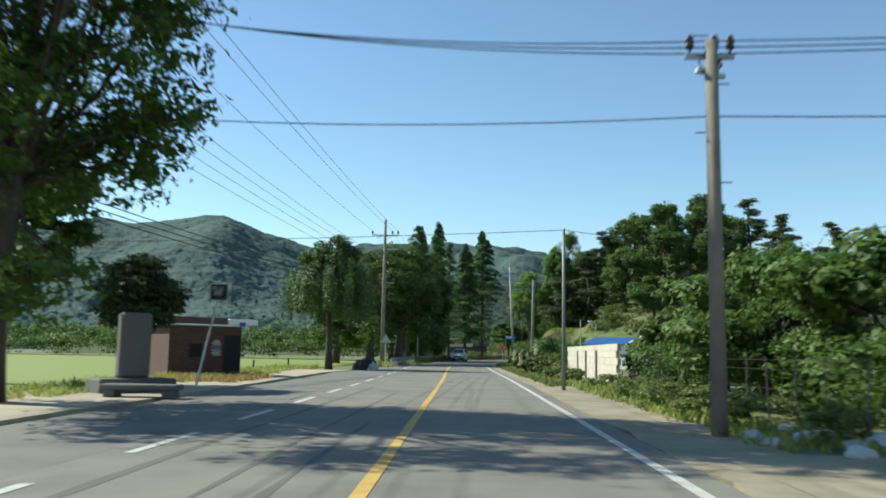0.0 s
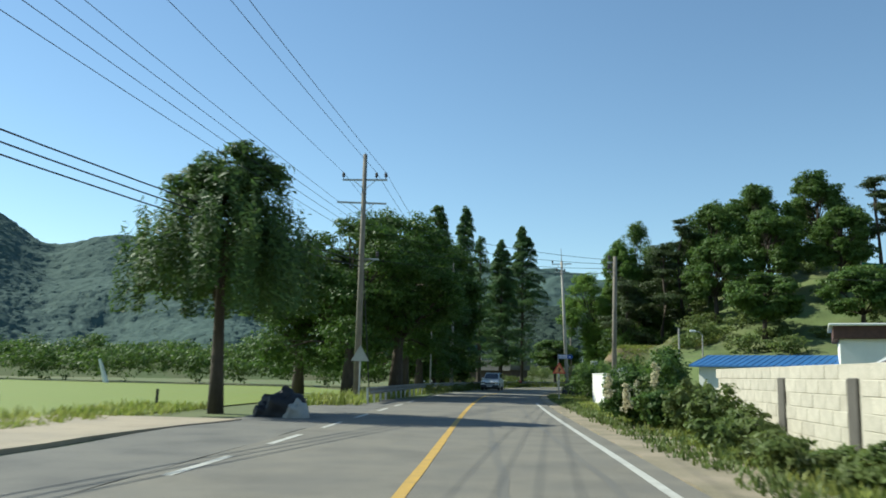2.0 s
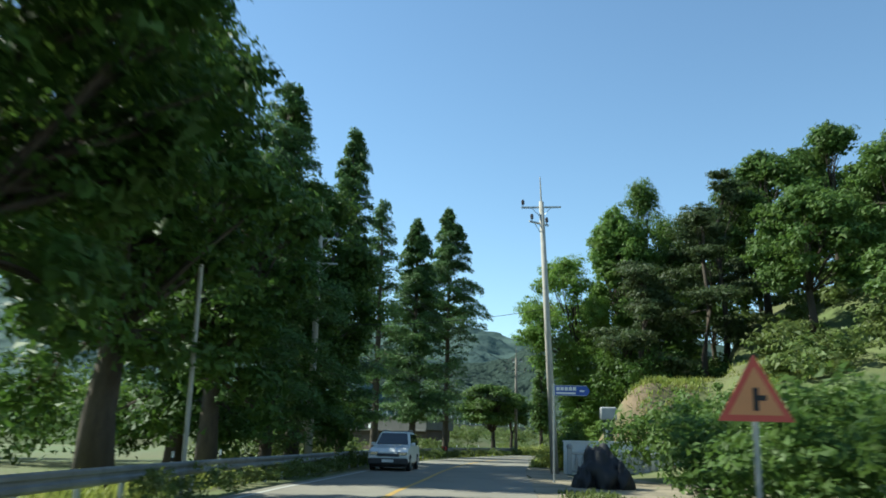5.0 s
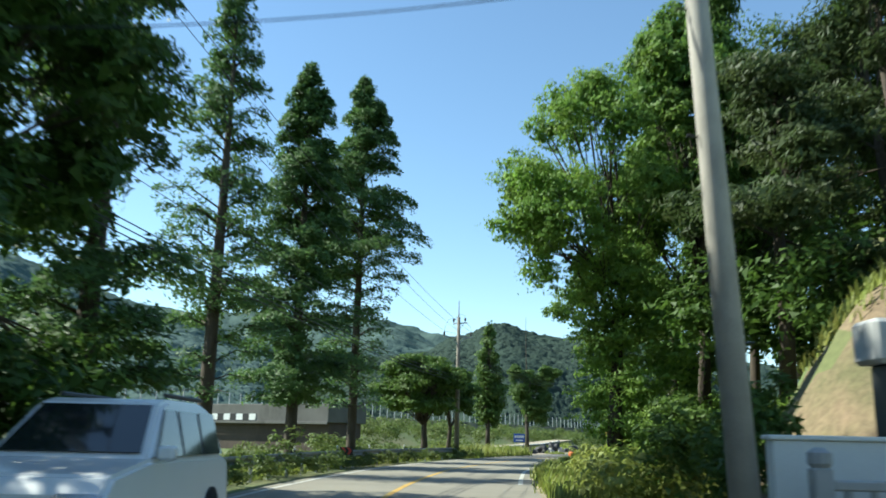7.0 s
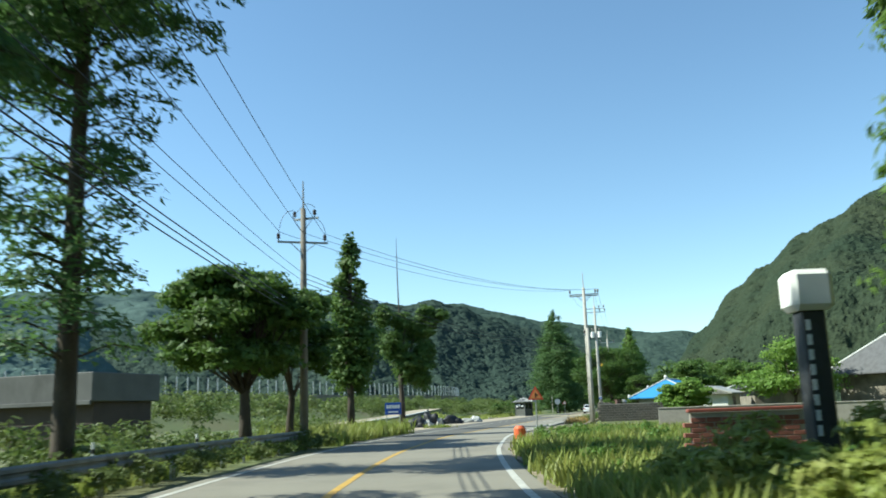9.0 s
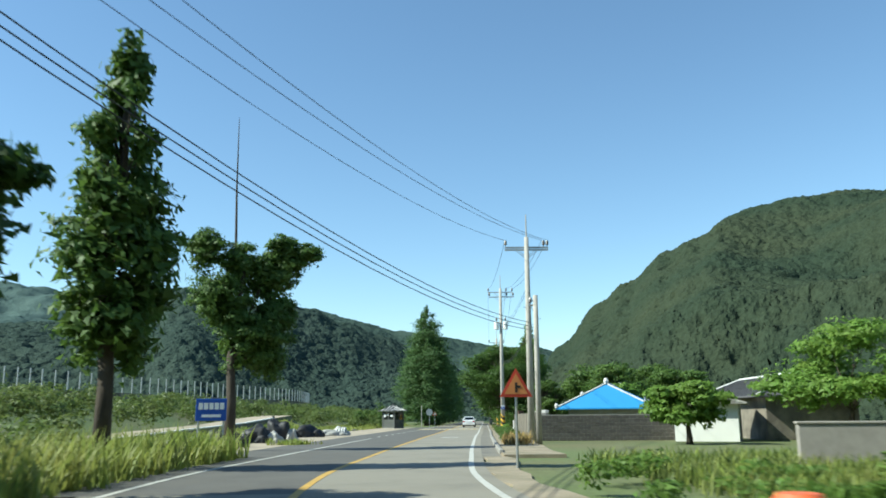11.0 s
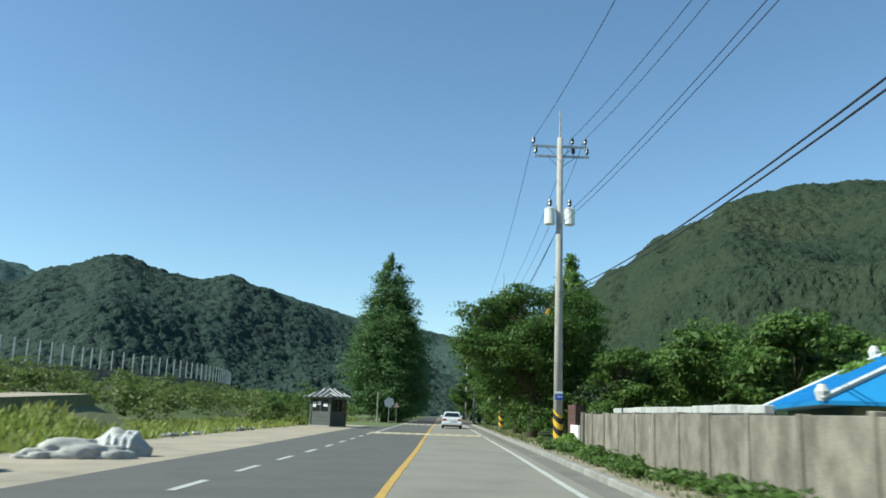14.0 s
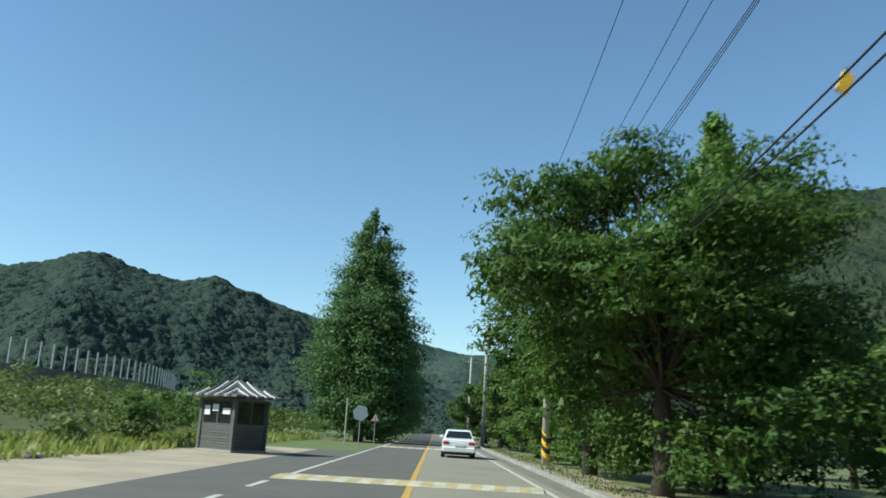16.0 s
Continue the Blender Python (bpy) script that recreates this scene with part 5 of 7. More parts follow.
def ramp_lane():
    """A narrow concrete lane that climbs beside the lay-by, on a low bank with a pale edge."""
    line = [Vector(p) for p in ((17.0, 197.5, 0.2), (21.0, 204.3, 0.4), (25.0, 211.0, 0.62), (31.8, 223.0, 0.92), (36.5, 231.0, 1.3), (41.0, 239.0, 1.6))]
    way = Vector((0.5, 0.866, 0))
    out = Vector((-0.866, 0.5, 0))
    vs, fs = [], []
    for i, p in enumerate(line):
        vs += [p - out * 2.6 - Vector((0, 0, p.z + 0.08)), p - out * 0.1 - Vector((0, 0, min(0.5, p.z))), p + out * 0.15, p + out * 3.2, p + out * 5.0 - Vector((0, 0, p.z + 0.08))]
        for j in range(4):
            if i:
                k = 5 * i + j
                fs.append((k - 5, k - 4, k + 1, k))
    ob = link("ramp_lane", raw_mesh("ramp_lane", vs, fs), MEADOW)
    ob.data.materials.append(APRON)
    for k, f in enumerate(ob.data.polygons):
        f.material_index = 1 if k % 4 == 2 else 0
    tagged(ob, "narrow concrete lane climbing on a grassy bank", "road", kind="structure")
    for nm, mat, prof, label, cat in (("lane_wall", OLD_SHADED_CONCRETE, ((-0.02, -0.55), (-0.02, 0.0), (0.2, 0.0), (0.2, -0.1)), "low grey concrete wall along the climbing lane", "wall"),
                                      ("lane_kerb", TILE_EDGE, ((-0.05, 0.004), (-0.05, 0.09), (0.24, 0.09), (0.24, 0.004)), "pale coping of the low lane wall", "kerb")):
        vs, fs = [], []
        for i, p in enumerate(line[:5]):
            vs += [p + out * a + Vector((0, 0, z)) for a, z in prof]
            for j in range(3):
                if i:
                    k = 4 * i + j
                    fs.append((k - 4, k - 3, k + 1, k))
        tagged(link(nm, raw_mesh(nm, vs, fs), mat), label, cat, kind="structure")
    post = part("end_post", box(bmesh.new(), -0.1, 0.1, -0.1, 0.1, -0.6, 0.25, 0.015), OLD_SHADED_CONCRETE)
    post.matrix_world = Matrix.Translation(line[4] + way * 0.15) @ pose(0, 0, 0, 0, 0, -30)
    tagged(post, "short concrete post at the lane wall's end", "post", kind="structure")
    rs = random.Random(77)
    spots = []
    for _ in range(900):
        u, q = rs.random() * 3.999 + 0.5, rs.random()
        i = min(4, int(u))
        p = line[i].lerp(line[i + 1], u - i) if i < 5 else line[5]
        spots.append(tuple(p - out * (0.15 + 2.9 * q) - Vector((0, 0, min(0.5, p.z) + (p.z - min(0.5, p.z)) * q))))
    tufts("bank_grass", spots, 0.32, 53, GRASS, "tall grass on the bank below the lane", 9, 0.2, 0.06)


ramp_lane()
# The deck's shaded face is put into its dark concrete colour.
t = thing("underpass", (-6.5, 195.5, 0), "concrete road bridge, coloured dark for shade, with a striped clearance board", "bridge", turn=-38)
part("deck", box(bmesh.new(), -34, 12, 0, 6, 2.6, 4.3, 0.05), OLD_SHADED_CONCRETE, t)
# Shade under the deck is part of the abutment's colour.
part("abutment", box(bmesh.new(), -15.9, 11.7, 0.5, 5.6, -0.2, 2.6, 0.05), BROWN_SHADED_CONCRETE, t)
# Sunlight on this rounded end is put in as a paler material.
part("abutment_end", tube(bmesh.new(), [(-15.9, 1.6, -0.2), (-15.9, 1.6, 1.9), (-15.9, 1.6, 2.6)], [1.05, 1.1, 1.5], 16), MORTAR, t, "rounded end of the abutment, coloured pale for sunlight", smooth=True)
part("edge_beam", box(bmesh.new(), -34, 12, -0.18, -0.02, 2.42, 2.66, 0.02), OLD_SHADED_CONCRETE, t)
for k in range(7):
    part("stripe", box(bmesh.new(), -2.9 + k * 0.85, -2.9 + (k + 1) * 0.85, -0.06, -0.02, 2.75, 3.35), (SIGN_WHITE, MATT_BLACK)[k % 2], t)


# ---- trees ----
def metasequoia(x, y, h, r, seed, label, first=2.2, density=70, name="metasequoia", group="roadside conifers", leaf=0.218, power=0.72, trunk=0.3, step=0.62, low=None):
    """A tall pointed conifer: a straight trunk, boughs that rise and then droop, and feathery sprays along them."""
    rs = np.random.RandomState(seed)
    t = thing(name, (x, y, -0.05), label, "tree", group)
    bm = bmesh.new()
    tube(bm, [(0, 0, -0.15), (0, 0, 0.6), (0.04, 0, h * 0.5), (0, 0.03, h * 0.97)], [trunk * 1.5, trunk, trunk * 0.6, 0.03], 9)
    part("trunk", bm, BARK, t, smooth=True)
    bm = bmesh.new()
    cloud = []
    z = low or first
    while z < h - 0.3:
        f = max(0.0, (z - first) / (h - first))
        swell = 0.72 + 0.4 * min(1, f / 0.12) if z >= first else 0.5
        dense = density if z >= first else density * 0.3
        for k in range(rs.randint(3, 6)):
            a = rs.rand() * 6.283
            reach = (r * (1 - f) ** power * min(1.0, swell) + 0.35) * (0.55 + 0.55 * rs.rand())
            out = np.array([math.cos(a), math.sin(a)])
            rise = (0.28 + 0.35 * f) * reach

            def at(u):
                return np.stack([out[0] * reach * u, out[1] * reach * u, z + rise * (np.sin(u * 2.2) * 0.9 - 0.25 * u * u)], -1)
            p = at(np.array([0.0, 0.5, 1.0]))
            if reach > 0.9:
                tube(bm, [Vector(q) for q in p], [0.05, 0.03, 0.01], 4, cap=False)
            m = int(dense * (reach + 0.5))
            u = 0.16 + 0.84 * rs.rand(m) ** 0.75
            q = at(u)
            wide = 0.16 + 0.22 * reach * (0.4 + np.sin(u * 2.6) * 0.6)
            side = rs.normal(size=m).clip(-1.6, 1.6) * wide * 0.62
            q[:, 0] += -out[1] * side
            q[:, 1] += out[0] * side
            q[:, 2] += rs.normal(size=m) * 0.13 - np.abs(side) * 0.35
            cloud.append(np.concatenate([q, np.tile([out[0] * 0.55, out[1] * 0.55, 0.5], (m, 1))], 1))
        z += step * (0.7 + 0.6 * rs.rand()) * (1 - 0.45 * f)
    m = 160
    tip = np.stack([rs.normal(size=m) * 0.14, rs.normal(size=m) * 0.14, h - 1.4 * rs.rand(m) ** 1.5 + 0.2], 1)
    cloud.append(np.concatenate([tip, tip * [4, 4, 0] + [0, 0, 0.3]], 1))
    tagged(part("branchwork", bm, BARK, t, smooth=True), kind="stuff")
    link("crown", leaf_mesh("crown", np.concatenate(cloud), leaf, seed, 0.45, 0.3), LEAF_META, t)
    return t


metasequoia(-5.2, 118.0, 18.5, 4.4, 36, "tall feathery conifer with a dark straight trunk", 2.0, 130, low=1.0)
metasequoia(-2.95, 130.3, 21.0, 3.1, 31, "tall feathery conifer with a dark straight trunk", 2.4, 110, leaf=0.24)
metasequoia(-1.4, 140.5, 19.1, 3.0, 33, "tall feathery conifer with sparse boughs", 3.4, 60, low=2.6, leaf=0.22)
metasequoia(1.3, 149.8, 20.2, 3.6, 34, "tall feathery conifer with a dense dark crown", 2.8, 115, leaf=0.25, step=0.52)
metasequoia(4.4, 159.2, 23.8, 4.7, 35, "tall feathery conifer with wide middle boughs", 10.2, 120, low=3.0, power=0.85, leaf=0.26, step=0.52)


def poplar(x, y, h, r, seed, label, n=9000, first=1.0, mat=LEAF_MID, leaf=0.24, group="", name="poplar", trunk=0.2):
    lobes = cone_lobes(first, h - 0.5, r, 12, seed, per=5, power=0.62, flat=0.8)
    return tree(name, x, y, -0.05, lobes, h * 0.85, trunk, mat, n, leaf, label, "tree", group, seed, 18, 0.3, 0.0, 0.7)


poplar(17.0, 183.0, 11.5, 1.5, 41, "slender upright tree with a bare lower trunk", 7000, 3.2)
t = tree("topped_tree", 23.2, 194.5, -0.05, [tuple(1.06 * v for v in l) for l in ((0.3, 0, 4.2, 1.1, 1.1, 1.3), (-0.5, 0, 5.6, 1.2, 1.1, 1.2), (1.3, 0.2, 6.6, 1.2, 1.1, 1.1), (-1.2, 0, 7.6, 0.7, 0.7, 1.0), (1.9, 0, 7.9, 0.7, 0.7, 0.7), (0.2, 0, 7.2, 0.8, 0.8, 0.9), (1.2, -0.4, 4.2, 1.0, 1.0, 1.2),
         (2.6, 0.0, 7.7, 0.9, 0.9, 0.6), (1.9, 0.3, 7.0, 0.8, 0.8, 0.7), (1.7, -0.2, 5.0, 0.8, 0.8, 1.1), (1.3, 0.1, 3.4, 0.8, 0.8, 0.9))], 7.5, 0.2,
         LEAF_MID, 36000, 0.15, "small forked tree with a dead upright leader", seed=42)
bm = tube(bmesh.new(), [(0, 0, 7.3), (-0.1, 0, 11.0), (-0.12, 0, 14.2)], [0.07, 0.04, 0.012], 6)
part("dead_leader", bm, BARK, t)
tree("round_tree", 10.0, 170.3, -0.05, round_lobes(-0.8, 0.2, 5.0, 4.2, 4.0, 2.6, 30, 43, 0.3), 4.6, 0.24, LEAF_MID, 20000, 0.24, "round-crowned tree with a short trunk behind the guard rail", seed=43)
tree("round_tree", 12.4, 175.0, -0.05, round_lobes(0, 0, 4.9, 2.3, 2.3, 2.0, 10, 44), 4.3, 0.18, LEAF_DARK, 8000, 0.24, "smaller dark round tree beside the power pole", seed=44)


def willow(x, y, h, seed, label):
    rs = np.random.RandomState(seed)
    lobes = round_lobes(0, 0, h * 0.7, 2.4, 2.4, h * 0.28, 18, seed, 0.24) + [(0.5, 0, h * 0.93, 0.8, 0.8, 0.6), (-0.8, 0.3, h * 0.88, 0.8, 0.8, 0.6), (1.5, 0, h * 0.84, 0.7, 0.7, 0.6), (-1.7, 0, h * 0.8, 0.7, 0.7, 0.6)]
    strands = []
    tuft = rs.rand(17, 3)
    for k in range(460):
        b = rs.randint(17)
        a, q = b * 0.3696 + tuft[b, 1] * 0.2 + rs.normal() * 0.07, 0.8 + (1.4 + 1.6 * tuft[b, 0]) * rs.rand() ** 0.6
        z1 = h * (0.96 - 0.1 * q) * (0.85 + 0.2 * tuft[b, 0]) + rs.normal() * 0.4
        z0 = max(2.9 + 1.5 * tuft[b, 2], z1 - 2.0 - 2.8 * rs.rand())
        m = max(4, int((z1 - z0) / 0.06))
        zz = np.linspace(z1, z0, m)
        strands.append(np.stack([q * np.cos(a) + 0.1 * rs.normal(size=m), q * np.sin(a) + 0.08 * rs.normal(size=m), zz], 1))
    return tree("willow", x, y, -0.05, lobes, h * 0.7, 0.22, LEAF_WILLOW, 9000, 0.24, label, "tree", "", seed, 22, 0.22, 0.7, 0.34, extra=np.concatenate(strands))


willow(-7.9, 62.2, 9.6, 51, "weeping willow with a straight trunk at the field's edge")


def zelkova(x, y, h, r, seed, label, n=22000, mat=LEAF_DARK, first=2.2, leaf=0.24, count=22, skirt=0.0, trunk=0.34):
    lobes = round_lobes(0, 0, (h + first) / 2 + 0.3, r, r, (h - first) / 2 * 1.1, count * 2, seed, 0.23)
    rs = random.Random(seed)
    for k in range(9):
        a, q, s = k * 2.4, r * rs.uniform(0.12, 0.42), r * rs.uniform(0.2, 0.28)
        lobes.append((q * math.cos(a), q * math.sin(a), first + 0.4 + (h * 0.62 - first) * k / 8, s, s, s * 0.8))
    for k in range(round(14 * skirt)):
        a, q = k * 2.4, r * rs.uniform(0.45, 0.95)
        s = r * rs.uniform(0.2, 0.32)
        if abs(s_of(x + q * math.cos(a), y + q * math.sin(a))[1]) - s < 4.5:
            continue
        lobes.append((q * math.cos(a), q * math.sin(a), first * rs.uniform(0.55, 1.35) + 0.3, s, s, s * 0.75))
    return tree("zelkova", x, y, -0.05, lobes, h * 0.6, trunk, mat, n, leaf, label, "tree", "broad roadside trees", seed, 24, 0.23)


zelkova(-7.6, 84.6, 10.9, 5.8, 61, "broad dark green roadside tree with a spreading crown", 46000, leaf=0.17, skirt=0.4, first=2.6)
zelkova(-11.5, 88.0, 9.6, 4.6, 69, "broad dark green tree at the field's corner", 18000, leaf=0.2, skirt=0.3, first=2.7)
zelkova(-5.4, 90.0, 12.1, 5.3, 62, "broad dark green roadside tree with a spreading crown", 34000, leaf=0.19, skirt=0.2, first=2.9, trunk=0.42)
zelkova(-6.0, 99.5, 12.7, 5.0, 63, "broad dark green roadside tree with a spreading crown", 24000, skirt=0.2, first=2.9, trunk=0.4)
zelkova(-5.8, 109.5, 12.0, 4.6, 64, "broad dark green roadside tree with a spreading crown", 22000, skirt=0.3, first=2.7)
zelkova(-8.2, 114.0, 12.0, 4.4, 68, "broad dark tree beside the conifers", 22000, first=1.4, skirt=0.8)
zelkova(-4.9, 124.2, 15.2, 5.3, 65, "broad dark green roadside tree with a spreading crown", 66000, leaf=0.22, skirt=1.0)
tree("clipped_tree", -8.7, 29.6, -0.05, round_lobes(0, 0, 2.85, 1.55, 1.55, 1.45, 26, 100, 0.34), 2.6, 0.16, LEAF_PINE, 22000, 0.13, "dark clipped round tree behind the memorial stone", "tree", seed=100)
zelkova(-14.8, 32.0, 9.0, 3.6, 66, "old shade tree beside the forecourt", 20000, first=2.6, count=20)
zelkova(-9.0, 22.0, 16.4, 5.9, 67, "old shade tree close to the road", 32000, LEAF_DARK, 2.4, 0.21)


tree("oak", 16.4, 137.4, knoll_z(16.4, 137.4) - 0.1, round_lobes(-0.4, 0, 12.2, 3.2, 3.2, 6.6, 36, 98, 0.26), 12.5, 0.24, LEAF_LIGHT, 34000, 0.2, "slender tall tree at the edge of the wood", "tree", "trees on the knoll", 98)


def pine(x, y, z, h, seed, label, r=2.6, mat=LEAF_PINE, n=9000):
    rs = random.Random(seed)
    lobes = []
    for k in range(11):
        f = 0.38 + 0.6 * k / 10
        a = rs.uniform(0, 6.28)
        q = r * (1.15 - f) * rs.uniform(0.5, 1.2)
        s = r * rs.uniform(0.35, 0.55) * (1.25 - 0.6 * f)
        lobes.append((q * math.cos(a), q * math.sin(a), h * f, s, s, s * 0.42))
    return tree("pine", x, y, z, lobes, h * 0.95, 0.2, mat, n, 0.26, label, "tree", "trees on the knoll", seed, 14, 0.3, 0.0, 0.35)


for i, (x, y, h, kind) in enumerate([(15.5, 130.5, 10.5, 0), (18.6, 139.5, 22, 1), (20, 131.5, 13, 0), (21.5, 143.5, 17, 1), (23, 136, 14, 0), (27, 149, 16, 1), (32, 151, 17.5, 1), (37, 150, 16.5, 1), (42.5, 151, 17, 1),
                                     (48, 150, 14.5, 1), (27, 138, 13, 1), (33, 139, 13, 1), (40, 138, 13, 1), (47, 137, 12, 0), (54, 143, 13, 0), (25, 127, 10, 1), (31, 128, 11, 1), (38, 126, 10, 1), (46, 125, 9, 0), (58, 132, 13, 0),
                                     (27, 117, 7, 1), (35, 114, 7, 1), (62, 120, 12, 0), (54, 112, 9, 1)]):
    z = knoll_z(x, y) - 0.15
    if kind == 0:
        pine(x, y, z, h, 70 + i, "tall pine with a bare trunk on the knoll", 3.6, n=11000)
    else:
        tree("oak", x, y, z, round_lobes(0, 0, h * 0.58, 4.2, 4.2, h * 0.42, 34, 70 + i, 0.26), h * 0.6, 0.24, LEAF_MID, 34000 if i in (1, 3) else 15000, 0.16 if i in (1, 3) else 0.27, "leafy broad tree on the knoll", "tree", "trees on the knoll", 70 + i)
tree("oak", 12.6, 136.4, 0.2, round_lobes(-1.0, -0.9, 9.6, 3.6, 3.6, 4.9, 36, 95, 0.25) + [(-3.9, -1.4, 8.0, 0.8, 0.8, 0.6), (-3.4, -1.9, 9.6, 0.9, 0.9, 0.7), (-2.9, -1.2, 6.4, 0.8, 0.8, 0.6), (-0.7, 0, 5.2, 1.1, 1.1, 0.9), (-0.5, 0.5, 3.8, 1.0, 1.0, 0.9), (0.0, -0.4, 4.4, 1.2, 1.2, 1.0), (-0.9, -0.8, 6.4, 1.2, 1.2, 0.9), (0.4, -1.4, 6.2, 1.3, 1.3, 1.0),
     (0.6, -1.0, 5.2, 1.4, 1.4, 1.0), (-0.5, 0.6, 2.4, 1.0, 1.0, 0.8), (0.5, -1.0, 2.6, 1.3, 1.3, 1.0), (0.2, 0.2, 1.3, 1.2, 1.2, 0.9), (1.6, -1.6, 3.6, 1.3, 1.3, 1.1), (1.4, -2.4, 1.6, 1.3, 1.3, 1.0)], 8.5, 0.24, LEAF_FRESH, 60000, 0.125,
     "bright leafy tree overhanging the bend", "tree", seed=95, limbs=24)
tree("oak", 16.5, 140.6, 0.4, round_lobes(0.4, 0, 6.4, 3.4, 3.4, 5.4, 30, 96, 0.26) + [(-4.6, 0.1, 5.9, 0.6, 0.6, 0.4), (-3.9, 0.2, 6.5, 0.8, 0.8, 0.6), (-3.2, 0, 7.1, 0.9, 0.9, 0.7), (-2.6, 0, 7.8, 1.0, 1.0, 0.8), (-2.6, 0.3, 2.7, 0.8, 0.8, 0.6), (-1.2, -1.5, 2.0, 1.2, 1.2, 0.9), (0.6, -2.2, 1.8, 1.3, 1.3, 1.0), (-1.6, 1.0, 1.4, 1.0, 1.0, 0.8), (-1.6, 1.5, 2.2, 0.9, 0.9, 0.8), (-1.5, 1.4, 3.6, 0.9, 0.9, 0.8), (-1.3, 1.2, 5.0, 0.9, 0.9, 0.8)], 7.0, 0.24, LEAF_LIGHT, 62000, 0.13,
     "leafy tree with low boughs above the bank", "tree", seed=96, limbs=30)
rk = random.Random(3)
shrub_belt("knoll_undergrowth", [(x, y, knoll_z(x, y) - 0.1, rk.uniform(1.2, 2.2), rk.uniform(1.0, 2.4)) for x, y in [(rk.uniform(14, 56), rk.uniform(108, 150)) for _ in range(120)] if knoll_z(x, y) > 2.5], 20, WEEDS, "undergrowth beneath the trees on the knoll", 420, 0.3)

# beside the lay-by and beyond the village
for i, (d, y, h, r) in enumerate([(-6.3, 288.5, 21.4, 4.0), (-6.3, 300, 18.5, 3.6), (-6.3, 312, 18, 3.4), (-6.3, 328, 18, 3.4), (-6.3, 348, 18, 3.4), (-6.3, 370, 18, 3.4), (-6.3, 396, 18, 3.4)], 1):
    p = along(S(y), d)
    lobes = cone_lobes(1.6, h - 1.2, r * 1.42, 18, 110 + i, per=8, power=0.48, flat=0.8)
    tree("avenue_conifer", p.x, p.y, -0.05, lobes, h * 0.9, 0.34, LEAF_META, (0, 66000, 36000, 18000, 12000, 9000, 7000, 7000)[i], 0.27 if i < 3 else 0.4, "tall pointed conifer lining the road", "tree", "conifer avenue", 110 + i, 16, 0.28, 0.25, 0.5, limbs=False)
for i, (x, y, h, r) in enumerate([(66.1, 239.9, 9.3, 6.3), (71.2, 248.3, 9.0, 5.4), (65.6, 231.2, 4.8, 2.2), (79.5, 258.5, 7.0, 3.8), (86.0, 268.5, 7.5, 3.8), (93.5, 281.5, 7.8, 3.8), (101, 295, 8, 3.8), (111, 312, 8, 4), (124, 334, 8, 4), (140, 361, 8.5, 4.2)]):
    zelkova(x, y, h, r, 130 + i, "broad leafy cherry tree over the wall and verge", (60000, 40000, 15000, 15000, 12000, 9000, 7000, 6000, 5000, 5000)[i], LEAF_DARK if i < 2 else LEAF_MID, 1.3, (0.15, 0.17, 0.14, 0.22)[i] if i < 4 else 0.3, 30 if i < 2 else 16, 0.6 if i < 2 else 0.8, 0.24)
poplar(71.0, 242.2, 11.9, 2.3, 150, "tall shaggy tree rising above the cherry trees", 9000, 5.0, LEAF_LIGHT, 0.24, "", "ailanthus", 0.2)
for i, (x, y, h, r) in enumerate([(71, 229, 6.6, 4.0), (77, 236, 6.8, 4.0), (84, 246, 7, 4.0), (66.5, 222, 5.9, 3.4), (90, 252, 6.4, 3.8), (50.5, 186.0, 5.6, 4.0), (60, 213, 3.8, 2.0), (44, 190, 3.0, 2.0), (75, 226, 6.4, 3.8), (72, 219, 6.0, 3.6), (81, 232, 6.6, 4.0)]):
    tree("orchard_tree", x, y, -0.05, round_lobes(0, 0, h * 0.6, r, r, h * 0.42, 12, 160 + i, 0.4), h * 0.5, 0.14, LEAF_FRESH if i in (5, 6, 7) else LEAF_MID, 8000, 0.24, "low leafy orchard tree behind the wall", "tree", "orchard trees", 160 + i)
for i, (x, y, h, r) in enumerate([(10.2, 27, 4.6, 3.2), (12.5, 32, 4.8, 3.0), (11.0, 21, 4.4, 3.0), (15.5, 25, 4.8, 3.4), (13.5, 18.6, 4.4, 3.0), (11.6, 36.2, 4.4, 2.4), (10.6, 32.0, 3.6, 2.0), (10.2, 37.6, 3.4, 1.7)]):
    tree("persimmon_tree", x, y, -0.05, round_lobes(0, 0, h * 0.5, r, r, h * 0.5, 24, 180 + i, 0.3), h * 0.5, 0.14, LEAF_MID, 12000, 0.19, "bushy fruit tree leaning over the wire fence", "tree", "fruit trees", 180 + i)

# ---- shrubs, weeds and grass ----
rnd = random.Random(7)
shrub_belt("hedgerow", [(x, 114.5 + (x + 12) * -0.03 + d, -0.1 + d * 0.16, rnd.uniform(2, 3.4), rnd.uniform(2.2, 3.4)) for x, d in [(-11 - 105 * (k / 170) + rnd.uniform(-1, 1), (k % 3) * 5 + rnd.uniform(0, 3)) for k in range(170)]], 21, LEAF_MID, "overgrown green hedge beyond the rice field", 520, 0.33)
shrub_belt("roadside_bushes", [(*along(s, -7.0 - rnd.uniform(0, 7))[:2], -0.1, rnd.uniform(0.9, 1.7), rnd.uniform(0.7, 1.7)) for s in np.linspace(S(118), S(190), 46)], 22, WEEDS, "tangled bushes behind the guard rail", 420, 0.2)
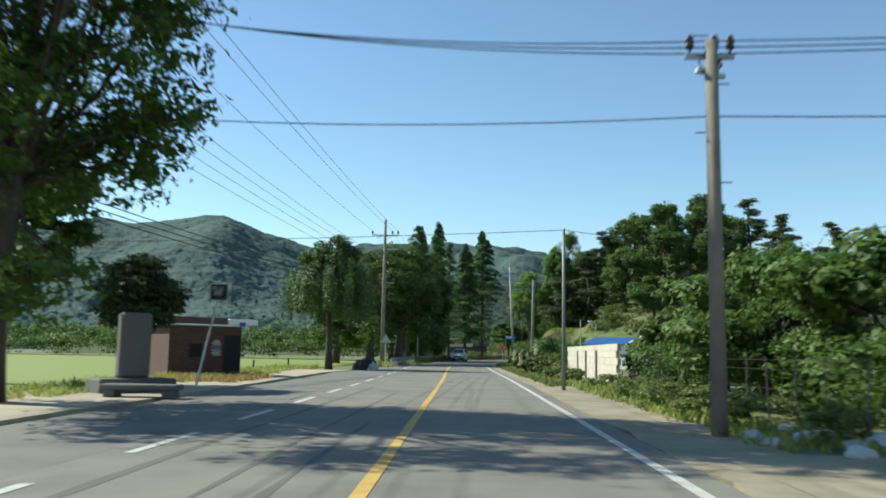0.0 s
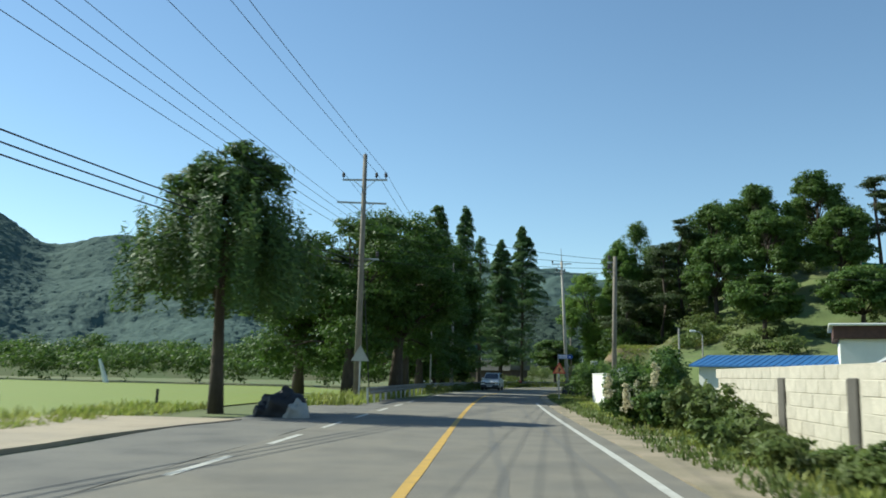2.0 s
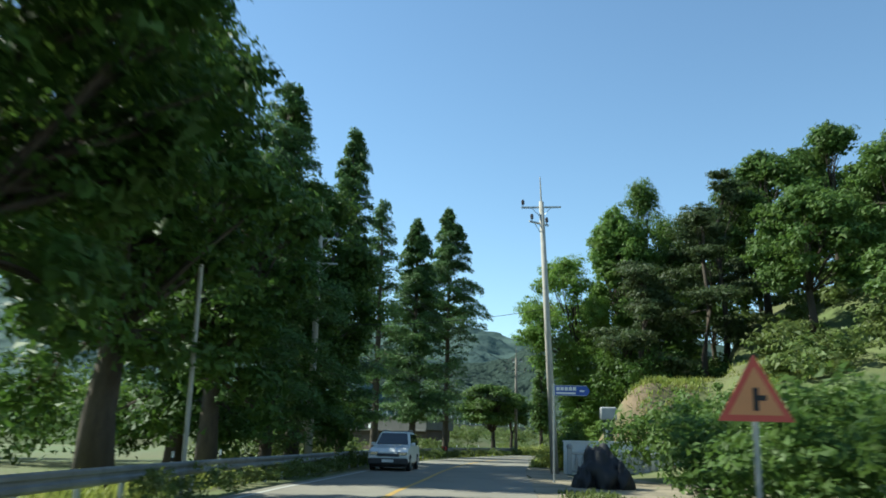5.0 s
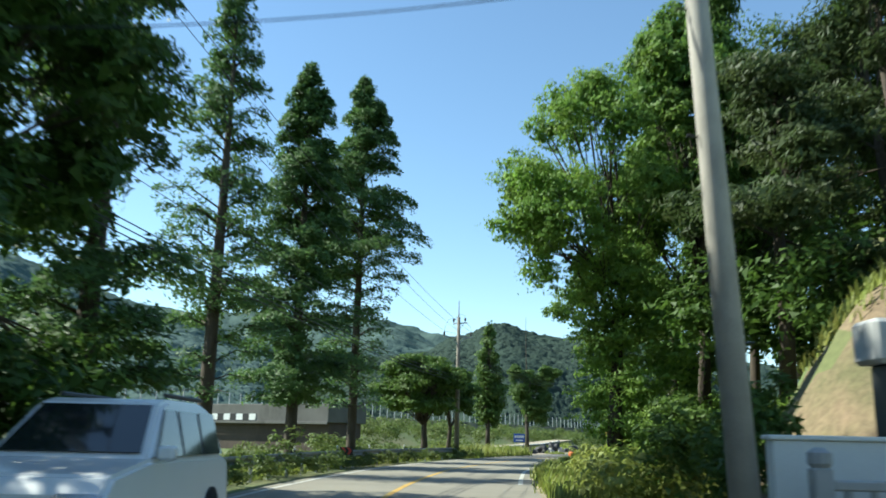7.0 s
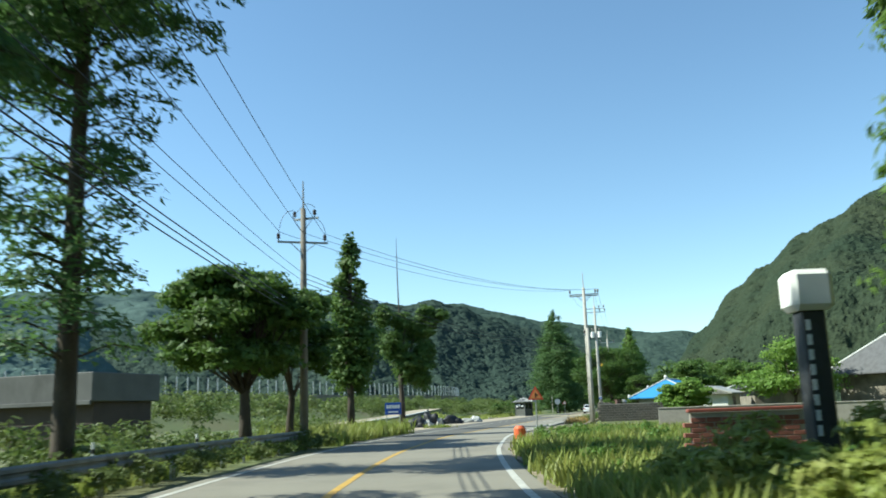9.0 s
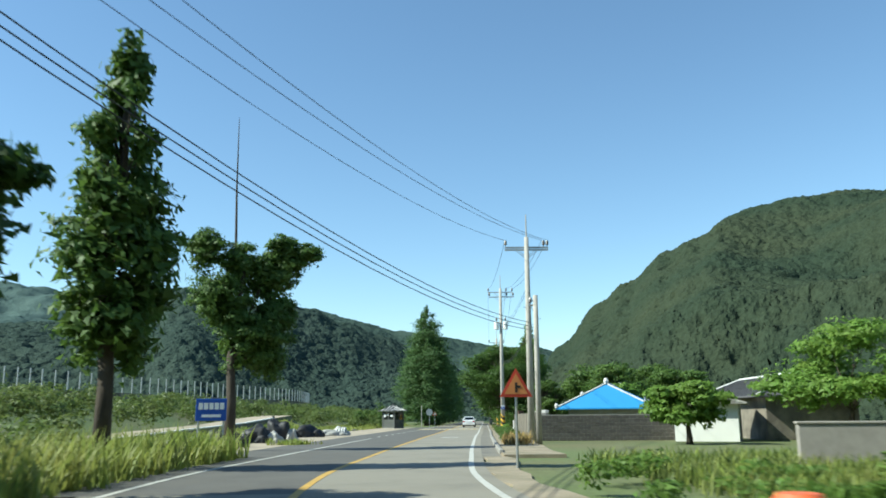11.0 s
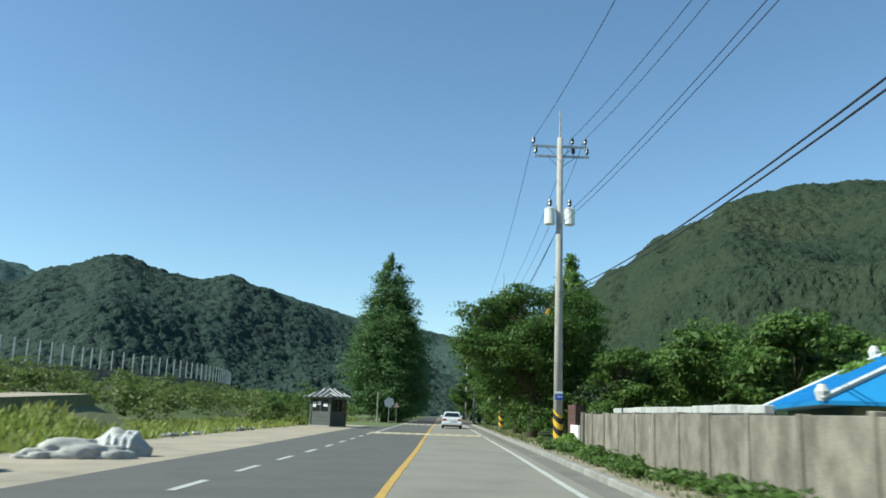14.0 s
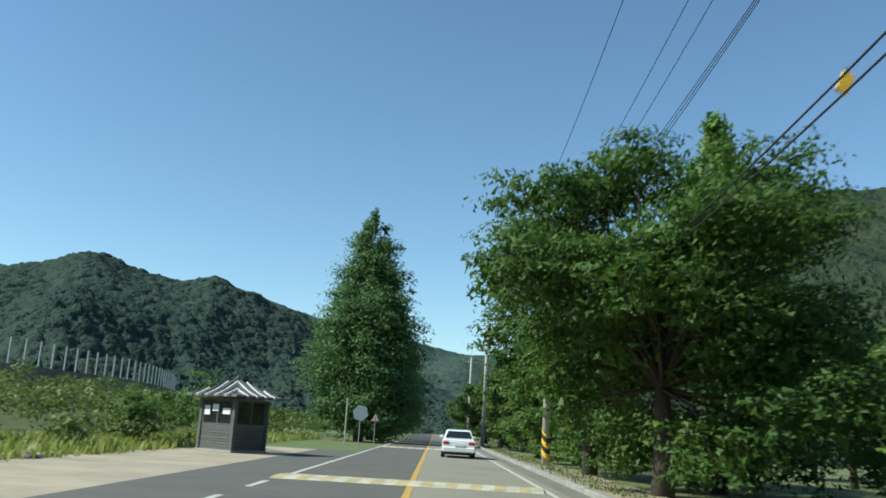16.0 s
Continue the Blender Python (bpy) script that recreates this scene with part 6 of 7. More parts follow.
shrub_belt("bank_bushes", [(*along(s, -(12.0 + q))[:2], 0.12 * q - 0.1, rnd.uniform(1.2, 2.4), rnd.uniform(1.3, 2.4)) for s, q in [(s, rnd.uniform(6.5 if s < S(236) else 0, 17)) for s in np.linspace(S(186), S(330), 210)]], 23, WEEDS, "weedy shrubs on the slope below the highway", 420, 0.24)
shrub_belt("booth_bush", [(60.0, 262.5, 0, 1.6, 2.9), (57.8, 262.0, 0, 1.5, 2.3), (62.2, 264.5, 0, 1.2, 2.0)], 46, LEAF_MID, "rounded dark bushes behind the kiosk", 2200, 0.16)
shrub_belt("pole_plant", [(56.3, 224.9, 0.05, 0.5, 0.6), (56.0, 224.2, 0.05, 0.4, 0.45)], 47, LEAF_FRESH, "leafy green plant at the foot of the pole", 500, 0.12)
shrub_belt("bend_bushes", [(*along(s, 4.9 + rnd.uniform(0, 3.4))[:2], 0.0, rnd.uniform(0.6, 1.25), rnd.uniform(0.7, 1.5)) for s in np.linspace(S(124), S(143), 32)]
           + [(*along(s, 4.9 + rnd.uniform(0, 1.6))[:2], 0.0, rnd.uniform(0.4, 0.8), rnd.uniform(0.4, 0.8)) for s in np.linspace(S(143), S(150), 14)], 24, GRASS, "tall yellow-green weeds on the inside of the bend", 800, 0.13)
shrub_belt("bank_shrubs", [(*along(s, 8.0 + rnd.uniform(0, 4.0))[:2], 0.1, rnd.uniform(0.9, 1.7), rnd.uniform(1.3, 2.6)) for s in np.linspace(S(129), S(144), 20)], 41, LEAF_FRESH, "fresh green bushes at the foot of the wood", 1300, 0.14)
shrub_belt("wall_bushes", [(6.6 + rnd.uniform(-0.8, 0.9), y, -0.05, rnd.uniform(0.4, 0.7), rnd.uniform(0.35, 0.65) + 0.75 * max(0, min(1, (y - 51) / 5))) for y in np.linspace(44, 66, 26)], 25, WEEDS, "shrubs and weeds before the block wall", 900, 0.14)
shrub_belt("rose_bush", [(7.5, 65.8, 0, 1.1, 2.5), (7.3, 64.2, 0, 1.1, 2.2), (6.5, 62.0, 0, 1.1, 2.1), (6.1, 60.6, 0, 0.9, 1.6), (5.6, 60.4, 0, 0.7, 1.2), (6.2, 58.4, 0, 0.8, 1.1)], 26, LEAF_DARK, "large dark shrub beside the white wall", 3000, 0.16, "shrub")
shrub_belt("blossom", [(x + 0.05 * math.sin(3 * k), y, z + 0.15 * k, 0.2 - 0.025 * k, 0.26) for x, y, z in ((5.0, 59.5, 0.7), (5.9, 60.0, 0.5), (6.5, 60.2, 1.1), (5.3, 58.0, 0.45)) for k in range(5)], 27, BLOSSOM, "upright plumes of cream blossom on the shrub", 70, 0.08, "flowers")
shrub_belt("side_bushes", [(7.9 + rnd.uniform(-0.6, 3.4), y, 0, rnd.uniform(0.9, 1.6), rnd.uniform(1.4, 2.6)) for y in np.linspace(85.5, 100, 22)], 28, LEAF_MID, "leafy shrubs beside the side road", 1300, 0.15)
shrub_belt("slope_bushes", [(rnd.uniform(9.6, 16), y, 0.3, rnd.uniform(1.2, 1.9), rnd.uniform(2.0, 3.4)) for y in np.linspace(101, 113, 16)], 43, LEAF_MID, "tall bushes before the sandy slope", 1000, 0.2)
shrub_belt("pole_shrubs", [(9.4, 120.6, 0.1, 0.6, 2.0), (9.5, 122.0, 0.2, 0.7, 1.7), (9.6, 124.0, 0.1, 0.8, 1.9), (10.6, 125.4, 0.2, 0.9, 1.7), (12.6, 126.6, knoll_z(12.6, 126.6) - 0.2, 0.9, 1.5)], 48, LEAF_MID, "leafy shrubs between the pole and the sandy bank", 1500, 0.14)
tufts("verge_grass", [(x, y, knoll_z(x, y) - 0.03) for x, y in [(rnd.uniform(12.5, 24), rnd.uniform(119.2, 127)) for _ in range(1700)] if knoll_z(x, y) > 3.0 + rnd.uniform(-0.6, 1.2) or y < 120.2], 0.24, 49, GRASS, "dry yellow-green grass above the retaining wall", 7)
shrub_belt("wood_edge_bushes", [(rnd.uniform(13.5, 27), rnd.uniform(128.5, 134), 3.6, rnd.uniform(1.2, 2.0), rnd.uniform(2.0, 3.6)) for _ in range(22)], 50, LEAF_DARK, "dark bushes along the edge of the wood", 900, 0.24)
shrub_belt("kerb_weeds", [(*along(s, 5.5 + rnd.uniform(-0.3, 0.35))[:2], 0.03, rnd.uniform(0.3, 0.6), rnd.uniform(0.2, 0.5)) for s in np.linspace(S(199), S(230), 44)], 51, LEAF_MID, "low green weeds along the foot of the panel wall", 260, 0.12)
shrub_belt("pillar_weeds", [(rnd.uniform(13.5, 17.6), rnd.uniform(142.6, 145.4), 0.0, rnd.uniform(0.5, 0.9), rnd.uniform(0.7, 1.15)) for _ in range(16)], 55, GRASS, "sunlit yellow-green weeds before the stone pillar", 800, 0.12)
shrub_belt("rail_weeds", [(*along(s, -4.15 - rnd.uniform(0, 0.5))[:2], -0.05, rnd.uniform(0.35, 0.65), rnd.uniform(0.45, 0.95)) for s in np.linspace(S(96), S(171), 70)], 44, WEEDS, "clumps of weeds along the foot of the guard rail", 330, 0.11)
shrub_belt("orchard_undergrowth", [(*along(s, 6.2 + rnd.uniform(0, 9) ** 1.0)[:2], 0.0, rnd.uniform(0.9, 1.7), rnd.uniform(1.0, 2.6)) for s in np.linspace(S(246), S(300), 64)], 42, LEAF_MID, "green undergrowth beneath the cherry trees", 600, 0.19)
shrub_belt("wall_end_bushes", [(9.6 + rnd.uniform(0, 2.2), rnd.uniform(38.2, 43.0), 0.0, rnd.uniform(0.9, 1.4), rnd.uniform(1.4, 2.3)) for _ in range(9)], 54, LEAF_MID, "leafy bushes behind the end of the block wall", 1100, 0.16)
shrub_belt("fence_thicket", [(rnd.uniform(9.2, 12.5), y, 0.0, rnd.uniform(0.8, 1.5), rnd.uniform(1.0, 2.0)) for y in np.linspace(17.5, 37.5, 26)], 45, LEAF_MID, "dense thicket behind the wire fence", 700, 0.17)
shrub_belt("fence_weeds", [(7.2 + rnd.uniform(-0.5, 1.6), y, 0, rnd.uniform(0.4, 0.8), rnd.uniform(0.3, 0.7)) for y in np.linspace(16.5, 38, 26)], 29, WEEDS, "weeds along the wire fence", 700, 0.1)


def verge(y0, y1, d0, d1, count, seed):
    rs = random.Random(seed)
    out = []
    for _ in range(count):
        s = S(y0) + (S(y1) - S(y0)) * rs.random()
        p = along(s, rs.uniform(d0, d1), -0.04)
        out.append(tuple(p))
    return out


tufts("verge_grass", verge(70, 172, -7.2, -4.9, 2000, 1), 0.4, 31, GRASS, "tall green grass along the guard rail")
tufts("verge_grass", verge(128, 166, 4.0, 7.2, 2200, 2), 0.38, 32, GRASS, "tall yellow-green grass on the bend")
tufts("verge_grass", verge(150, 182, 7.0, 17.0, 3600, 11), 0.33, 57, GRASS, "rough sunlit grass of the roadside meadow", 8, 0.3, 0.032)
tufts("verge_grass", verge(150, 184, 7.0, 19.0, 3200, 12), 0.27, 58, WEEDS, "dark green weeds among the meadow grass", 8, 0.22, 0.05)
tufts("verge_grass", verge(16, 100, 5.4, 7.4, 1400, 3), 0.16, 33, GRASS, "ragged grass on the dirt verge")
tufts("verge_grass", verge(38, 104, 4.5, 6.0, 1500, 9), 0.13, 52, WEEDS, "patchy weeds on the dirt shoulder", 7)
tufts("verge_grass", verge(172, 186, -8.0, -4.0, 700, 4), 0.7, 34, GRASS, "tall tufts of grass beside the lay-by")
tufts("verge_grass", verge(196, 292, -17.0, -10.0, 5400, 5), 0.34, 35, GRASS, "weedy grass beyond the lay-by", 6, 0.2, 0.07)
tufts("verge_grass", verge(200, 300, 5.0, 6.1, 1800, 6), 0.14, 36, WEEDS, "grass at the foot of the wall", 6)
tufts("dry_grass", verge(194.5, 199.0, 4.9, 6.0, 110, 7), 0.42, 37, STRAW, "dry yellow straw beside the pole")
tufts("verge_grass", verge(20, 66, -12.5, -9.5, 900, 8), 0.22, 38, GRASS, "low grass along the field's edge")
shrub_belt("bend_weeds", [(*along(S(y), d)[:2], 0.0, rnd.uniform(0.3, 0.7), rnd.uniform(0.25, 0.6)) for y, d in [(rnd.uniform(150, 178), 4.9 + 9 * rnd.random() ** 1.6) for _ in range(70)]], 59, LEAF_LIGHT, "broad-leaved weeds in clumps among the meadow grass", 260, 0.11)
rg = random.Random(12)
tufts("verge_grass", [(rg.gauss(28.0, 0.42), rg.gauss(200.8, 0.28), 0.0) for _ in range(60)], 0.22, 56, GRASS, "small patch of grass on the lay-by", 9)
tufts("dry_grass", [(rg.uniform(-11.0, -7.0), rg.uniform(35.0, 41.8), 0.02) for _ in range(420)], 0.16, 39, STRAW, "dry yellowing grass before the brick hut", 7)
tufts("verge_grass", [(rg.uniform(-12.0, -8.3), rg.uniform(44.0, 49.0), 0.0) for _ in range(260)], 0.2, 40, GRASS, "ragged grass round the brick hut", 7)


# ---- vehicles ----
def car(name, place, turn, label, length=4.4, width=1.72, height=1.42, suv=False):
    """A car: lower body, cabin, windows, lamps, bumpers, mirrors and wheels. It faces +y."""
    t = thing(name, place, label, "car", turn=turn)
    hl, hw = length / 2, width / 2
    if suv:
        side = [(-hl, 0.45), (-hl, 1.0), (-hl + 0.15, 1.08), (hl - 1.25, 1.1), (hl - 0.25, 0.98), (hl, 0.8), (hl, 0.4), (hl - 0.5, 0.32), (-hl + 0.5, 0.32)]
        cab = [(-hl + 0.12, 1.06), (-hl + 0.4, height - 0.08), (-hl + 0.8, height), (hl - 2.2, height), (hl - 1.95, height - 0.06), (hl - 1.2, 1.07)]
    else:
        side = [(-hl, 0.42), (-hl, 0.86), (-hl + 0.12, 0.93), (-hl + 0.8, 0.96), (hl - 1.3, 0.95), (hl - 0.3, 0.82), (hl, 0.66), (hl, 0.36), (hl - 0.5, 0.26), (-hl + 0.5, 0.26)]
        cab = [(-hl + 0.6, 0.94), (-hl + 1.15, height - 0.07), (-hl + 1.5, height), (hl - 2.2, height - 0.01), (hl - 1.9, height - 0.07), (hl - 1.15, 0.94)]

    def loft(profile, half, taper_top, inset=0.0):
        bm = bmesh.new()
        zs = [z for _, z in profile]
        z0, z1 = min(zs), max(zs)
        rows = []
        for sgn in (-1, 1):
            rows.append([bm.verts.new((sgn * (half - taper_top * (z - z0) / (z1 - z0)), y, z)) for y, z in profile])
        n = len(profile)
        bm.faces.new(rows[0])
        bm.faces.new(rows[1][::-1])
        for i in range(n):
            bm.faces.new((rows[0][i], rows[1][i], rows[1][(i + 1) % n], rows[0][(i + 1) % n]))
        bmesh.ops.recalc_face_normals(bm, faces=bm.faces)
        bmesh.ops.bevel(bm, geom=bm.edges[:], offset=0.045, segments=2, affect="EDGES")
        return bm

    part("body", loft(side, hw, 0.05), CAR_WHITE, t, smooth=False)
    cabin = part("cabin", loft(cab, hw - 0.07, 0.17), CAR_WHITE, t)
    # windows lie just proud of the cabin
    z0, z1 = cab[0][1], height

    def quad(nm, pts, mat):
        bm = bmesh.new()
        f = bm.faces.new([bm.verts.new(p) for p in pts])
        ex = bmesh.ops.extrude_face_region(bm, geom=[f])
        bm.normal_update()
        nv = f.normal
        bmesh.ops.translate(bm, vec=nv * 0.012, verts=[v for v in ex["geom"] if isinstance(v, bmesh.types.BMVert)])
        return part(nm, bm, mat, cabin)

    def half(z):
        return hw - 0.07 - 0.17 * (z - z0) / (z1 - z0)

    (yb0, zb0), (yb1, zb1) = cab[0], cab[1]
    (yf1, zf1), (yf0, zf0) = cab[-2], cab[-1]

    def lerp(a, b, u):
        return a + (b - a) * u
    for nm, (ya, za), (yc, zc), out in (("rear_window", (yb0, zb0), (yb1, zb1), -0.015), ("windscreen", (yf0, zf0), (yf1, zf1), 0.015)):
        p0, p1 = (lerp(ya, yc, 0.12), lerp(za, zc, 0.12)), (lerp(ya, yc, 0.94), lerp(za, zc, 0.94))
        quad(nm, [(-half(p0[1]) + 0.09, p0[0] + out, p0[1] + 0.012), (half(p0[1]) - 0.09, p0[0] + out, p0[1] + 0.012), (half(p1[1]) - 0.1, p1[0] + out, p1[1] + 0.012), (-half(p1[1]) + 0.1, p1[0] + out, p1[1] + 0.012)], GLASS_DARK)
    for sg in (-1, 1):
        zl, zh = z0 + 0.05, z1 - 0.12
        cuts = [yb0 + 0.32, (yb0 + yf0) / 2 - 0.03, (yb0 + yf0) / 2 + 0.05, yf0 - 0.3] if not suv else [yb0 + 0.25, yb0 + 1.0, yb0 + 1.08, (yb0 + yf0) / 2 + 0.3, (yb0 + yf0) / 2 + 0.38, yf0 - 0.25]
        for a, b in zip(cuts[::2], cuts[1::2]):
            sa = 0.42 if a == cuts[0] and not suv else 0.04
            sb = 0.5 if b == cuts[-1] else 0.02
            x0, x1 = half(zl) + 0.012, half(zh) + 0.012
            quad("side_window", [(sg * x0, a, zl), (sg * x0, b, zl), (sg * x1, b - sb, zh), (sg * x1, a + sa, zh)], GLASS_DARK)
        part("mirror", box(bmesh.new(), sg * (hw + 0.02) - 0.09, sg * (hw + 0.02) + 0.09, yf0 - 0.35, yf0 - 0.2, z0 + 0.02, z0 + 0.17, 0.03), CAR_WHITE, t)
        part("tail_lamp", box(bmesh.new(), sg * (hw - 0.22) - 0.16, sg * (hw - 0.22) + 0.16, -hl - 0.012, -hl + 0.12, 0.66 if not suv else 0.75, 0.83 if not suv else 1.02, 0.03), TAIL, t)
        part("headlamp", box(bmesh.new(), sg * (hw - 0.26) - 0.2, sg * (hw - 0.26) + 0.2, hl - 0.14, hl + 0.012, 0.56 if not suv else 0.66, 0.7 if not suv else 0.84, 0.03), CHROME, t)
        for y in (-hl + 0.85, hl - 0.85):
            r = 0.31 if not suv else 0.36
            w = part("wheel", bmesh.new(), RUBBER, t)
            bm = bmesh.new()
            x = sg * (hw - 0.09)
            tube(bm, [(x - 0.1, y, r), (x - 0.09, y, r), (x + 0.09, y, r), (x + 0.1, y, r)], [r * 0.9, r, r, r * 0.9], 20)
            bm.to_mesh(w.data)
            bm.free()
            part("rim", tube(bmesh.new(), [(x + sg * 0.09, y, r), (x + sg * 0.115, y, r)], [r * 0.62, r * 0.55], 14), STEEL, w)
    part("rear_bumper", box(bmesh.new(), -hw + 0.02, hw - 0.02, -hl - 0.05, -hl + 0.2, 0.3, 0.56, 0.05), CAR_WHITE, t)
    part("front_bumper", box(bmesh.new(), -hw + 0.02, hw - 0.02, hl - 0.2, hl + 0.06, 0.28, 0.56, 0.05), CAR_WHITE if not suv else DARK_STEEL, t)
    part("number_plate", box(bmesh.new(), -0.26, 0.26, -hl - 0.06, -hl - 0.02, 0.6, 0.73, 0.004), SIGN_WHITE, t, "pale blank plate")
    part("front_plate", box(bmesh.new(), -0.26, 0.26, hl + 0.062, hl + 0.075, 0.38, 0.5, 0.004), SIGN_WHITE, t, "pale blank plate")
    part("grille", box(bmesh.new(), -0.5, 0.5, hl - 0.06, hl + 0.015, 0.62, 0.76, 0.02), DARK_STEEL, t)
    part("underside", box(bmesh.new(), -hw + 0.12, hw - 0.12, -hl + 0.25, hl - 0.25, 0.16, 0.34), MATT_BLACK, t)
    if suv:
        for sg in (-1, 1):
            part("roof_rail", tube(bmesh.new(), [(sg * 0.58, -hl + 0.6, height + 0.05), (sg * 0.58, hl - 2.3, height + 0.05)], 0.025, 6), DARK_STEEL, t)
    return t


s = s_of(77.0, 268.2)[0]
p = along(s - 6.0, 1.75)
car("sedan", (p.x, p.y, 0), heading(s), "white saloon car driving away on the road")
p = along(S(118.4), -2.3)
car("suv", (p.x, p.y, 0), heading(S(118.6)) + 180, "oncoming white off-road car with dark bumper", 4.35, 1.8, 1.72, suv=True)


# ---- signs ----
def sign_post(name, x, y, h, label, category="road sign", mat=STEEL, r=0.035, lean=0.0, turn=0.0):
    t = thing(name, (x, y, -0.05), label, category, turn=turn)
    part("post", tube(bmesh.new(), [(0, 0, -0.2), (lean, 0, h)], r, 8), mat, t)
    return t


def triangle(t, z, size, mat, border=None, y=-0.05):
    def tri(sz, yy, d):
        bm = bmesh.new()
        h = sz * 0.866
        f = bm.faces.new([bm.verts.new(v) for v in ((-sz / 2, yy, z - h / 3), (sz / 2, yy, z - h / 3), (0, yy, z + 2 * h / 3))])
        ex = bmesh.ops.extrude_face_region(bm, geom=[f])
        bmesh.ops.translate(bm, vec=(0, d, 0), verts=[v for v in ex["geom"] if isinstance(v, bmesh.types.BMVert)])
        return bm
    p = part("plate", tri(size, y, 0.012), border or mat, t)
    if border:
        part("face", tri(size * 0.72, y - 0.006, 0.004), mat, p)
        bm = bmesh.new()
        box(bm, -0.03, 0.03, y - 0.012, y - 0.007, z - 0.13, z + 0.12)
        box(bm, 0.03, 0.12, y - 0.012, y - 0.007, z - 0.02, z + 0.04)
        part("symbol", bm, MATT_BLACK, p)


t = sign_post("warning_sign", -5.15, 74.6, 2.6, "grey back of a triangular warning sign on a post")
triangle(t, 2.3, 0.9, STEEL)
t = sign_post("warning_sign", 5.35, 88.0, 2.0, "red-edged triangular bend warning sign", turn=0)
triangle(t, 1.95, 0.85, SIGN_AMBER, SIGN_RED)
t = sign_post("warning_sign", 26.3, 178.2, 2.0, "red-edged triangular warning sign beside the bend", turn=-25)
triangle(t, 2.05, 0.85, SIGN_AMBER, SIGN_RED)
t = sign_post("warning_sign", *along(S(285), -4.6)[:2], 2.0, "small triangular sign along the avenue", turn=-30)
triangle(t, 2.0, 0.8, SIGN_WHITE, SIGN_RED)
t = sign_post("street_sign", 6.65, 109.7, 3.55, "blue arrow-shaped street sign with white lettering bars on a steel post", turn=-6)
bm = bmesh.new()
f = bm.faces.new([bm.verts.new(v) for v in ((0.05, -0.05, 3.12), (1.2, -0.05, 3.12), (1.32, -0.05, 3.3), (1.2, -0.05, 3.5), (0.05, -0.05, 3.5))])
ex = bmesh.ops.extrude_face_region(bm, geom=[f])
bmesh.ops.translate(bm, vec=(0, 0.03, 0), verts=[v for v in ex["geom"] if isinstance(v, bmesh.types.BMVert)])
plate = part("plate", bm, SIGN_BLUE, t)
bm = bmesh.new()
for k in range(5):
    box(bm, 0.1 + k * 0.15, 0.22 + k * 0.15, -0.056, -0.051, 3.31, 3.44)
box(bm, 0.1, 0.8, -0.056, -0.051, 3.18, 3.25)
box(bm, 0.95, 1.12, -0.056, -0.051, 3.27, 3.33)
part("lettering", bm, SIGN_WHITE, plate)
bm = bmesh.new()
for z in (3.125, 3.48):
    box(bm, 0.05, 1.19, -0.056, -0.051, z, z + 0.016)
box(bm, -0.03, 0.05, -0.056, -0.03, 3.12, 3.5)
part("border", bm, STEEL, plate, "pale metal border of the plate")
t = sign_post("billboard", 21.3, 191.6, 1.3, "blue roadside board with white lettering bars", "billboard", turn=-20)
part("post", tube(bmesh.new(), [(0.9, 0, -0.2), (0.9, 0, 1.3)], 0.035, 8), STEEL, t)
plate = part("board", box(bmesh.new(), -0.1, 1.0, -0.06, -0.02, 1.25, 2.05, 0.01), SIGN_BLUE, t)
bm = bmesh.new()
for k in range(5):
    box(bm, 0.0 + k * 0.19, 0.15 + k * 0.19, -0.066, -0.061, 1.66, 1.9)
box(bm, 0.12, 0.8, -0.066, -0.061, 1.38, 1.48)
part("lettering", bm, SIGN_WHITE, plate)
t = sign_post("chevron_sign", 3.95, 147.9, 0.85, "red and black chevron board on a low post", turn=-14)
plate = part("board", box(bmesh.new(), -0.3, 0.3, -0.06, -0.03, 0.6, 0.95, 0.01), MATT_BLACK, t)
for k in range(2):
    bm = bmesh.new()
    x = -0.24 + k * 0.26
    for a, b in (((x, 0.62), (x + 0.12, 0.775)), ((x + 0.12, 0.775), (x, 0.93))):
        f = bm.faces.new([bm.verts.new(v) for v in ((a[0], -0.064, a[1]), (a[0] + 0.12, -0.064, a[1]), (b[0] + 0.12, -0.064, b[1]), (b[0], -0.064, b[1]))])
    part("arrow", bm, SIGN_RED, plate)
t = sign_post("diamond_sign", 75.2, 275.5, 2.3, "grey back of a hexagonal sign on a post", turn=-30)
bm = tube(bmesh.new(), [(0, -0.05, 2.2), (0, -0.03, 2.2)], 0.55, 6)
part("plate", bm, STEEL, t)
# leaning post with a square convex mirror
t = sign_post("mirror_post", -7.3, 31.35, 3.1, "leaning grey post with a dark square mirror", "traffic mirror", STEEL, 0.045, 0.66)
plate = part("mirror_frame", box(bmesh.new(), 0.4, 1.0, -0.1, -0.04, 3.0, 3.55, 0.03), DARK_STEEL, t)
part("mirror", box(bmesh.new(), 0.47, 0.93, -0.11, -0.095, 3.07, 3.48, 0.02), GLASS_DARK, plate)
# lettered plate on the tall pole
tx = bpy.data.curves.new("figures", "FONT")
tx.body, tx.size, tx.align_x, tx.align_y, tx.extrude = "1959", 0.13, "CENTER", "CENTER", 0.002
fig = new("figures", tx)
fig.data.materials.append(SIGN_WHITE)
fig.parent = pole_f
fig.matrix_basis = pose(0, 0, 0, 0, 0, -31) @ pose(0, -0.232, 2.12, 90, 0, 0)

# slim pale poles
for x, y, h, lab in ((-3.9, 99.5, 5.6, "slim pale steel pole behind the guard rail"), (13.8, 92.5, 5.0, "slim dark pole on the slope"), (78.0, 283.5, 3.4, "short pale pole at the avenue's start")):
    sign_post("slim_pole", x, y, h, lab, "pole", POLE, 0.06)
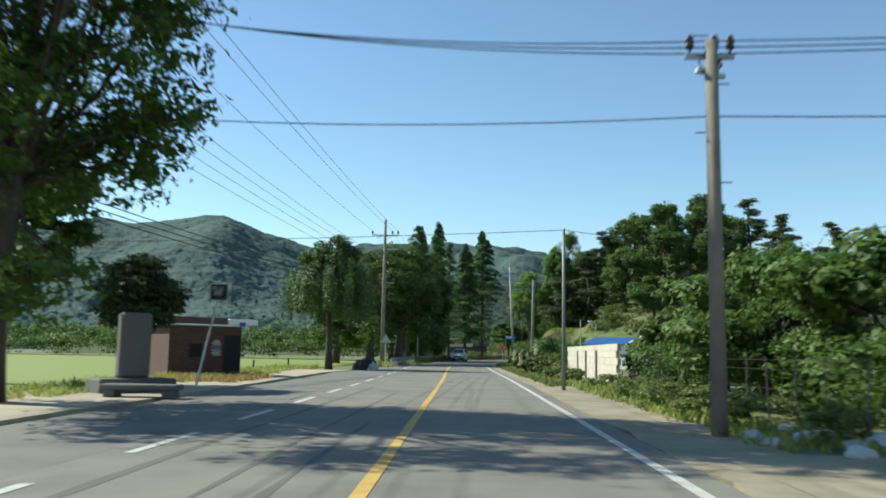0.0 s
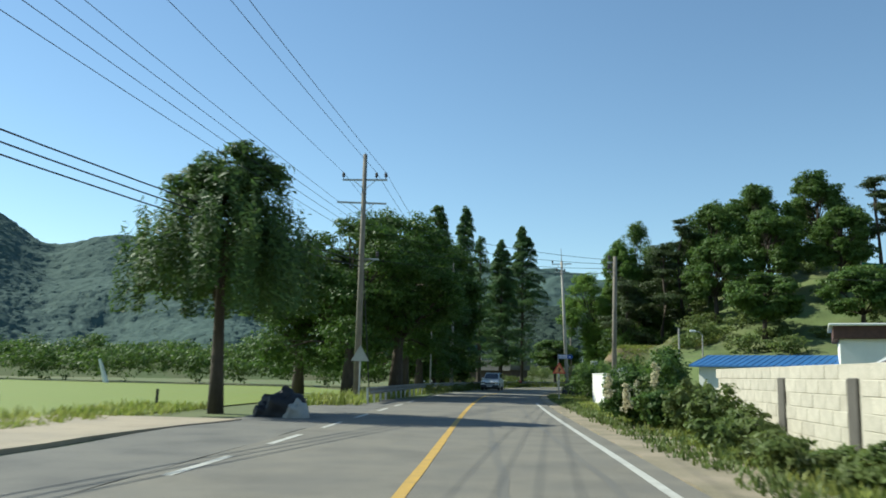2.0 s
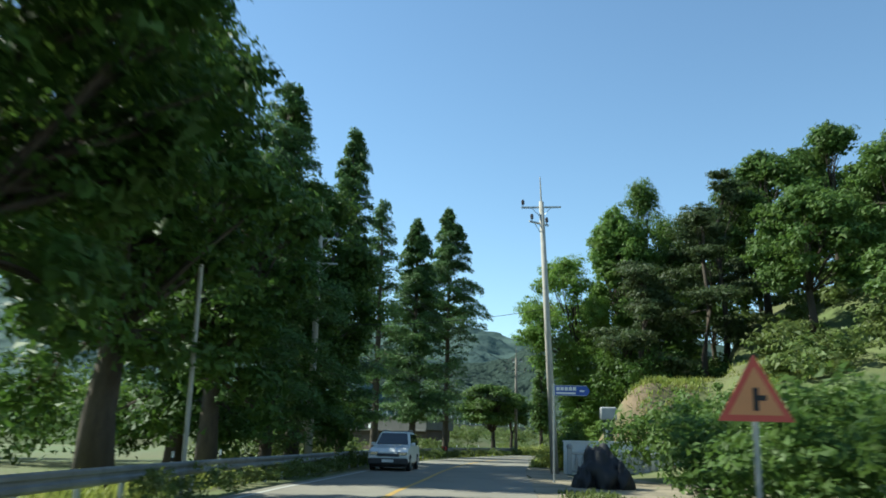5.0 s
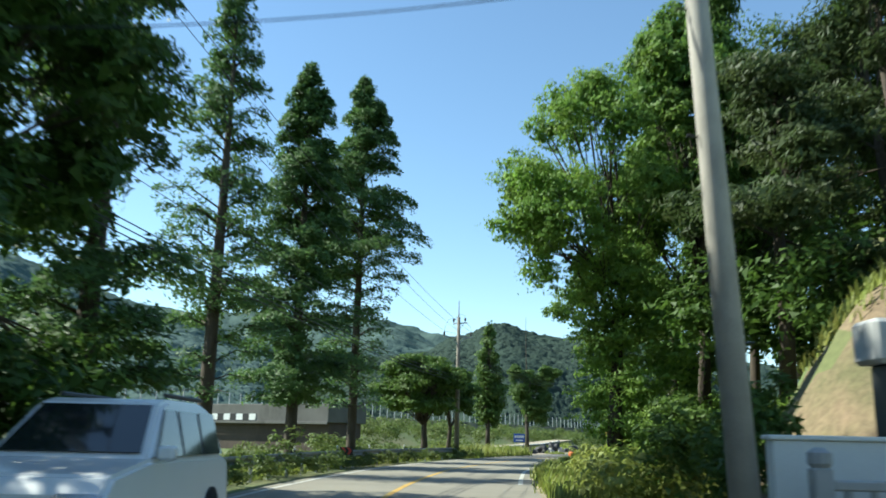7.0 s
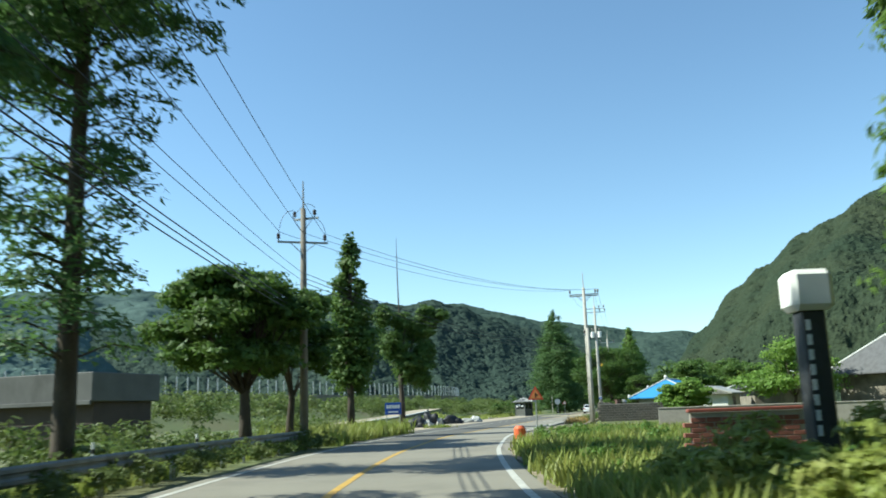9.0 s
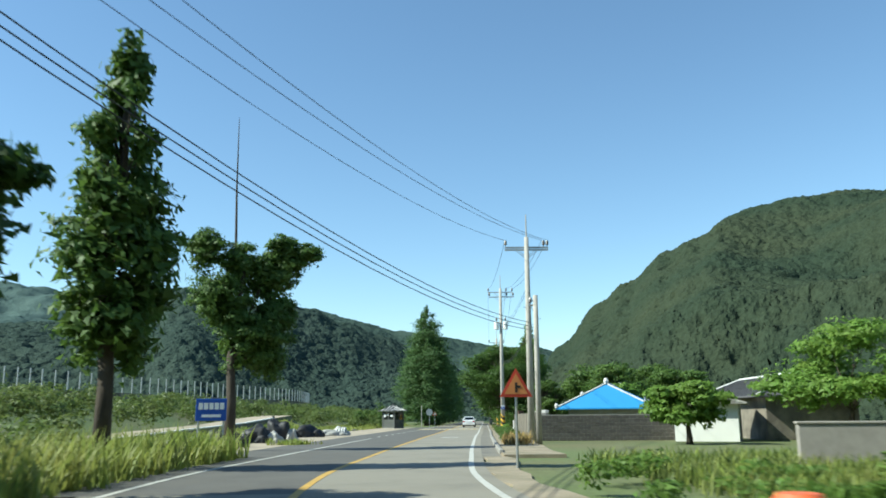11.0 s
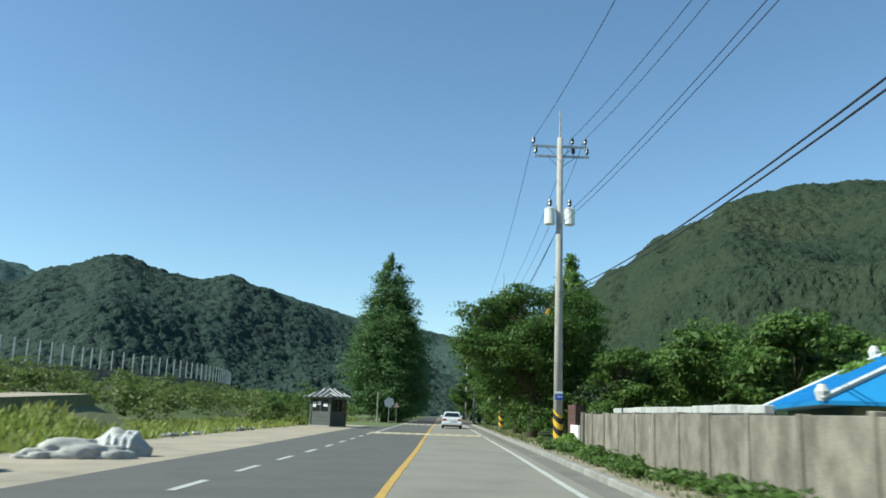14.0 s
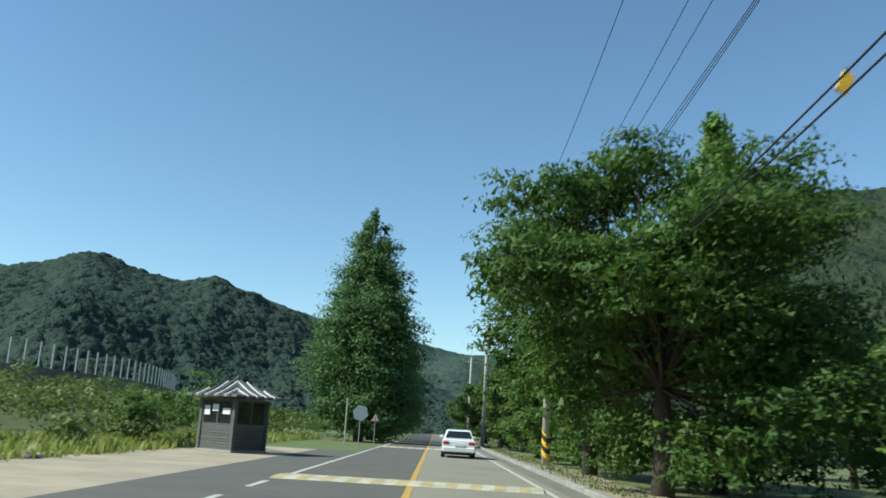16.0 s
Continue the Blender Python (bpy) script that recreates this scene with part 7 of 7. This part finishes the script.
t = sign_post("street_lamp", 15.5, 93.0, 4.6, "small street lamp on a curved arm", "street lamp", POLE, 0.05)
part("arm", tube(bmesh.new(), [(0, 0, 4.55), (-0.2, 0, 4.8), (-0.5, 0, 4.85)], 0.03, 6), STEEL, t)
part("lamp_head", box(bmesh.new(), -0.85, -0.45, -0.1, 0.1, 4.78, 4.92, 0.03), SIGN_WHITE, t)

# white delineator posts behind the guard rail
for y, d in ((100, -5.4), (104, -5.6), (142, -5.6), (148, -5.5), (154, -5.8), (160, -5.6)):
    p = along(S(y), d)
    t = thing("delineator_post", (p.x, p.y, -0.05), "slim white delineator post with a dark band", "delineator", "delineator posts")
    part("post", tube(bmesh.new(), [(0, 0, -0.1), (0, 0, 1.0)], 0.035, 8), SIGN_WHITE, t)
    part("band", tube(bmesh.new(), [(0, 0, 0.75), (0, 0, 0.85)], 0.038, 8), MATT_BLACK, t)

# white box on a dark stone pillar
t = thing("stone_pillar", (16.85, 146.65, 0), "dark stone pillar with a pale carved cap", "monument", turn=-20)
part("shaft", box(bmesh.new(), -0.2, 0.2, -0.2, 0.2, 0, 2.75, 0.03), DARK_STEEL, t)
part("cap", box(bmesh.new(), -0.34, 0.34, -0.34, 0.34, 2.75, 3.42, 0.09), WHITE_WALL, t)
bm = bmesh.new()
for k in range(8):
    box(bm, -0.15, -0.07, -0.208, -0.201, 0.75 + k * 0.24, 0.92 + k * 0.24)
part("inscription", bm, SIGN_WHITE, t, "column of white carved characters")
t = thing("stone_lantern", (10.9, 119.6, 0), "pale square stone lantern on a slim dark shaft", "monument", turn=-8)
part("shaft", box(bmesh.new(), -0.22, 0.22, -0.22, 0.22, 0, 2.5, 0.03), DARK_STEEL, t)
part("cap", box(bmesh.new(), -0.39, 0.39, -0.36, 0.36, 2.5, 3.12, 0.06), GREY_STONE, t)
bm = bmesh.new()
for k in range(6):
    box(bm, -0.15, -0.05, -0.228, -0.221, 0.9 + k * 0.25, 1.08 + k * 0.25)
part("inscription", bm, SIGN_WHITE, t, "column of white carved characters")
t = thing("orange_barrel", (19.1, 164.0, 0), "orange plastic traffic drum beside the bend", "traffic drum")
part("drum", tube(bmesh.new(), [(0, 0, 0), (0, 0, 0.02), (0, 0, 0.34), (0, 0, 0.36), (0, 0, 0.62), (0, 0, 0.72)], [0.2, 0.21, 0.19, 0.21, 0.22, 0.14], 14), ORANGE, t)


# ---- booth ----
def booth():
    """The little dark timber kiosk with a flared tiled roof and a tip."""
    t = thing("ticket_booth", (61.0, 258.6, -0.02), "small dark timber kiosk with a tent-shaped tiled roof", "kiosk", turn=-63)
    t.scale = (1, 1, 1.07)
    a = 0.92
    part("plinth", box(bmesh.new(), -a - 0.1, a + 0.1, -a - 0.1, a + 0.1, 0, 0.1, 0.02), KERB, t)
    for sx in (-1, 1):
        for sy in (-1, 1):
            part("corner_post", box(bmesh.new(), sx * a - 0.07, sx * a + 0.07, sy * a - 0.07, sy * a + 0.07, 0.1, 1.98, 0.01), BOOTH_WOOD, t)
    for rot in (0, 90, 180, 270):
        m = pose(0, 0, 0, 0, 0, rot)
        for k in range(9):
            part("board", box(bmesh.new(), -a + 0.07, a - 0.07, -a - 0.02, -a + 0.02, 0.1 + k * 0.1, 0.19 + k * 0.1, 0.008, m), BOOTH_WOOD, t)
        w = part("window", box(bmesh.new(), -a + 0.12, a - 0.12, -a - 0.006, -a + 0.006, 1.06, 1.88, 0.0, m), GLASS_DARK, t)
        bm = bmesh.new()
        for x in (-a + 0.1, -0.03, a - 0.16):
            box(bm, x, x + 0.06, -a - 0.025, -a + 0.025, 1.02, 1.92, 0.0, m)
        box(bm, -a + 0.07, a - 0.07, -a - 0.03, -a + 0.03, 1.0, 1.06, 0.0, m)
        box(bm, -a + 0.07, a - 0.07, -a - 0.03, -a + 0.03, 1.88, 1.98, 0.0, m)
        part("window_frame", bm, BOOTH_WOOD, w)
    m = pose(0, 0, 0, 0, 0, 0)
    part("notice", box(bmesh.new(), -0.72, -0.42, -a - 0.045, -a - 0.03, 1.35, 1.7, 0.0), SIGN_WHITE, t)
    part("notice", box(bmesh.new(), -0.28, 0.05, -a - 0.045, -a - 0.03, 1.5, 1.75, 0.0), SIGN_WHITE, t)
    part("notice", box(bmesh.new(), 0.3, 0.7, -a - 0.045, -a - 0.03, 1.4, 1.62, 0.0), SIGN_WHITE, t)
    bm = bmesh.new()
    rings = []
    for q, z in ((1.4, 1.98), (1.38, 2.06), (0.95, 2.24), (0.5, 2.48), (0.1, 2.72)):
        rings.append([bm.verts.new((q * sx, q * sy, z + (0.06 if q > 1.3 else 0))) for sx, sy in ((-1, -1), (1, -1), (1, 1), (-1, 1))])
    for u, v in zip(rings, rings[1:]):
        for i in range(4):
            bm.faces.new((u[i], u[(i + 1) % 4], v[(i + 1) % 4], v[i]))
    bm.faces.new(rings[-1])
    bm.faces.new(rings[0][::-1])
    roof = part("roof", bm, TILE_DARK, t)
    for rot in (0, 90, 180, 270):
        m = pose(0, 0, 0, 0, 0, rot)
        for k in range(-5, 6):
            x = k * 0.26
            e = [(q, z) for q, z in ((1.42, 2.08), (0.95, 2.26), (0.5, 2.5), (0.12, 2.73)) if q >= abs(x)]
            if len(e) > 1 or abs(x) < 1.3:
                last = (max(abs(x), 0.12), np.interp(max(abs(x), 0.12), [0.12, 0.5, 0.95, 1.42], [2.73, 2.5, 2.26, 2.08]))
                pts = [m @ Vector((x, -q, z)) for q, z in e] + [m @ Vector((x, -last[0], last[1]))]
                if (pts[-1] - pts[-2]).length < 0.02:
                    pts = pts[:-1]
                if len(pts) > 1:
                    part("tile_row", tube(bmesh.new(), pts, 0.05, 6), TILE_EDGE if k % 2 else TILE_DARK, roof)
    part("finial", tube(bmesh.new(), [(0, 0, 2.68), (0, 0, 2.8), (0, 0, 2.92)], [0.14, 0.12, 0.03], 8), TILE_DARK, roof)


booth()


# ---- heaps and stones ----
def heap(name, x, y, w, d, h, mat, label, seed, pale=None, z=0.0):
    """Crumpled sheeting over a heap."""
    t = thing(name, (x, y, z), label, "heap")
    rs = random.Random(seed)

    def lump(cx, cy, rx, ry, rz):
        bm = bmesh.new()
        bmesh.ops.create_icosphere(bm, subdivisions=4, radius=1)
        for v in bm.verts:
            n = noise.noise(v.co * 1.7 + Vector((seed, 0, 0))) * 0.35 - abs(noise.noise(v.co * 4 + Vector((seed, 3, 0)))) * 0.3 + noise.noise(v.co * 9 + Vector((seed, 6, 0))) * 0.07
            v.co *= 1 + n
            v.co = Vector((cx + v.co.x * rx, cy + v.co.y * ry, max(-0.03, v.co.z * rz)))
        return bm
    part("sheet", lump(0, 0, w / 2, d / 2, h), mat, t, smooth=True)
    part("bale", lump(w * 0.3, -d * 0.25, w * 0.26, d * 0.3, h * 0.62), pale or mat, t, smooth=True)
    part("bale", lump(-w * 0.36, -d * 0.2, w * 0.2, d * 0.25, h * 0.5), mat, t, smooth=True)
    return t


heap("covered_heap", 27.7, 205.4, 2.3, 1.6, 0.9, BLACK_SHEET, "heap of farm waste under black plastic sheeting", 1, WHITE_SHEET)
heap("covered_heap", 29.9, 208.9, 1.9, 1.7, 1.3, BLACK_SHEET, "tall heap of black sheeting with pale edges", 2, WHITE_SHEET)
heap("covered_heap", 34.5, 217.2, 2.5, 1.6, 0.85, BLACK_SHEET, "heap of black plastic sheeting on the lay-by", 3)
heap("covered_heap", 37.7, 220.6, 2.4, 1.1, 0.42, WHITE_SHEET, "crumpled pale plastic sheet over a low heap", 4)
sack = thing("striped_sack", (38.9, 221.6, 0), "grey sheeting with broad white stripes over a low heap", "heap", turn=-31)
bm = bmesh.new()
bmesh.ops.create_icosphere(bm, subdivisions=4, radius=1)
for v in bm.verts:
    v.co *= 1 + 0.22 * noise.noise(v.co * 2.2) - 0.2 * abs(noise.noise(v.co * 4.5))
    v.co = Vector((v.co.x * 0.78, v.co.y * 0.5, max(-0.03, v.co.z * 0.66)))
part("sheet", bm, WHITE_SHEET, sack, smooth=True)
for k in range(4):
    part("stripe", tube(bmesh.new(), [(-0.2 + k * 0.2, -0.62, 0.0), (-0.2 + k * 0.2, -0.42, 0.4), (-0.2 + k * 0.2, 0, 0.66 - 0.03 * k)], 0.04, 6), SIGN_WHITE, sack)
heap("covered_heap", 24.3, 199.5, 2.0, 1.5, 0.8, BLACK_SHEET, "low heap of dark sheeting by the grass", 5)
heap("covered_heap", 21.5, 196.0, 1.4, 1.2, 0.6, WHITE_SHEET, "pale sacks heaped at the edge of the lay-by", 6)
heap("covered_heap", -5.0, 60.2, 1.6, 1.4, 0.85, BLACK_SHEET, "dark bundles dumped beside the willow", 7, WHITE_SHEET)
heap("round_bale", 7.7, 106.8, 1.7, 1.7, 1.35, BLACK_SHEET, "round bale under a dark sheet", 8)
for i in range(14):
    rs = random.Random(i)
    bm = bmesh.new()
    bmesh.ops.create_icosphere(bm, subdivisions=2, radius=rs.uniform(0.12, 0.3))
    for v in bm.verts:
        v.co *= 1 + 0.4 * noise.noise(v.co * 5 + Vector((i, 0, 0)))
        v.co.z *= 0.6
    ob = part("stone", bm, GREY_STONE)
    ob.location = (6.6 + rs.uniform(-0.3, 2.4), 14.5 + rs.uniform(0, 5), 0.03)
    tagged(ob, "pale rough stone on the dirt verge", "stone", "stones on the verge")

# rubble along the lay-by's far edge
for i in range(34):
    rs = random.Random(900 + i)
    bm = bmesh.new()
    bmesh.ops.create_icosphere(bm, subdivisions=2, radius=rs.uniform(0.1, 0.26))
    for v in bm.verts:
        v.co *= 1 + 0.45 * noise.noise(v.co * 6 + Vector((i, 5, 0)))
        v.co.z *= 0.55
    ob = part("rubble", bm, (CONCRETE, GREY_STONE, KERB)[i % 3])
    q = along(S(228) + i * 0.62 + rs.uniform(-0.3, 0.3), -10.0 - rs.uniform(-0.1, 0.5))
    ob.location = (q.x, q.y, 0.03)
    tagged(ob, "rough lump of rubble at the lay-by's edge", "stone", "rubble along the lay-by")

# stone monument under the shade tree
t = thing("stone_bench", (-6.6, 25.0, 0.0), "low stone slab bench on blocks", "bench", turn=4)
part("seat_slab", box(bmesh.new(), -1.0, 1.0, -0.35, 0.35, 0.22, 0.36, 0.03), OLD_SHADED_CONCRETE, t)
for u in (-0.75, 0.75):
    part("support", box(bmesh.new(), u - 0.15, u + 0.15, -0.3, 0.3, 0, 0.22, 0.02), OLD_SHADED_CONCRETE, t)
t = thing("stone_monument", (-7.8, 27.3, 0.0), "grey upright memorial stone on a plinth", "monument", turn=42)
part("plinth", box(bmesh.new(), -1.1, 1.1, -0.6, 0.6, 0, 0.42, 0.04), OLD_SHADED_CONCRETE, t)
bm = bmesh.new()
box(bm, -0.45, 0.45, -0.2, 0.2, 0.42, 2.3, 0.08)
part("stele", bm, OLD_SHADED_CONCRETE, t)

# white memorial wall with a balustrade at the knoll's foot
plain_wall("retaining_wall", (8.6, 118.9), (16.0, 117.2), 1.5, 0.3, WHITE_WALL, "smooth pale retaining wall at the knoll's foot", cap=0.04)
t = thing("balustrade", (8.72, 118.0, -0.02), "white carved stone balustrade", "railing", turn=-8)
for k in range(4):
    q = part("post", box(bmesh.new(), k * 1.5 - 0.11, k * 1.5 + 0.11, -0.11, 0.11, 0, 1.15, 0.02), GREY_STONE, t)
    part("finial", tube(bmesh.new(), [(k * 1.5, 0, 1.13), (k * 1.5, 0, 1.2), (k * 1.5, 0, 1.32), (k * 1.5, 0, 1.38)], [0.08, 0.14, 0.14, 0.05], 10), GREY_STONE, q)
for k in range(3):
    part("rail", box(bmesh.new(), k * 1.5 + 0.11, (k + 1) * 1.5 - 0.11, -0.07, 0.07, 0.9, 1.02, 0.02), GREY_STONE, t)
    part("base_rail", box(bmesh.new(), k * 1.5 + 0.11, (k + 1) * 1.5 - 0.11, -0.07, 0.07, 0.1, 0.22, 0.02), GREY_STONE, t)
    for j in range(4):
        x = k * 1.5 + 0.3 + j * 0.3
        part("baluster", tube(bmesh.new(), [(x, 0, 0.22), (x, 0, 0.5), (x, 0, 0.9)], [0.05, 0.085, 0.05], 8), GREY_STONE, t)

# wire fence along the fruit trees
t = tagged(new("wire_fence"), "rusty wire mesh fence on thin posts", "fence")
for k in range(14):
    y = 17 + k * 1.48
    part("post", tube(bmesh.new(), [(8.3, y, -0.1), (8.3 + random.uniform(-0.06, 0.06), y, 1.35)], 0.022, 6), DARK_STEEL, t)
for z in (0.3, 0.7, 1.1, 1.3):
    part("strand", tube(bmesh.new(), [(8.3, 17, z), (8.3, 26, z - 0.03), (8.3, 36.3, z)], 0.006, 4), DARK_STEEL, t)

# posts at the field's edge, a stake beyond it and a green net on the knoll
for x, y in ((-11.5, 55.4), (-11.6, 66.0), (-11.2, 47.5)):
    ob = part("field_post", tube(bmesh.new(), [(0, 0, -0.15), (0.02, 0, 0.62)], 0.06, 8), MATT_BLACK)
    ob.location = (x, y, 0)
    tagged(ob, "short black post at the rice field's edge", "post", "field posts")
ob = part("leaning_stake", tube(bmesh.new(), [(0, 0, -0.2), (-0.9, 0, 2.2)], [0.3, 0.12], 6), SIGN_WHITE)
ob.location = (-36.0, 112.0, 0)
tagged(ob, "white leaning stake before the hedge", "post")
t = thing("shade_net", (43.6, 130.0, 13.0), "bright green net stretched between two posts", "net", turn=15)
for x in (-2.2, 2.2):
    part("post", tube(bmesh.new(), [(x, 0, -0.5), (x, 0, 2.0)], 0.06, 6), STEEL, t)
bm = bmesh.new()
for i in range(9):
    x = -2.2 + 4.4 * i / 8
    a, b = bm.verts.new((x, 0.1 * math.sin(i * 1.9), 0.5)), bm.verts.new((x, 0.05 * math.cos(i * 2.3), 1.95 - 0.1 * math.sin(i * 0.39)))
    if i:
        bm.faces.new((last[0], a, b, last[1]))
    last = (a, b)
part("net", bm, GREEN_NET, t)
ob = heap("refuse_bag", -5.75, 61.4, 0.5, 0.4, 0.3, SIGN_YELLOW, "small yellow refuse bag at the willow's foot", 11)
